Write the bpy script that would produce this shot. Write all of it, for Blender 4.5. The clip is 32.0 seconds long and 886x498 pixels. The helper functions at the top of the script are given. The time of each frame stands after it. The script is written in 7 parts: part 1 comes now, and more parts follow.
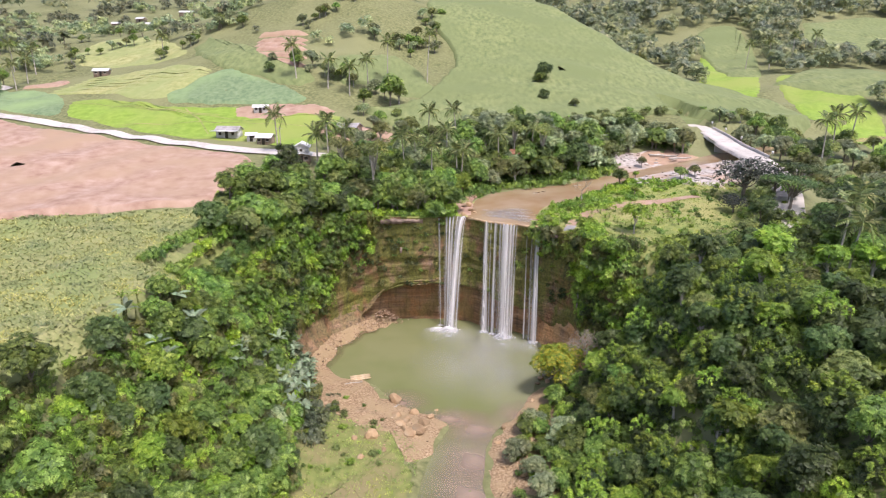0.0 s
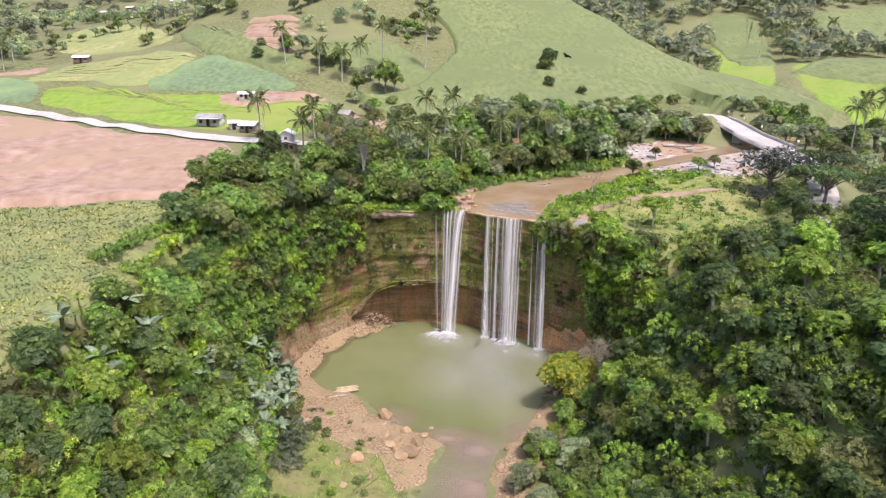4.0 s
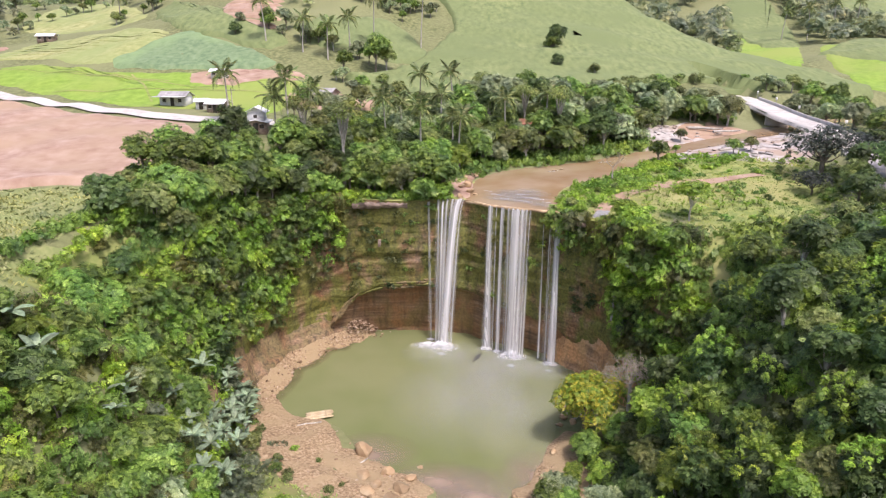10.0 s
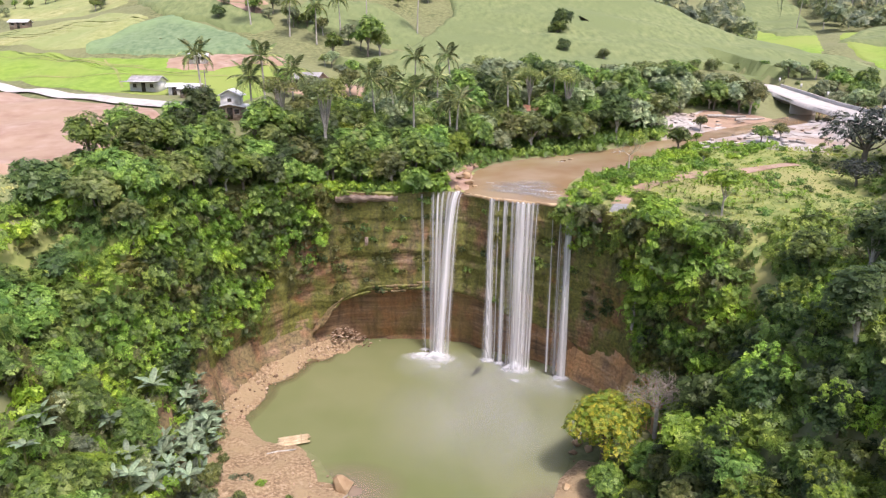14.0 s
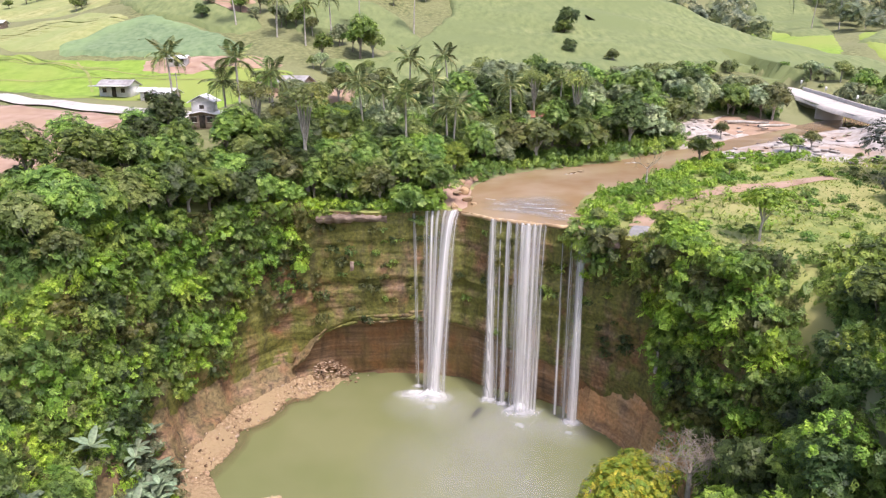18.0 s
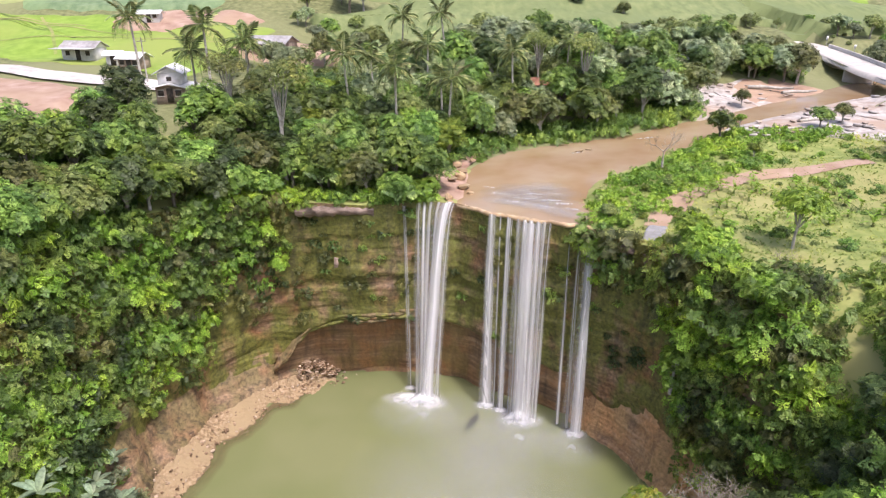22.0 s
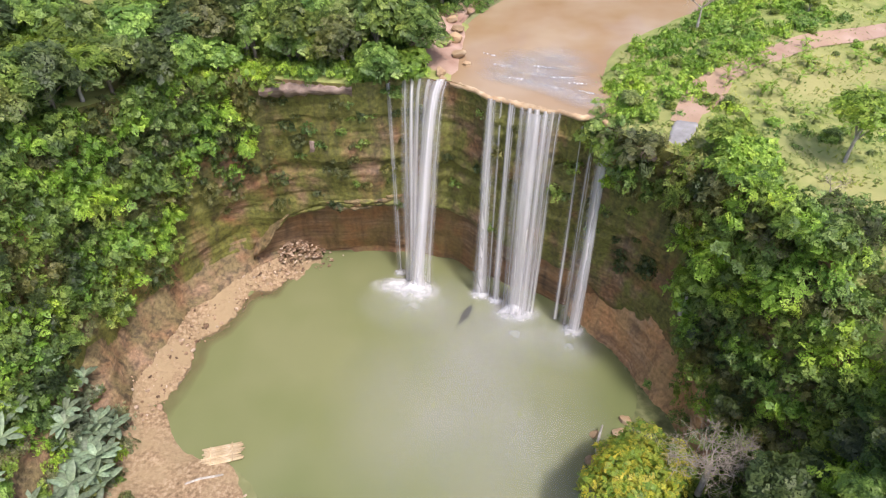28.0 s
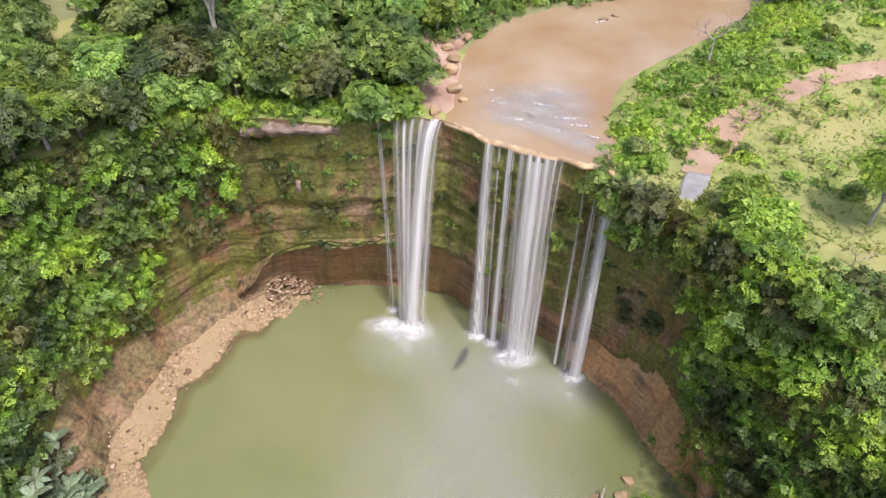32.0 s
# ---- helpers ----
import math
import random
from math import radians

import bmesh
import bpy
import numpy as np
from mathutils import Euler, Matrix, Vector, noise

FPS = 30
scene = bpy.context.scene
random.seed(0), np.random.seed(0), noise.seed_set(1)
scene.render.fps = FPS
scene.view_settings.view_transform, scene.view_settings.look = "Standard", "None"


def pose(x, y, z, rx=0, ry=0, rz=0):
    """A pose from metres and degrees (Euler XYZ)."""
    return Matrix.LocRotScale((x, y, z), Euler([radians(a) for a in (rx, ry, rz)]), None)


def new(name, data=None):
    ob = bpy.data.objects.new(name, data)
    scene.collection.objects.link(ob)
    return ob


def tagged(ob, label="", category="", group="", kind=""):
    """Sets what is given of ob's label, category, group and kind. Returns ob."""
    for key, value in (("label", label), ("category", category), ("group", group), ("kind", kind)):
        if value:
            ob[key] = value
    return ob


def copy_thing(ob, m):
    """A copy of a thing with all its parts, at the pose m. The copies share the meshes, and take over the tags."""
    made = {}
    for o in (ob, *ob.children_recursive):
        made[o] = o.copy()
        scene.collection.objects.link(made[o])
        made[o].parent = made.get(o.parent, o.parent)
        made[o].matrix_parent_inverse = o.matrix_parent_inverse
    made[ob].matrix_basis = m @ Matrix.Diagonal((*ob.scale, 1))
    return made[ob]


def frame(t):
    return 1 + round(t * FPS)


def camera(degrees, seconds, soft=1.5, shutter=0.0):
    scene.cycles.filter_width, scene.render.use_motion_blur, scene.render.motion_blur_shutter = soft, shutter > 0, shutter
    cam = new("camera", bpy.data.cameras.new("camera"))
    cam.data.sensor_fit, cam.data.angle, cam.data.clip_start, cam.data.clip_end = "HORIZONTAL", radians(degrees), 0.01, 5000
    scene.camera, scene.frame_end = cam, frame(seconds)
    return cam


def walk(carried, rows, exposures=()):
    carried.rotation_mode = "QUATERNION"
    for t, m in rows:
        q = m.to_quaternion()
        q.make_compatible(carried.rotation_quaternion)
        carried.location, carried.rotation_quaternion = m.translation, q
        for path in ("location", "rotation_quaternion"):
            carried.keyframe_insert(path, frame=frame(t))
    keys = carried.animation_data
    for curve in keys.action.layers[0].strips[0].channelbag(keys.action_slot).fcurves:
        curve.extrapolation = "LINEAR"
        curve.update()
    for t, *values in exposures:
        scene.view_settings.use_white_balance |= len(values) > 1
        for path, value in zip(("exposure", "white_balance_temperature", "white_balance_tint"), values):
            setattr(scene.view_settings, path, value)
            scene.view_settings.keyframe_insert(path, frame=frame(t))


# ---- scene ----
cam = camera(66.8, 32.0, soft=1.2)
EXPOSURE = 0.42
METRES, EYE, TILT, LEAN, TURN = 97.0, 63.2, -16.5, 0.0, 0.0
ROWS = [
    (0.0, 0.0, 0.0, 0.0, 0.0, 0.0, -0.0),
    (0.5, 0.001, 0.0186, 0.0003, 0.02, -0.02, 0.0),
    (1.0, 0.0021, 0.0373, 0.0003, 0.03, -0.05, -0.01),
    (1.5, 0.0029, 0.056, 0.0003, 0.03, -0.08, -0.02),
    (2.0, 0.0039, 0.0746, 0.0003, 0.04, -0.13, -0.04),
    (2.5, 0.0049, 0.0911, 0.0002, 0.05, -0.16, -0.05),
    (3.0, 0.0061, 0.1115, 0.0004, 0.06, -0.21, -0.06),
    (3.5, 0.0071, 0.1279, 0.0007, 0.06, -0.25, -0.07),
    (5.5, 0.0114, 0.2005, 0.0012, 0.12, -0.39, -0.08),
    (6.0, 0.0127, 0.2207, 0.0014, 0.13, -0.44, -0.08),
    (6.5, 0.0136, 0.2369, 0.0015, 0.13, -0.44, -0.09),
    (7.0, 0.0149, 0.2571, 0.0012, 0.15, -0.48, -0.08),
    (7.5, 0.0159, 0.2735, 0.001, 0.17, -0.51, -0.09),
    (8.0, 0.017, 0.2936, 0.0004, 0.17, -0.54, -0.09),
    (8.5, 0.018, 0.3097, 0.0, 0.18, -0.56, -0.09),
    (9.0, 0.0192, 0.3297, -0.0005, 0.18, -0.57, -0.08),
    (9.5, 0.0203, 0.3457, -0.0009, 0.21, -0.58, -0.09),
    (10.0, 0.0215, 0.3656, -0.0011, 0.21, -0.58, -0.07),
    (10.5, 0.0225, 0.3815, -0.0018, 0.21, -0.56, -0.07),
    (11.0, 0.0238, 0.4014, -0.0019, 0.23, -0.59, -0.06),
    (11.5, 0.0246, 0.4173, -0.0022, 0.23, -0.59, -0.06),
    (12.0, 0.0258, 0.4371, -0.0024, 0.25, -0.62, -0.06),
    (12.5, 0.0268, 0.4529, -0.0029, 0.26, -0.61, -0.06),
    (13.0, 0.0279, 0.4726, -0.0035, 0.26, -0.62, -0.05),
    (13.5, 0.0286, 0.4882, -0.0036, 0.26, -0.62, -0.04),
    (14.0, 0.0299, 0.5077, -0.0035, 0.28, -0.62, -0.04),
    (14.5, 0.0308, 0.5234, -0.0036, 0.28, -0.63, -0.04),
    (16.5, 0.036, 0.5883, 0.007, 0.42, -0.52, -0.01),
    (17.0, 0.0367, 0.6043, 0.0149, 0.4, -0.51, 0.01),
    (17.5, 0.0376, 0.6167, 0.0212, 0.4, -0.49, 0.02),
    (18.0, 0.0386, 0.6317, 0.0299, 0.41, -0.47, 0.04),
    (18.5, 0.0395, 0.6433, 0.0378, 0.4, -0.46, 0.04),
    (19.0, 0.0407, 0.6572, 0.0479, 0.41, -0.44, 0.06),
    (19.5, 0.0416, 0.668, 0.0559, 0.41, -0.45, 0.05),
    (20.0, 0.0428, 0.6812, 0.0654, 0.43, -0.6, 0.05),
    (20.5, 0.0439, 0.6917, 0.0725, 0.44, -1.12, 0.06),
    (21.0, 0.0448, 0.7041, 0.0822, 0.42, -2.3, 0.05),
    (21.5, 0.0456, 0.714, 0.0896, 0.42, -3.67, 0.05),
    (22.0, 0.0471, 0.7263, 0.0991, 0.44, -5.47, 0.04),
    (22.5, 0.0478, 0.7359, 0.1064, 0.43, -6.92, 0.06),
    (23.0, 0.0488, 0.7467, 0.1149, 0.42, -8.62, 0.03),
    (23.5, 0.0498, 0.7575, 0.1233, 0.43, -10.33, 0.03),
    (24.0, 0.0506, 0.7679, 0.1314, 0.43, -12.02, 0.02),
    (24.5, 0.0519, 0.7784, 0.1398, 0.46, -13.75, 0.01),
    (25.0, 0.0526, 0.7886, 0.1479, 0.46, -15.48, -0.01),
    (25.5, 0.0531, 0.7988, 0.1561, 0.46, -17.17, -0.02),
    (26.0, 0.0534, 0.8088, 0.1643, 0.42, -18.67, -0.04),
    (26.5, 0.0537, 0.8188, 0.1726, 0.41, -20.06, -0.06),
    (28.5, 0.059, 0.8587, 0.2058, 0.62, -24.32, -0.04),
    (29.0, 0.0593, 0.8678, 0.2137, 0.6, -24.92, -0.06),
    (29.5, 0.0596, 0.877, 0.2217, 0.58, -25.37, -0.07),
    (30.0, 0.06, 0.886, 0.2299, 0.57, -25.53, -0.08),
    (30.5, 0.0601, 0.8951, 0.2367, 0.53, -25.41, -0.12),
    (31.0, 0.0603, 0.9037, 0.241, 0.51, -25.32, -0.17),
    (31.5, 0.0607, 0.9111, 0.2439, 0.51, -25.27, -0.22),
    (32.0, 0.0607, 0.9176, 0.2466, 0.47, -25.24, -0.27),
]
walk(cam, [(t, pose(0, 0, EYE, TILT, LEAN, TURN) @ pose(METRES * x, METRES * y, METRES * z, 90 + pitch, roll, yaw)) for t, x, y, z, yaw, pitch, roll in ROWS],
     exposures=[(0.0, EXPOSURE - 0.10, 6350, 22), (12.0, EXPOSURE - 0.03, 6350, 22), (19.0, EXPOSURE + 0.05, 6350, 22), (24.0, EXPOSURE + 0.03, 6300, 20), (32.0, EXPOSURE - 0.02, 6280, 19)])

# ---- light: bright hazy sky, soft sun from the right and behind ----
SUN_ELEVATION, SUN_AZIMUTH = 62.0, 145.0   # azimuth: degrees clockwise from ahead (+y)
world = bpy.data.worlds.new("sky")
scene.world = world
world.use_nodes = True
sky = world.node_tree.nodes.new("ShaderNodeTexSky")
sky.sky_type, sky.sun_disc = "NISHITA", False
sky.sun_elevation, sky.sun_rotation = radians(SUN_ELEVATION), radians(SUN_AZIMUTH)
sky.air_density, sky.dust_density, sky.ozone_density = 1.0, 4.0, 0.6
world.node_tree.links.new(sky.outputs[0], world.node_tree.nodes["Background"].inputs[0])
world.node_tree.nodes["Background"].inputs[1].default_value = 0.17
sun_data = bpy.data.lights.new("sun", "SUN")
sun_data.energy, sun_data.angle, sun_data.color = 2.7, radians(6.0), (1.0, 0.965, 0.92)
sun = new("sun", sun_data)
sun.rotation_euler = (radians(90 - SUN_ELEVATION), 0, radians(180 - SUN_AZIMUTH))


# ---- materials ----
def nodes_of(name):
    m = bpy.data.materials.new(name)
    m.use_nodes = True
    return m, m.node_tree.nodes, m.node_tree.links, m.node_tree.nodes["Principled BSDF"]


def ramp_of(n, l, source, stops):
    r = n.new("ShaderNodeValToRGB")
    while len(r.color_ramp.elements) < len(stops):
        r.color_ramp.elements.new(0.5)
    for e, (p, c) in zip(r.color_ramp.elements, stops):
        e.position, e.color = p, (*c, 1)
    l.new(source, r.inputs[0])
    return r.outputs[0]


def noise_of(n, l, coords, scale, detail=5, stretch=(1, 1, 1), rough=0.55):
    mp = n.new("ShaderNodeMapping")
    mp.inputs["Scale"].default_value = stretch
    l.new(coords, mp.inputs[0])
    t = n.new("ShaderNodeTexNoise")
    t.inputs["Scale"].default_value, t.inputs["Detail"].default_value, t.inputs["Roughness"].default_value = scale, detail, rough
    l.new(mp.outputs[0], t.inputs[0])
    return t.outputs["Fac"]


def mixed(n, l, fac, a, b, mode="MIX"):
    m = n.new("ShaderNodeMix")
    m.data_type, m.blend_type = "RGBA", mode
    for k, v in ((0, fac), (6, a), (7, b)):
        if isinstance(v, (int, float)):
            m.inputs[k].default_value = v
        elif isinstance(v, tuple):
            m.inputs[k].default_value = (*v, 1)
        else:
            l.new(v, m.inputs[k])
    return m.outputs[2]


def surface(name, stops, fine, coarse, rough=0.85, bump=0.3, depth=0.1, stretch=(1, 1, 1), second=None, metal=0.0, vary=0.0):
    """A weathered surface: fine noise through a colour ramp, a coarse noise that stains it, and relief."""
    m, n, l, p = nodes_of(name)
    co = n.new("ShaderNodeTexCoord").outputs["Object"]
    f = noise_of(n, l, co, fine, 6, stretch)
    c = ramp_of(n, l, f, stops)
    g = noise_of(n, l, co, coarse, 4)
    st = ramp_of(n, l, g, [(0.42, (0, 0, 0)), (0.62, (1, 1, 1))])
    if second:
        c = mixed(n, l, st, c, second)
    else:
        dark = mixed(n, l, 1.0, c, (0.72, 0.72, 0.70), "MULTIPLY")
        c = mixed(n, l, st, c, dark)
    if vary:
        oi = n.new("ShaderNodeObjectInfo")
        hs = n.new("ShaderNodeHueSaturation")
        mr = n.new("ShaderNodeMapRange")
        mr.inputs[3].default_value, mr.inputs[4].default_value = 1 - vary, 1 + vary
        l.new(oi.outputs["Random"], mr.inputs[0])
        l.new(mr.outputs[0], hs.inputs["Value"])
        l.new(c, hs.inputs["Color"])
        c = hs.outputs[0]
    l.new(c, p.inputs["Base Color"])
    p.inputs["Roughness"].default_value, p.inputs["Metallic"].default_value = rough, metal
    b = n.new("ShaderNodeBump")
    b.inputs["Strength"].default_value, b.inputs["Distance"].default_value = bump, depth
    l.new(f, b.inputs["Height"])
    l.new(b.outputs[0], p.inputs["Normal"])
    return m


def foliage(name, dark, mid, light, glow=0.35, ragged=0.0, speck=1.0):
    """Leaves: colour by leaf and by plant, with light shining through."""
    m, n, l, p = nodes_of(name)
    isl = n.new("ShaderNodeNewGeometry").outputs["Random Per Island"]
    c = ramp_of(n, l, isl, [(0.0, dark), (0.5, mid), (1.0, light)])
    oi = n.new("ShaderNodeObjectInfo").outputs["Random"]
    hs = n.new("ShaderNodeHueSaturation")
    for k, a, b in (("Hue", 0.490, 0.522), ("Value", 0.64, 1.5)):
        mr = n.new("ShaderNodeMapRange")
        mr.inputs[3].default_value, mr.inputs[4].default_value = a, b
        l.new(oi, mr.inputs[0])
        l.new(mr.outputs[0], hs.inputs[k])
    place = n.new("ShaderNodeTexCoord").outputs["Object"]
    spots = noise_of(n, l, place, 3.4, 3)
    c = mixed(n, l, speck, c, mixed(n, l, 1.0, c, ramp_of(n, l, spots, [(0.32, (0.62, 0.64, 0.62)), (0.68, (1.3, 1.28, 1.25))]), "MULTIPLY"))
    clumps = noise_of(n, l, place, 0.16, 2)
    c = mixed(n, l, 1.0, c, ramp_of(n, l, clumps, [(0.34, (0.62, 0.70, 0.80)), (0.50, (1.0, 1.0, 1.0)), (0.66, (1.38, 1.22, 0.95))]), "MULTIPLY")
    l.new(c, hs.inputs["Color"])
    l.new(hs.outputs[0], p.inputs["Base Color"])
    p.inputs["Roughness"].default_value = 0.55
    tr = n.new("ShaderNodeBsdfTranslucent")
    l.new(hs.outputs[0], tr.inputs[0])
    mx = n.new("ShaderNodeMixShader")
    mx.inputs[0].default_value = glow
    l.new(p.outputs[0], mx.inputs[1])
    l.new(tr.outputs[0], mx.inputs[2])
    if ragged:                       # gaps between the single leaves of a spray
        gap = ramp_of(n, l, noise_of(n, l, n.new("ShaderNodeTexCoord").outputs["Object"], ragged, 1), [(0.46, (0, 0, 0)), (0.48, (1, 1, 1))])
        clear = n.new("ShaderNodeBsdfTransparent")
        cut = n.new("ShaderNodeMixShader")
        l.new(gap, cut.inputs[0])
        l.new(clear.outputs[0], cut.inputs[1])
        l.new(mx.outputs[0], cut.inputs[2])
        l.new(cut.outputs[0], n["Material Output"].inputs[0])
    else:
        l.new(mx.outputs[0], n["Material Output"].inputs[0])
    return m


GROUND = surface("undergrowth soil", [(0.3, (0.075, 0.09, 0.03)), (0.5, (0.15, 0.165, 0.06)), (0.7, (0.24, 0.24, 0.11))], 0.9, 0.03, second=(0.20, 0.21, 0.09), depth=0.3)
EARTH = surface("bare brown earth", [(0.3, (0.26, 0.155, 0.105)), (0.5, (0.36, 0.24, 0.175)), (0.7, (0.44, 0.32, 0.25))], 0.35, 0.05, second=(0.36, 0.25, 0.16), depth=0.2)


def bedded_rock(name, moss=(0.14, 0.145, 0.028), light=0.8, rust=(0.28, 0.12, 0.048), relief=0.6, wet=0.75, green=0.39, rough=0.45):
    """Mudstone in thin beds, with rusty stretches, moss and dark wet streaks running down it."""
    m, n, l, p = nodes_of(name)
    co = n.new("ShaderNodeTexCoord").outputs["Object"]
    bed = noise_of(n, l, co, 1.0, 5, (0.10, 0.10, 1.7))
    grain = noise_of(n, l, co, 2.4, 6)
    c = ramp_of(n, l, bed, [(0.30, (0.10, 0.062, 0.034)), (0.45, (0.20, 0.125, 0.068)), (0.56, (0.30, 0.195, 0.112)), (0.72, (0.38, 0.27, 0.175))])
    c = mixed(n, l, ramp_of(n, l, noise_of(n, l, co, 0.16, 4, (1, 1, 1.6)), [(0.42, (0, 0, 0)), (0.62, (0.8, 0.8, 0.8))]), c, rust)
    c = mixed(n, l, ramp_of(n, l, noise_of(n, l, co, 0.30, 6, (1, 1, 0.6)), [(green, (0, 0, 0)), (green + 0.16, (0.9, 0.9, 0.9))]), c, moss)
    c = mixed(n, l, ramp_of(n, l, noise_of(n, l, co, 1.0, 4, (0.9, 0.9, 0.07)), [(0.50, (0, 0, 0)), (0.68, (wet, wet, wet))]), c, (0.045, 0.034, 0.022))
    c = mixed(n, l, 1.0, c, ramp_of(n, l, grain, [(0.3, ((0.95 - rough) * light,) * 3), (0.7, ((0.95 + rough) * light,) * 3)]), "MULTIPLY")
    l.new(c, p.inputs["Base Color"])
    p.inputs["Roughness"].default_value = 0.75
    b = n.new("ShaderNodeBump")
    b.inputs["Strength"].default_value, b.inputs["Distance"].default_value = relief, 0.35
    l.new(mixed(n, l, 0.45, bed, grain), b.inputs["Height"])
    l.new(b.outputs[0], p.inputs["Normal"])
    return m


ROCK = bedded_rock("layered brown mudstone", (0.150, 0.162, 0.028), 0.92, (0.27, 0.125, 0.048), 0.6, 0.55, 0.355)
BENCH = bedded_rock("tan clay benches", (0.20, 0.155, 0.065), 0.92, (0.27, 0.15, 0.07), 1.0)
HOLLOW = bedded_rock("rusty clay of a hollow", (0.22, 0.15, 0.055), 1.0, (0.30, 0.145, 0.052), 0.45, 0.45, 0.46, 0.2)
JOINTED = bedded_rock("orange jointed rock", (0.32, 0.20, 0.09), 1.5, (0.38, 0.20, 0.08), 1.0, 0.4, 0.44, 0.3)


def loose_stone(name):
    """Broken stone, each piece with its own tint."""
    m, n, l, p = nodes_of(name)
    c = ramp_of(n, l, n.new("ShaderNodeNewGeometry").outputs["Random Per Island"], [(0.0, (0.14, 0.085, 0.05)), (0.4, (0.28, 0.18, 0.105)), (0.75, (0.40, 0.28, 0.18)), (1.0, (0.52, 0.42, 0.32))])
    g = noise_of(n, l, n.new("ShaderNodeTexCoord").outputs["Object"], 3.0, 5)
    l.new(mixed(n, l, 1.0, c, ramp_of(n, l, g, [(0.3, (0.6, 0.6, 0.6)), (0.7, (1.3, 1.3, 1.3))]), "MULTIPLY"), p.inputs["Base Color"])
    p.inputs["Roughness"].default_value = 0.85
    b = n.new("ShaderNodeBump")
    b.inputs["Strength"].default_value, b.inputs["Distance"].default_value = 0.5, 0.1
    l.new(g, b.inputs["Height"])
    l.new(b.outputs[0], p.inputs["Normal"])
    return m


STONE = loose_stone("loose tan stone")
PALEROCK = surface("pale tan sandstone", [(0.3, (0.26, 0.165, 0.085)), (0.5, (0.39, 0.275, 0.155)), (0.7, (0.50, 0.39, 0.255))], 0.9, 0.25, depth=0.1, vary=0.25)
SCREE = surface("tan gravel and clay", [(0.28, (0.13, 0.085, 0.042)), (0.5, (0.30, 0.208, 0.115)), (0.72, (0.48, 0.365, 0.235))], 2.6, 0.25, second=(0.33, 0.245, 0.135), depth=0.18, bump=0.9)
GRASS = surface("short green grass", [(0.3, (0.13, 0.18, 0.035)), (0.5, (0.22, 0.265, 0.065)), (0.7, (0.32, 0.33, 0.11))], 0.7, 0.07, second=(0.30, 0.29, 0.105), depth=0.15)
PASTURE = surface("pale rough pasture grass", [(0.28, (0.145, 0.175, 0.055)), (0.5, (0.23, 0.25, 0.09)), (0.72, (0.31, 0.305, 0.135))], 0.9, 0.06, second=(0.19, 0.24, 0.075), depth=0.2)
PADDY = surface("young rice", [(0.3, (0.15, 0.25, 0.025)), (0.5, (0.20, 0.31, 0.035)), (0.7, (0.25, 0.36, 0.055))], 0.5, 0.03, second=(0.24, 0.30, 0.06), depth=0.1)
CANE = surface("sugar cane field", [(0.3, (0.11, 0.15, 0.05)), (0.5, (0.17, 0.21, 0.075)), (0.7, (0.235, 0.265, 0.105))], 0.6, 0.025, second=(0.15, 0.19, 0.068), stretch=(1, 0.35, 1), depth=0.5)
BLUECANE = surface("blue green cane field", [(0.3, (0.10, 0.165, 0.075)), (0.5, (0.15, 0.22, 0.105)), (0.7, (0.20, 0.27, 0.14))], 0.6, 0.03, second=(0.22, 0.32, 0.13), depth=0.3)
STUBBLE = surface("yellow harvested terrace", [(0.3, (0.22, 0.24, 0.08)), (0.5, (0.31, 0.32, 0.12)), (0.7, (0.40, 0.39, 0.19))], 0.5, 0.03, second=(0.24, 0.29, 0.10), depth=0.2)
PAD = surface("worn grey cement", [(0.3, (0.22, 0.215, 0.205)), (0.5, (0.29, 0.285, 0.275)), (0.7, (0.36, 0.355, 0.345))], 0.8, 0.3, depth=0.03)
BANKGRASS = surface("weedy bank grass", [(0.3, (0.10, 0.13, 0.03)), (0.5, (0.17, 0.205, 0.05)), (0.7, (0.25, 0.255, 0.085))], 0.7, 0.12, second=(0.22, 0.19, 0.085), depth=0.2)
CONCRETE = surface("pale concrete", [(0.3, (0.36, 0.335, 0.30)), (0.5, (0.46, 0.43, 0.39)), (0.7, (0.54, 0.515, 0.475))], 0.8, 0.1, second=(0.56, 0.52, 0.47), depth=0.03)
BARK = surface("grey brown bark", [(0.3, (0.10, 0.08, 0.06)), (0.5, (0.20, 0.17, 0.13)), (0.7, (0.34, 0.30, 0.25))], 3.0, 0.6, stretch=(1, 1, 0.3), depth=0.05)
TWIG = surface("dry grey brown twigs", [(0.3, (0.28, 0.235, 0.18)), (0.5, (0.40, 0.345, 0.27)), (0.7, (0.52, 0.46, 0.37))], 3.0, 0.6, depth=0.03)
PALEBARK = surface("pale grey bark", [(0.3, (0.30, 0.27, 0.23)), (0.5, (0.44, 0.41, 0.36)), (0.7, (0.56, 0.53, 0.48))], 3.0, 0.6, depth=0.03)
LEDGE = surface("pale pink ledge rock", [(0.3, (0.15, 0.10, 0.075)), (0.5, (0.26, 0.19, 0.15)), (0.7, (0.36, 0.28, 0.23))], 1.2, 0.5, stretch=(0.6, 0.6, 2.5), depth=0.2, bump=0.7)
REDROCK = surface("orange brown rock", [(0.3, (0.22, 0.11, 0.05)), (0.5, (0.36, 0.20, 0.10)), (0.7, (0.48, 0.30, 0.17))], 0.7, 0.2, depth=0.3, bump=0.7)
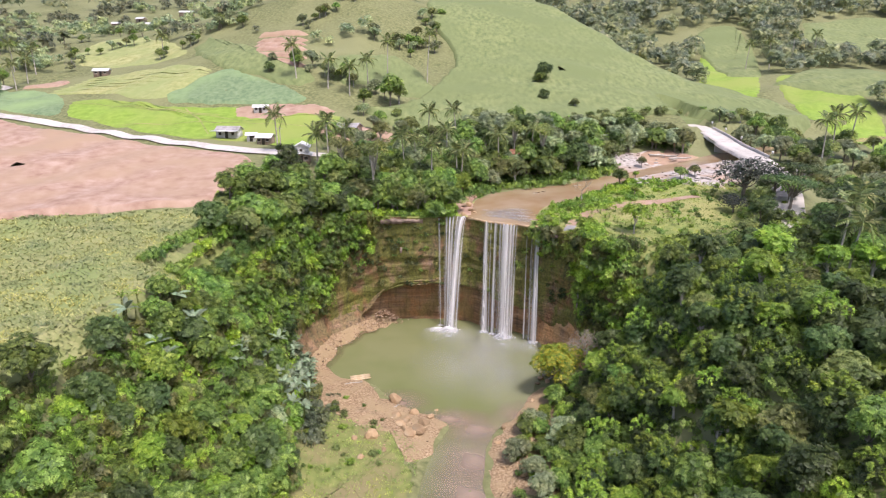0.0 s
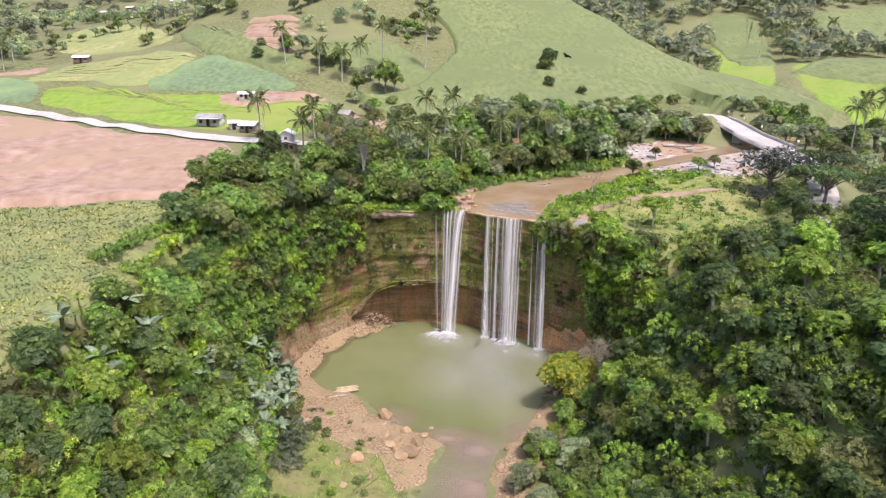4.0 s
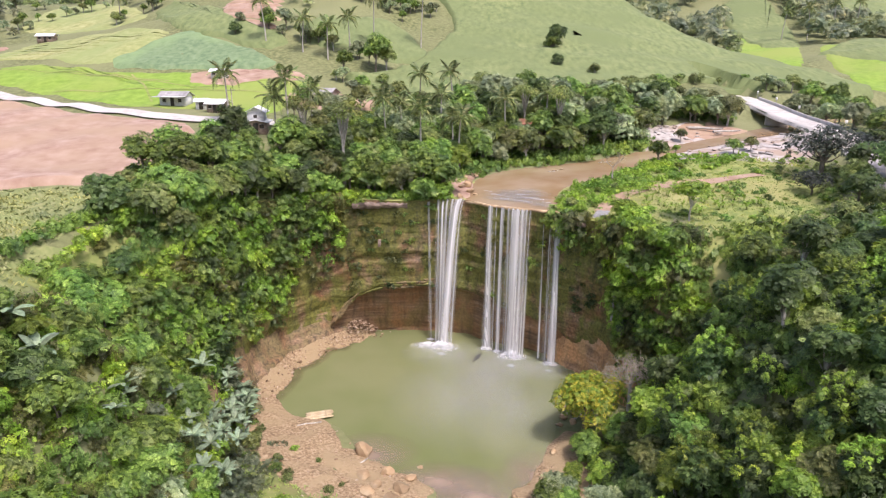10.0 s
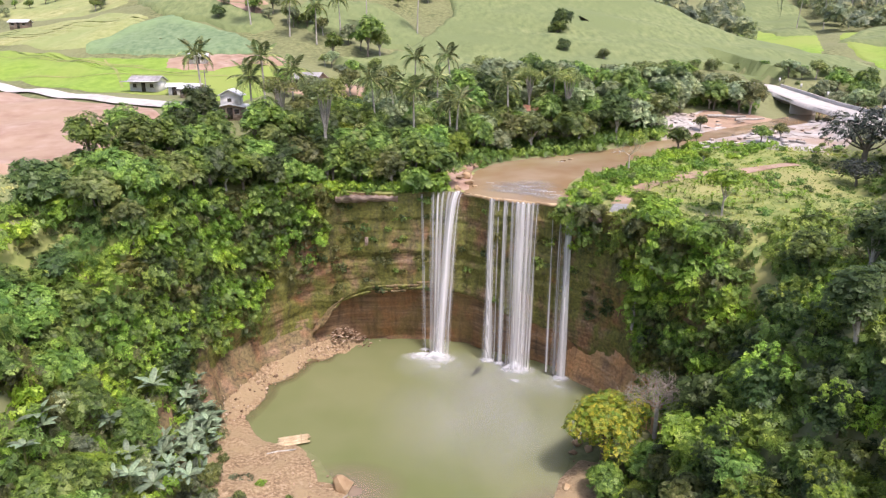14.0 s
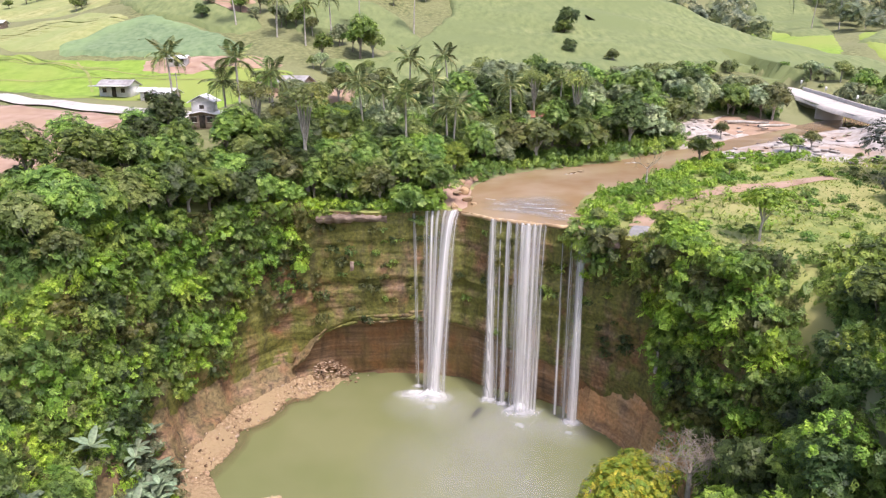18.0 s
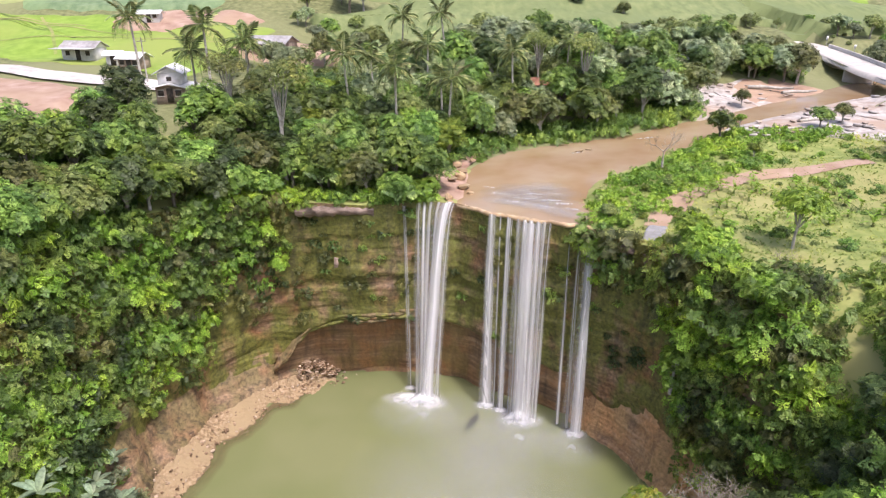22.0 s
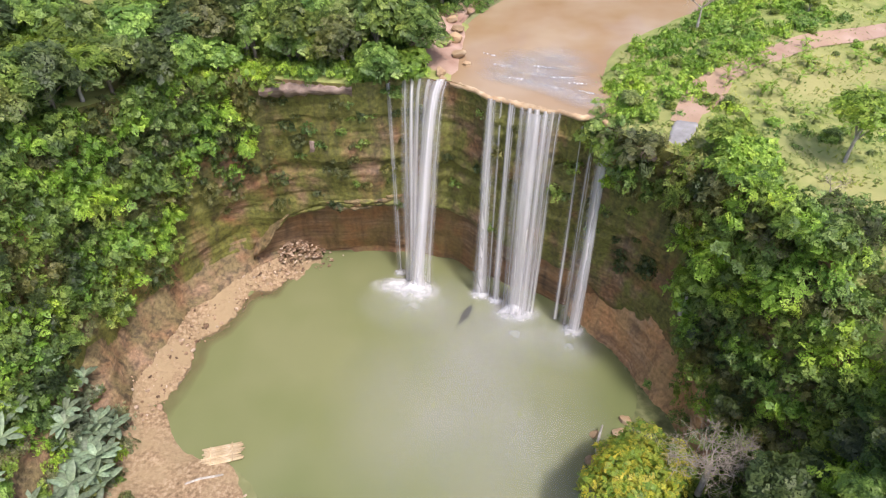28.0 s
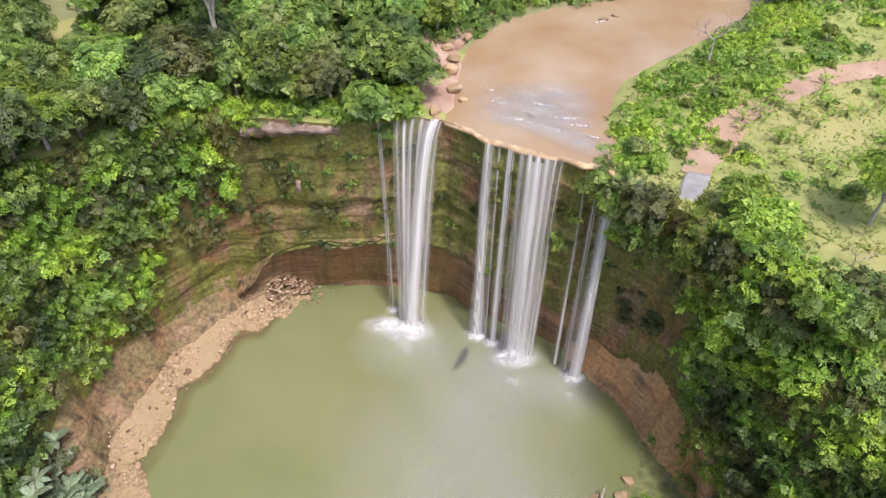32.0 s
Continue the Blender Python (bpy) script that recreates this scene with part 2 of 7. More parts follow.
FLATROCK = surface("grey river rock", [(0.3, (0.22, 0.19, 0.165)), (0.5, (0.42, 0.385, 0.35)), (0.7, (0.58, 0.55, 0.515))], 0.6, 0.13, depth=0.15, bump=0.6, second=(0.36, 0.27, 0.20))
BAMBOO = surface("weathered bamboo", [(0.3, (0.42, 0.30, 0.16)), (0.5, (0.56, 0.44, 0.27)), (0.7, (0.66, 0.55, 0.38))], 2.0, 0.5, depth=0.02, vary=0.2)
TINWHITE = surface("white metal roofing", [(0.3, (0.66, 0.66, 0.65)), (0.5, (0.76, 0.76, 0.75)), (0.7, (0.82, 0.82, 0.81))], 1.5, 0.3, rough=0.5, depth=0.02)
TINGREY = surface("grey metal roofing", [(0.3, (0.28, 0.26, 0.25)), (0.5, (0.38, 0.36, 0.35)), (0.7, (0.48, 0.46, 0.45))], 1.5, 0.3, rough=0.5, depth=0.02)
RUSTROOF = surface("rusty roofing", [(0.3, (0.24, 0.10, 0.06)), (0.5, (0.34, 0.16, 0.10)), (0.7, (0.44, 0.25, 0.18))], 1.5, 0.3, depth=0.02)
WHITEWALL = surface("whitewashed wall", [(0.3, (0.58, 0.57, 0.54)), (0.5, (0.68, 0.67, 0.64)), (0.7, (0.76, 0.75, 0.72))], 1.2, 0.4, depth=0.02)
BRICKWALL = surface("brown block wall", [(0.3, (0.22, 0.16, 0.12)), (0.5, (0.32, 0.24, 0.18)), (0.7, (0.42, 0.33, 0.26))], 1.8, 0.4, depth=0.03)
DARKWOOD = surface("dark opening boards", [(0.3, (0.03, 0.025, 0.02)), (0.5, (0.06, 0.05, 0.04)), (0.7, (0.10, 0.08, 0.06))], 3.0, 0.5, depth=0.01)
LEAF_MID = foliage("mid green leaves", (0.080, 0.134, 0.027), (0.165, 0.258, 0.046), (0.285, 0.385, 0.080), ragged=7.5)
LEAF_DARK = foliage("dark green leaves", (0.044, 0.075, 0.022), (0.088, 0.138, 0.036), (0.150, 0.205, 0.060), ragged=7.5)
LEAF_BRIGHT = foliage("bright yellow green leaves", (0.120, 0.195, 0.020), (0.215, 0.325, 0.032), (0.345, 0.440, 0.062), ragged=7.5)
LEAF_OLIVE = foliage("dusty olive leaves", (0.098, 0.122, 0.032), (0.180, 0.212, 0.058), (0.285, 0.310, 0.102), ragged=8.5)
LEAF_GOLD = foliage("yellow orange leaves", (0.115, 0.175, 0.020), (0.225, 0.245, 0.026), (0.350, 0.262, 0.030), ragged=9.0, speck=0.8)
LEAF_GREY = foliage("silvery grey green leaves", (0.116, 0.168, 0.081), (0.210, 0.273, 0.153), (0.347, 0.410, 0.270), 0.15)
# distance haze is put into this colour by greying it
LEAF_HAZED = foliage("far leaves greyed with haze", (0.103, 0.140, 0.087), (0.205, 0.246, 0.155), (0.369, 0.386, 0.251), 0.3, ragged=3.0)
# own colour of silvery plants nearby, painted haze when used on far woods
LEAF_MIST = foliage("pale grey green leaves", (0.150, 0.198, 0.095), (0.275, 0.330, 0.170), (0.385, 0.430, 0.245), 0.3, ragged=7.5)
LEAF_DRY = foliage("dry grey brown twigs", (0.17, 0.14, 0.10), (0.28, 0.24, 0.18), (0.40, 0.35, 0.27), 0.1, ragged=9.0)
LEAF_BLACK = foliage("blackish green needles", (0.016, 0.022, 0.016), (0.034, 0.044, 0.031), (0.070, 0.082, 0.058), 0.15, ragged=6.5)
LEAF_STRAW = foliage("tall pale grass", (0.18, 0.205, 0.07), (0.245, 0.265, 0.095), (0.33, 0.325, 0.15), 0.3, speck=0.2)
LEAF_FRESH = foliage("fresh green grass", (0.20, 0.28, 0.06), (0.29, 0.36, 0.085), (0.40, 0.43, 0.15), 0.45, speck=0.2)
LEAF_PALM = foliage("palm fronds", (0.097, 0.145, 0.042), (0.212, 0.255, 0.083), (0.405, 0.409, 0.167), 0.2)


def water_material(name, shallow, deep, rough, bump, scale, coarse):
    m, n, l, p = nodes_of(name)
    co = n.new("ShaderNodeTexCoord").outputs["Object"]
    g = noise_of(n, l, co, coarse, 3)
    l.new(ramp_of(n, l, g, [(0.35, deep), (0.65, shallow)]), p.inputs["Base Color"])
    p.inputs["Roughness"].default_value, p.inputs["IOR"].default_value = rough, 1.33
    f = noise_of(n, l, co, scale, 3)
    b = n.new("ShaderNodeBump")
    b.inputs["Strength"].default_value, b.inputs["Distance"].default_value = bump, 0.1
    l.new(f, b.inputs["Height"])
    l.new(b.outputs[0], p.inputs["Normal"])
    return m


POOL = water_material("silty olive pool water", (0.200, 0.212, 0.100), (0.155, 0.178, 0.072), 0.08, 0.06, 0.9, 0.05)
RIVER = water_material("brown river water", (0.36, 0.275, 0.18), (0.29, 0.19, 0.10), 0.05, 0.08, 1.0, 0.10)


def spray(name, stretch, low, high, white=0.85, thin=0.0, across=False):
    """Falling or foaming water: white, with gaps by streaky noise."""
    m, n, l, p = nodes_of(name)
    co = n.new("ShaderNodeTexCoord").outputs["Object"]
    if across:
        shift = n.new("ShaderNodeVectorMath")
        shift.operation = "MULTIPLY_ADD"
        l.new(n.new("ShaderNodeObjectInfo").outputs["Random"], shift.inputs[0])
        shift.inputs[1].default_value = (17, 17, 17)
        l.new(n.new("ShaderNodeTexCoord").outputs["UV"], shift.inputs[2])
        co = shift.outputs[0]
    f = noise_of(n, l, co, 1.0, 4, stretch)
    a = ramp_of(n, l, f, [(low, (thin, thin, thin)), (high, (1, 1, 1))])
    if across:                       # thins out towards both sides of the strand
        uv = n.new("ShaderNodeSeparateXYZ")
        l.new(n.new("ShaderNodeTexCoord").outputs["UV"], uv.inputs[0])
        a = mixed(n, l, 1.0, a, ramp_of(n, l, uv.outputs[0], [(0.0, (0, 0, 0)), (0.3, (0.6, 0.6, 0.6)), (0.5, (1, 1, 1)), (0.7, (0.6, 0.6, 0.6)), (1.0, (0, 0, 0))]), "MULTIPLY")
    p.inputs["Base Color"].default_value = (white, white, white * 1.01, 1)
    p.inputs["Roughness"].default_value = 0.6
    if across:                       # drops scatter the light on through the strand
        tr, both, cut, clear = (n.new("ShaderNode" + k) for k in ("BsdfTranslucent", "MixShader", "MixShader", "BsdfTransparent"))
        tr.inputs[0].default_value = (white, white, white, 1)
        both.inputs[0].default_value = 0.4
        l.new(p.outputs[0], both.inputs[1])
        l.new(tr.outputs[0], both.inputs[2])
        l.new(a, cut.inputs[0])
        l.new(clear.outputs[0], cut.inputs[1])
        l.new(both.outputs[0], cut.inputs[2])
        l.new(cut.outputs[0], n["Material Output"].inputs[0])
    else:
        l.new(a, p.inputs["Alpha"])
    return m


FALLING = spray("falling white water", (4.5, 1.3, 1.0), 0.28, 0.66, 0.93, 0.42, True)
VEIL = spray("thin veil of water", (4.0, 0.9, 1.0), 0.36, 0.80, 0.90, 0.12, True)


def soft_spot(name, low, high, scale, colour, gain, rough=0.5):
    """Foam or churned water that thins out from the middle of its piece."""
    m, n, l, p = nodes_of(name)
    co = n.new("ShaderNodeTexCoord").outputs["Object"]
    flat = n.new("ShaderNodeMapping")
    flat.inputs["Scale"].default_value = (1, 1, 0)
    l.new(co, flat.inputs[0])
    fade = n.new("ShaderNodeTexGradient")
    fade.gradient_type = "SPHERICAL"
    l.new(flat.outputs[0], fade.inputs[0])
    thin = n.new("ShaderNodeMath")
    thin.operation, thin.use_clamp = "MULTIPLY", True
    l.new(fade.outputs["Fac"], thin.inputs[0])
    l.new(ramp_of(n, l, noise_of(n, l, co, scale, 5), [(low, (0.1, 0.1, 0.1)), (high, (gain, gain, gain))]), thin.inputs[1])
    l.new(thin.outputs[0], p.inputs["Alpha"])
    p.inputs["Base Color"].default_value, p.inputs["Roughness"].default_value = colour, rough
    return m


CHURN = soft_spot("pale churned water", 0.25, 0.8, 3.0, (0.62, 0.64, 0.60, 1), 0.6)
# drifting churn plus the pool's pale reflections, both painted as one faint colour
DRIFT_SHEEN = soft_spot("drifting churn with painted reflection", 0.2, 0.8, 2.0, (0.52, 0.53, 0.48, 1), 0.42, 0.2)
FOAM = soft_spot("white foam", 0.15, 0.7, 1.8, (0.86, 0.87, 0.88, 1), 1.15)


RIFFLE = spray("white riffle", (3.0, 3.0, 1.0), 0.40, 0.70, 0.8)


# ---- mesh helpers ----
def mesh_of(name, verts, faces, material, smooth=True):
    me = bpy.data.meshes.new(name)
    verts = np.asarray(verts, dtype=np.float32).reshape(-1, 3)
    if isinstance(faces, np.ndarray):
        k = faces.shape[1]
        me.vertices.add(len(verts))
        me.vertices.foreach_set("co", verts.ravel())
        me.loops.add(faces.size)
        me.loops.foreach_set("vertex_index", faces.ravel().astype(np.int32))
        me.polygons.add(len(faces))
        me.polygons.foreach_set("loop_start", np.arange(0, faces.size, k, dtype=np.int32))
        me.polygons.foreach_set("loop_total", np.full(len(faces), k, dtype=np.int32))
        me.update(calc_edges=True)
    else:
        me.from_pydata(verts.tolist(), [], faces)
    if smooth:
        me.polygons.foreach_set("use_smooth", np.ones(len(me.polygons), dtype=bool))
    me.materials.append(material)
    return me


def thing(name, label, category, group="", kind="", data=None):
    return tagged(new(name, data), label, category, group, kind)


def part(name, me, parent, label=""):
    ob = new(name, me)
    ob.parent = parent
    if label:
        ob["label"] = label
    return ob


def grid_faces(nu, nv, wrap=False):
    """Quads of a sheet of nu rows by nv columns."""
    i, j = np.meshgrid(np.arange(nu - 1), np.arange(nv if wrap else nv - 1), indexing="ij")
    a, b = i * nv + j, i * nv + (j + 1) % nv
    return np.stack([a, b, b + nv, a + nv], -1).reshape(-1, 4)


def join_arrays(blocks):
    """One mesh out of blocks of (verts, quads)."""
    vs, fs, k = [], [], 0
    for v, f in blocks:
        vs.append(v)
        fs.append(f + k)
        k += len(v)
    return np.concatenate(vs), np.concatenate(fs)


def tube(points, radii, sides=7):
    """Verts and quads of a tapered round limb along points."""
    points = [Vector(p) for p in points]
    vs = []
    for i, p in enumerate(points):
        d = (points[min(i + 1, len(points) - 1)] - points[max(i - 1, 0)]).normalized()
        u = d.orthogonal().normalized()
        w = d.cross(u)
        for k in range(sides):
            a = 2 * math.pi * k / sides
            vs.append(p + radii[i] * (math.cos(a) * u + math.sin(a) * w))
    return np.array(vs, dtype=np.float32), grid_faces(len(points), sides, True)


def box(x0, x1, y0, y1, z0, z1):
    v = np.array([(x, y, z) for z in (z0, z1) for x, y in ((x0, y0), (x1, y0), (x1, y1), (x0, y1))], dtype=np.float32)
    f = np.array([(3, 2, 1, 0), (4, 5, 6, 7), (0, 1, 5, 4), (1, 2, 6, 5), (2, 3, 7, 6), (3, 0, 4, 7)])
    return v, f


# ---- the lie of the land ----
def wav(x, y, size, seed):
    """Smooth bumps of about that size, between -1 and 1."""
    r = np.random.RandomState(seed)
    out = 0
    for k in range(6):
        a, ph = r.uniform(0, 2 * math.pi, 2)
        f = 2 * math.pi / size * r.uniform(0.6, 1.6)
        out = out + np.sin((np.cos(a) * x + np.sin(a) * y) * f + ph)
    return out / 3.0


def sstep(a, b, x):
    t = np.clip((x - a) / (b - a), 0, 1)
    return t * t * (3 - 2 * t)


def bump_at(x, y, cx, cy, sx, sy, turn=0.0):
    c, s = math.cos(radians(turn)), math.sin(radians(turn))
    u, v = (x - cx) * c + (y - cy) * s, -(x - cx) * s + (y - cy) * c
    return np.exp(-0.5 * ((u / sx) ** 2 + (v / sy) ** 2))


RIVER_LINE = [(11.5, 140.0, 8.0, 26.2), (12.3, 148.0, 7.3, 26.4), (14.5, 156.6, 9.3, 27.0), (19.2, 163.2, 9.8, 27.5), (27.2, 168.0, 8.2, 27.9),
              (35.5, 172.6, 5.9, 28.4), (42.0, 178.2, 4.4, 29.0), (51.0, 183.5, 4.2, 29.8), (64.0, 191.0, 4.6, 30.8), (80.0, 200.0, 5.0, 31.8), (105.0, 214.0, 6.0, 32.8), (150.0, 228.0, 6.0, 35.0)]


def along(line, n=160):
    """Even samples of a smooth line of tuples."""
    p = np.array(line, dtype=float)
    k = np.arange(len(p))
    t = np.linspace(0, len(p) - 1, n)
    out = []
    q = np.vstack([2 * p[0] - p[1], p, 2 * p[-1] - p[-2]])
    for u in t:
        i = min(int(u), len(p) - 2)
        f = u - i
        a, b, c, d = q[i], q[i + 1], q[i + 2], q[i + 3]
        out.append(0.5 * (2 * b + (c - a) * f + (2 * a - 5 * b + 4 * c - d) * f * f + (3 * b - a - 3 * c + d) * f ** 3))
    return np.array(out)


RIVER_PTS = along(RIVER_LINE, 120)


def river_at(x, y):
    """Distance beyond the river's edge (negative in it), and its water level there."""
    x, y = np.asarray(x, float), np.asarray(y, float)
    if x.size < 40:
        d = np.hypot(x[..., None] - RIVER_PTS[:, 0], y[..., None] - RIVER_PTS[:, 1]) - RIVER_PTS[:, 2]
        k = d.argmin(-1)
        return d.min(-1), RIVER_PTS[k, 3]
    best, level = np.full(x.shape, 1e9), np.zeros(x.shape)
    for px, py, half, z in RIVER_PTS:
        d = np.hypot(x - px, y - py) - half
        near = d < best
        best, level = np.where(near, d, best), np.where(near, z, level)
    return best, level


LEFT_Y, LEFT_Z = (0, 60, 110, 150, 170, 200, 235, 310, 400, 600, 1000, 2000, 4000), (28, 29, 30, 33, 35.5, 38, 43.5, 51, 66, 100, 165, 300, 420)
RIGHT_Y, RIGHT_Z = (0, 60, 110, 145, 165, 185, 205, 235, 300, 400, 600, 1000, 2000, 4000), (27, 27, 26.5, 27, 28.5, 31, 34, 37, 42, 55, 88, 175, 310, 430)


ROAD = [(66, 122, 28.6), (72, 136, 30.2), (82, 160, 32.6), (86, 180, 34.4), (87.5, 203, 35.4), (89, 222, 36.6), (88.5, 238, 37.8), (84, 254, 39.0)]

ROAD_PTS = along(ROAD, 70)


def riverbed(x, y):
    """Below 1 on the rocky flats of the dry riverbed."""
    return np.hypot((x - 67) / 22, (y - 190) / 22)


def plateau(x, y):
    """The land as it would lie without the gorge."""
    x, y = np.asarray(x, float), np.asarray(y, float)
    left, right = np.interp(y, LEFT_Y, LEFT_Z), np.interp(y, RIGHT_Y, RIGHT_Z)
    t = sstep(-38, -2, x)
    z = left * (1 - t) + right * t
    hill = 35 * bump_at(x, y, 18, 400, 85, 76, 20) + 4 * bump_at(x, y, 25, 275, 45, 35)       # cane hill, steep on its right
    z = z + hill * (1 - 0.92 * sstep(8, 44, (x - 18) * 0.87 + (y - 400) * 0.5))
    z = z + 7 * bump_at(x, y, -75, 268, 38, 20)                                                  # blue-green field
    z = z + 14 * bump_at(x, y, -60, 330, 60, 30) + 12 * bump_at(x, y, -150, 380, 50, 40)
    z = z + 8 * bump_at(x, y, 185, 300, 40, 30) + 25 * bump_at(x, y, 230, 520, 110, 90)
    far = sstep(200, 400, y)
    z = z + far * 5 * wav(x, y, 190, 3) + sstep(400, 1200, y) * 22 * wav(x, y, 420, 4)
    z = z + 0.5 * wav(x, y, 22, 5)
    flat = sstep(1.32, 0.75, riverbed(x, y))                             # dry riverbed by the bridge
    z = z * (1 - flat) + (29.8 + 0.085 * (y - 168)) * flat
    best, h = np.full(x.shape, 1e9), np.zeros(x.shape)
    if x.size < 40:
        q = np.hypot(x[..., None] - ROAD_PTS[:, 0], y[..., None] - ROAD_PTS[:, 1])
        best, h = q.min(-1), ROAD_PTS[q.argmin(-1), 2]
    else:
        for px, py, pz in ROAD_PTS:
            q = np.hypot(x - px, y - py)
            h, best = np.where(q < best, pz, h), np.minimum(best, q)
    z = np.where(best < 14, np.maximum(z, h - 0.5 - 0.55 * np.clip(best - 3.6, 0, None)), z)     # road embankment
    z = np.where(best < 4.2, np.minimum(z, h - 0.3), z)
    d, lv = river_at(x, y)
    bank = lv + 0.15 + np.clip(d, 0, 30) * 0.16
    z = np.where(d < 30, np.minimum(z, bank + 30 * sstep(6, 30, d)), z)
    return np.where(d < 1.0, np.minimum(z, lv - 0.7 * sstep(1.0, -3.0, d) + 0.15), z)


# shore of the pool and its outlet, base and rim of the gorge walls
POOL_SHORE = [(-20.5, 121.0), (-23.8, 125), (-26, 131), (-24.5, 137), (-22, 141), (-18, 146), (-15, 150), (-10, 153.5), (-4, 155), (2, 154), (10, 150.5),
              (20, 143), (24, 136.5), (26, 130), (24, 125.5), (19, 121), (17, 115), (14, 108), (9, 102), (6.5, 92), (6, 80), (3, 60), (0, 30), (-6, -20), (-14, -20), (-9, 30), (-6, 60), (-4, 84), (-1.5, 97), (1, 104.5), (-3, 107.5), (-8, 111), (-11, 115.5), (-14.0, 119.6), (-17, 121.2)]
WALL = [(-27, 106, -39, 104, 28.5), (-29, 114, -36.5, 114, 29), (-30, 121, -34, 121, 29.5), (-30, 128, -32, 129, 29.5), (-29, 135, -29.5, 137, 29), (-26.5, 142, -25.5, 143, 28),
        (-22, 148.5, -20, 147.5, 27), (-15, 154, -13, 149.6, 26.6), (-6, 156.5, -5, 148.8, 26.5), (1, 155, 1, 150, 26.6), (6, 152.8, 5.5, 149.2, 26.6),
        (10, 150.8, 9.5, 146.4, 26.4), (15, 147.3, 13.5, 144, 26.2), (20.5, 143.5, 19, 142, 26.3), (24, 139.5, 22, 138.6, 26.3), (27.5, 133.5, 26.3, 134.8, 26.4),
        (29.5, 127, 31, 127.5, 27.2), (30.5, 118, 36, 118, 27), (29, 106, 39, 106, 26.5)]
TOE = [(-20, 20), (-21, 80), (-22, 98), (-25, 108), (-33, 117), (-38, 128), (-37, 140), (-30, 152), (-20, 160), (-6, 163), (6, 160), (16, 155), (26, 149), (33, 141),
       (37, 130), (33, 119), (25, 110), (22, 98), (21, 84), (20, 20), (14, -40), (-26, -40)]


def edge_distance(x, y, ring):
    """Distance to a closed line, negative inside it."""
    x, y = np.asarray(x, float), np.asarray(y, float)
    if x.size < 40:
        a = np.array(ring, float)
        b = np.roll(a, -1, 0)
        dx, dy = (b - a).T
        px, py = x[..., None] - a[:, 0], y[..., None] - a[:, 1]
        t = np.clip((px * dx + py * dy) / (dx * dx + dy * dy), 0, 1)
        best = np.hypot(px - t * dx, py - t * dy).min(-1)
        cross = ((a[:, 1] > y[..., None]) != (b[:, 1] > y[..., None])) & (px < py * dx / np.where(dy == 0, 1e-9, dy))
        return np.where(cross.sum(-1) % 2 == 1, -best, best)
    best, inside = np.full(x.shape, 1e9), np.zeros(x.shape, bool)
    for (ax, ay), (bx, by) in zip(ring, ring[1:] + ring[:1]):
        dx, dy = bx - ax, by - ay
        t = np.clip(((x - ax) * dx + (y - ay) * dy) / (dx * dx + dy * dy), 0, 1)
        best = np.minimum(best, np.hypot(x - ax - t * dx, y - ay - t * dy))
        if dy:
            inside ^= ((ay > y) != (by > y)) & (x < ax + (y - ay) * dx / dy)
    return np.where(inside, -best, best)


POOL_RING = [tuple(p) for p in along(POOL_SHORE + POOL_SHORE[:1], 140)[:-1]]


def floor_z(x, y):
    d = edge_distance(x, y, POOL_RING)
    z = np.where(d < 0, -1.6 * sstep(0, -4, d), 0.05 + 0.13 * np.clip(d, 0, 40))
    return z + np.where(d > 0, np.minimum(d, 3) / 3, 0.15) * 0.22 * wav(x, y, 5, 11)


def ground_z(x, y):
    x, y = np.asarray(x, float), np.asarray(y, float)
    d = edge_distance(x, y, TOE)
    w = np.where(x < 0, np.interp(y, (60, 78, 92, 106, 118, 130), (36, 28, 24, 19, 9, 3)), np.interp(y, (70, 95, 118, 130), (30, 21, 9, 3)))
    t = np.clip(d / w, 0, 1)
    t = 0.6 * t + 0.4 * t * t * (3 - 2 * t)
    z = floor_z(x, y) * (1 - t) + plateau(x, y) * t
    return z + 1.2 * wav(x, y, 9, 12) * np.clip(4 * t * (1 - t), 0, 1)


# ---- ground: one sheet out to the horizon ----
def lines(core, grow, far_low, far_high):
    c = list(core)
    s = c[-1] - c[-2]
    while c[-1] < far_high:
        s *= grow
        c.append(c[-1] + s)
    s = c[1] - c[0]
    while c[0] > far_low:
        s *= grow
        c.insert(0, c[0] - s)
    return np.array(c)


gx = lines(np.concatenate([np.arange(-215, -60, 2.5), np.arange(-60, 60, 1.0), np.arange(60, 215, 2.5)]), 1.16, -3500, 3500)
gy = lines(np.concatenate([np.arange(70, 170, 1.0), np.arange(170, 400, 2.5)]), 1.13, -1500, 4200)
X, Y = np.meshgrid(gx, gy)
ground = thing("ground", "grassy soil of a green tropical valley", "ground", kind="structure",
               data=mesh_of("ground", np.stack([X, Y, ground_z(X, Y)], -1).reshape(-1, 3), grid_faces(len(gy), len(gx)), GROUND))

# ---- gorge wall: layered rock, undercut behind the falls ----
W = along(WALL, 240)
ends = sstep(112, 124, W[:, 3])
W[:, 3] += 0.45 * wav(W[:, 2] * 1.0, 0 * W[:, 2], 3.2, 19) * sstep(2, 5, W[:, 2]) * sstep(22, 18, W[:, 2])
W[:, 4] = W[:, 4] * ends + (ground_z(W[:, 2], W[:, 3]) + 0.4) * (1 - ends)
NZ = 84
bed_rng = np.random.RandomState(41)
beds = np.cumsum(bed_rng.uniform(0.35, 1.3, 60)) - 6
push = bed_rng.uniform(-1, 1, 60)


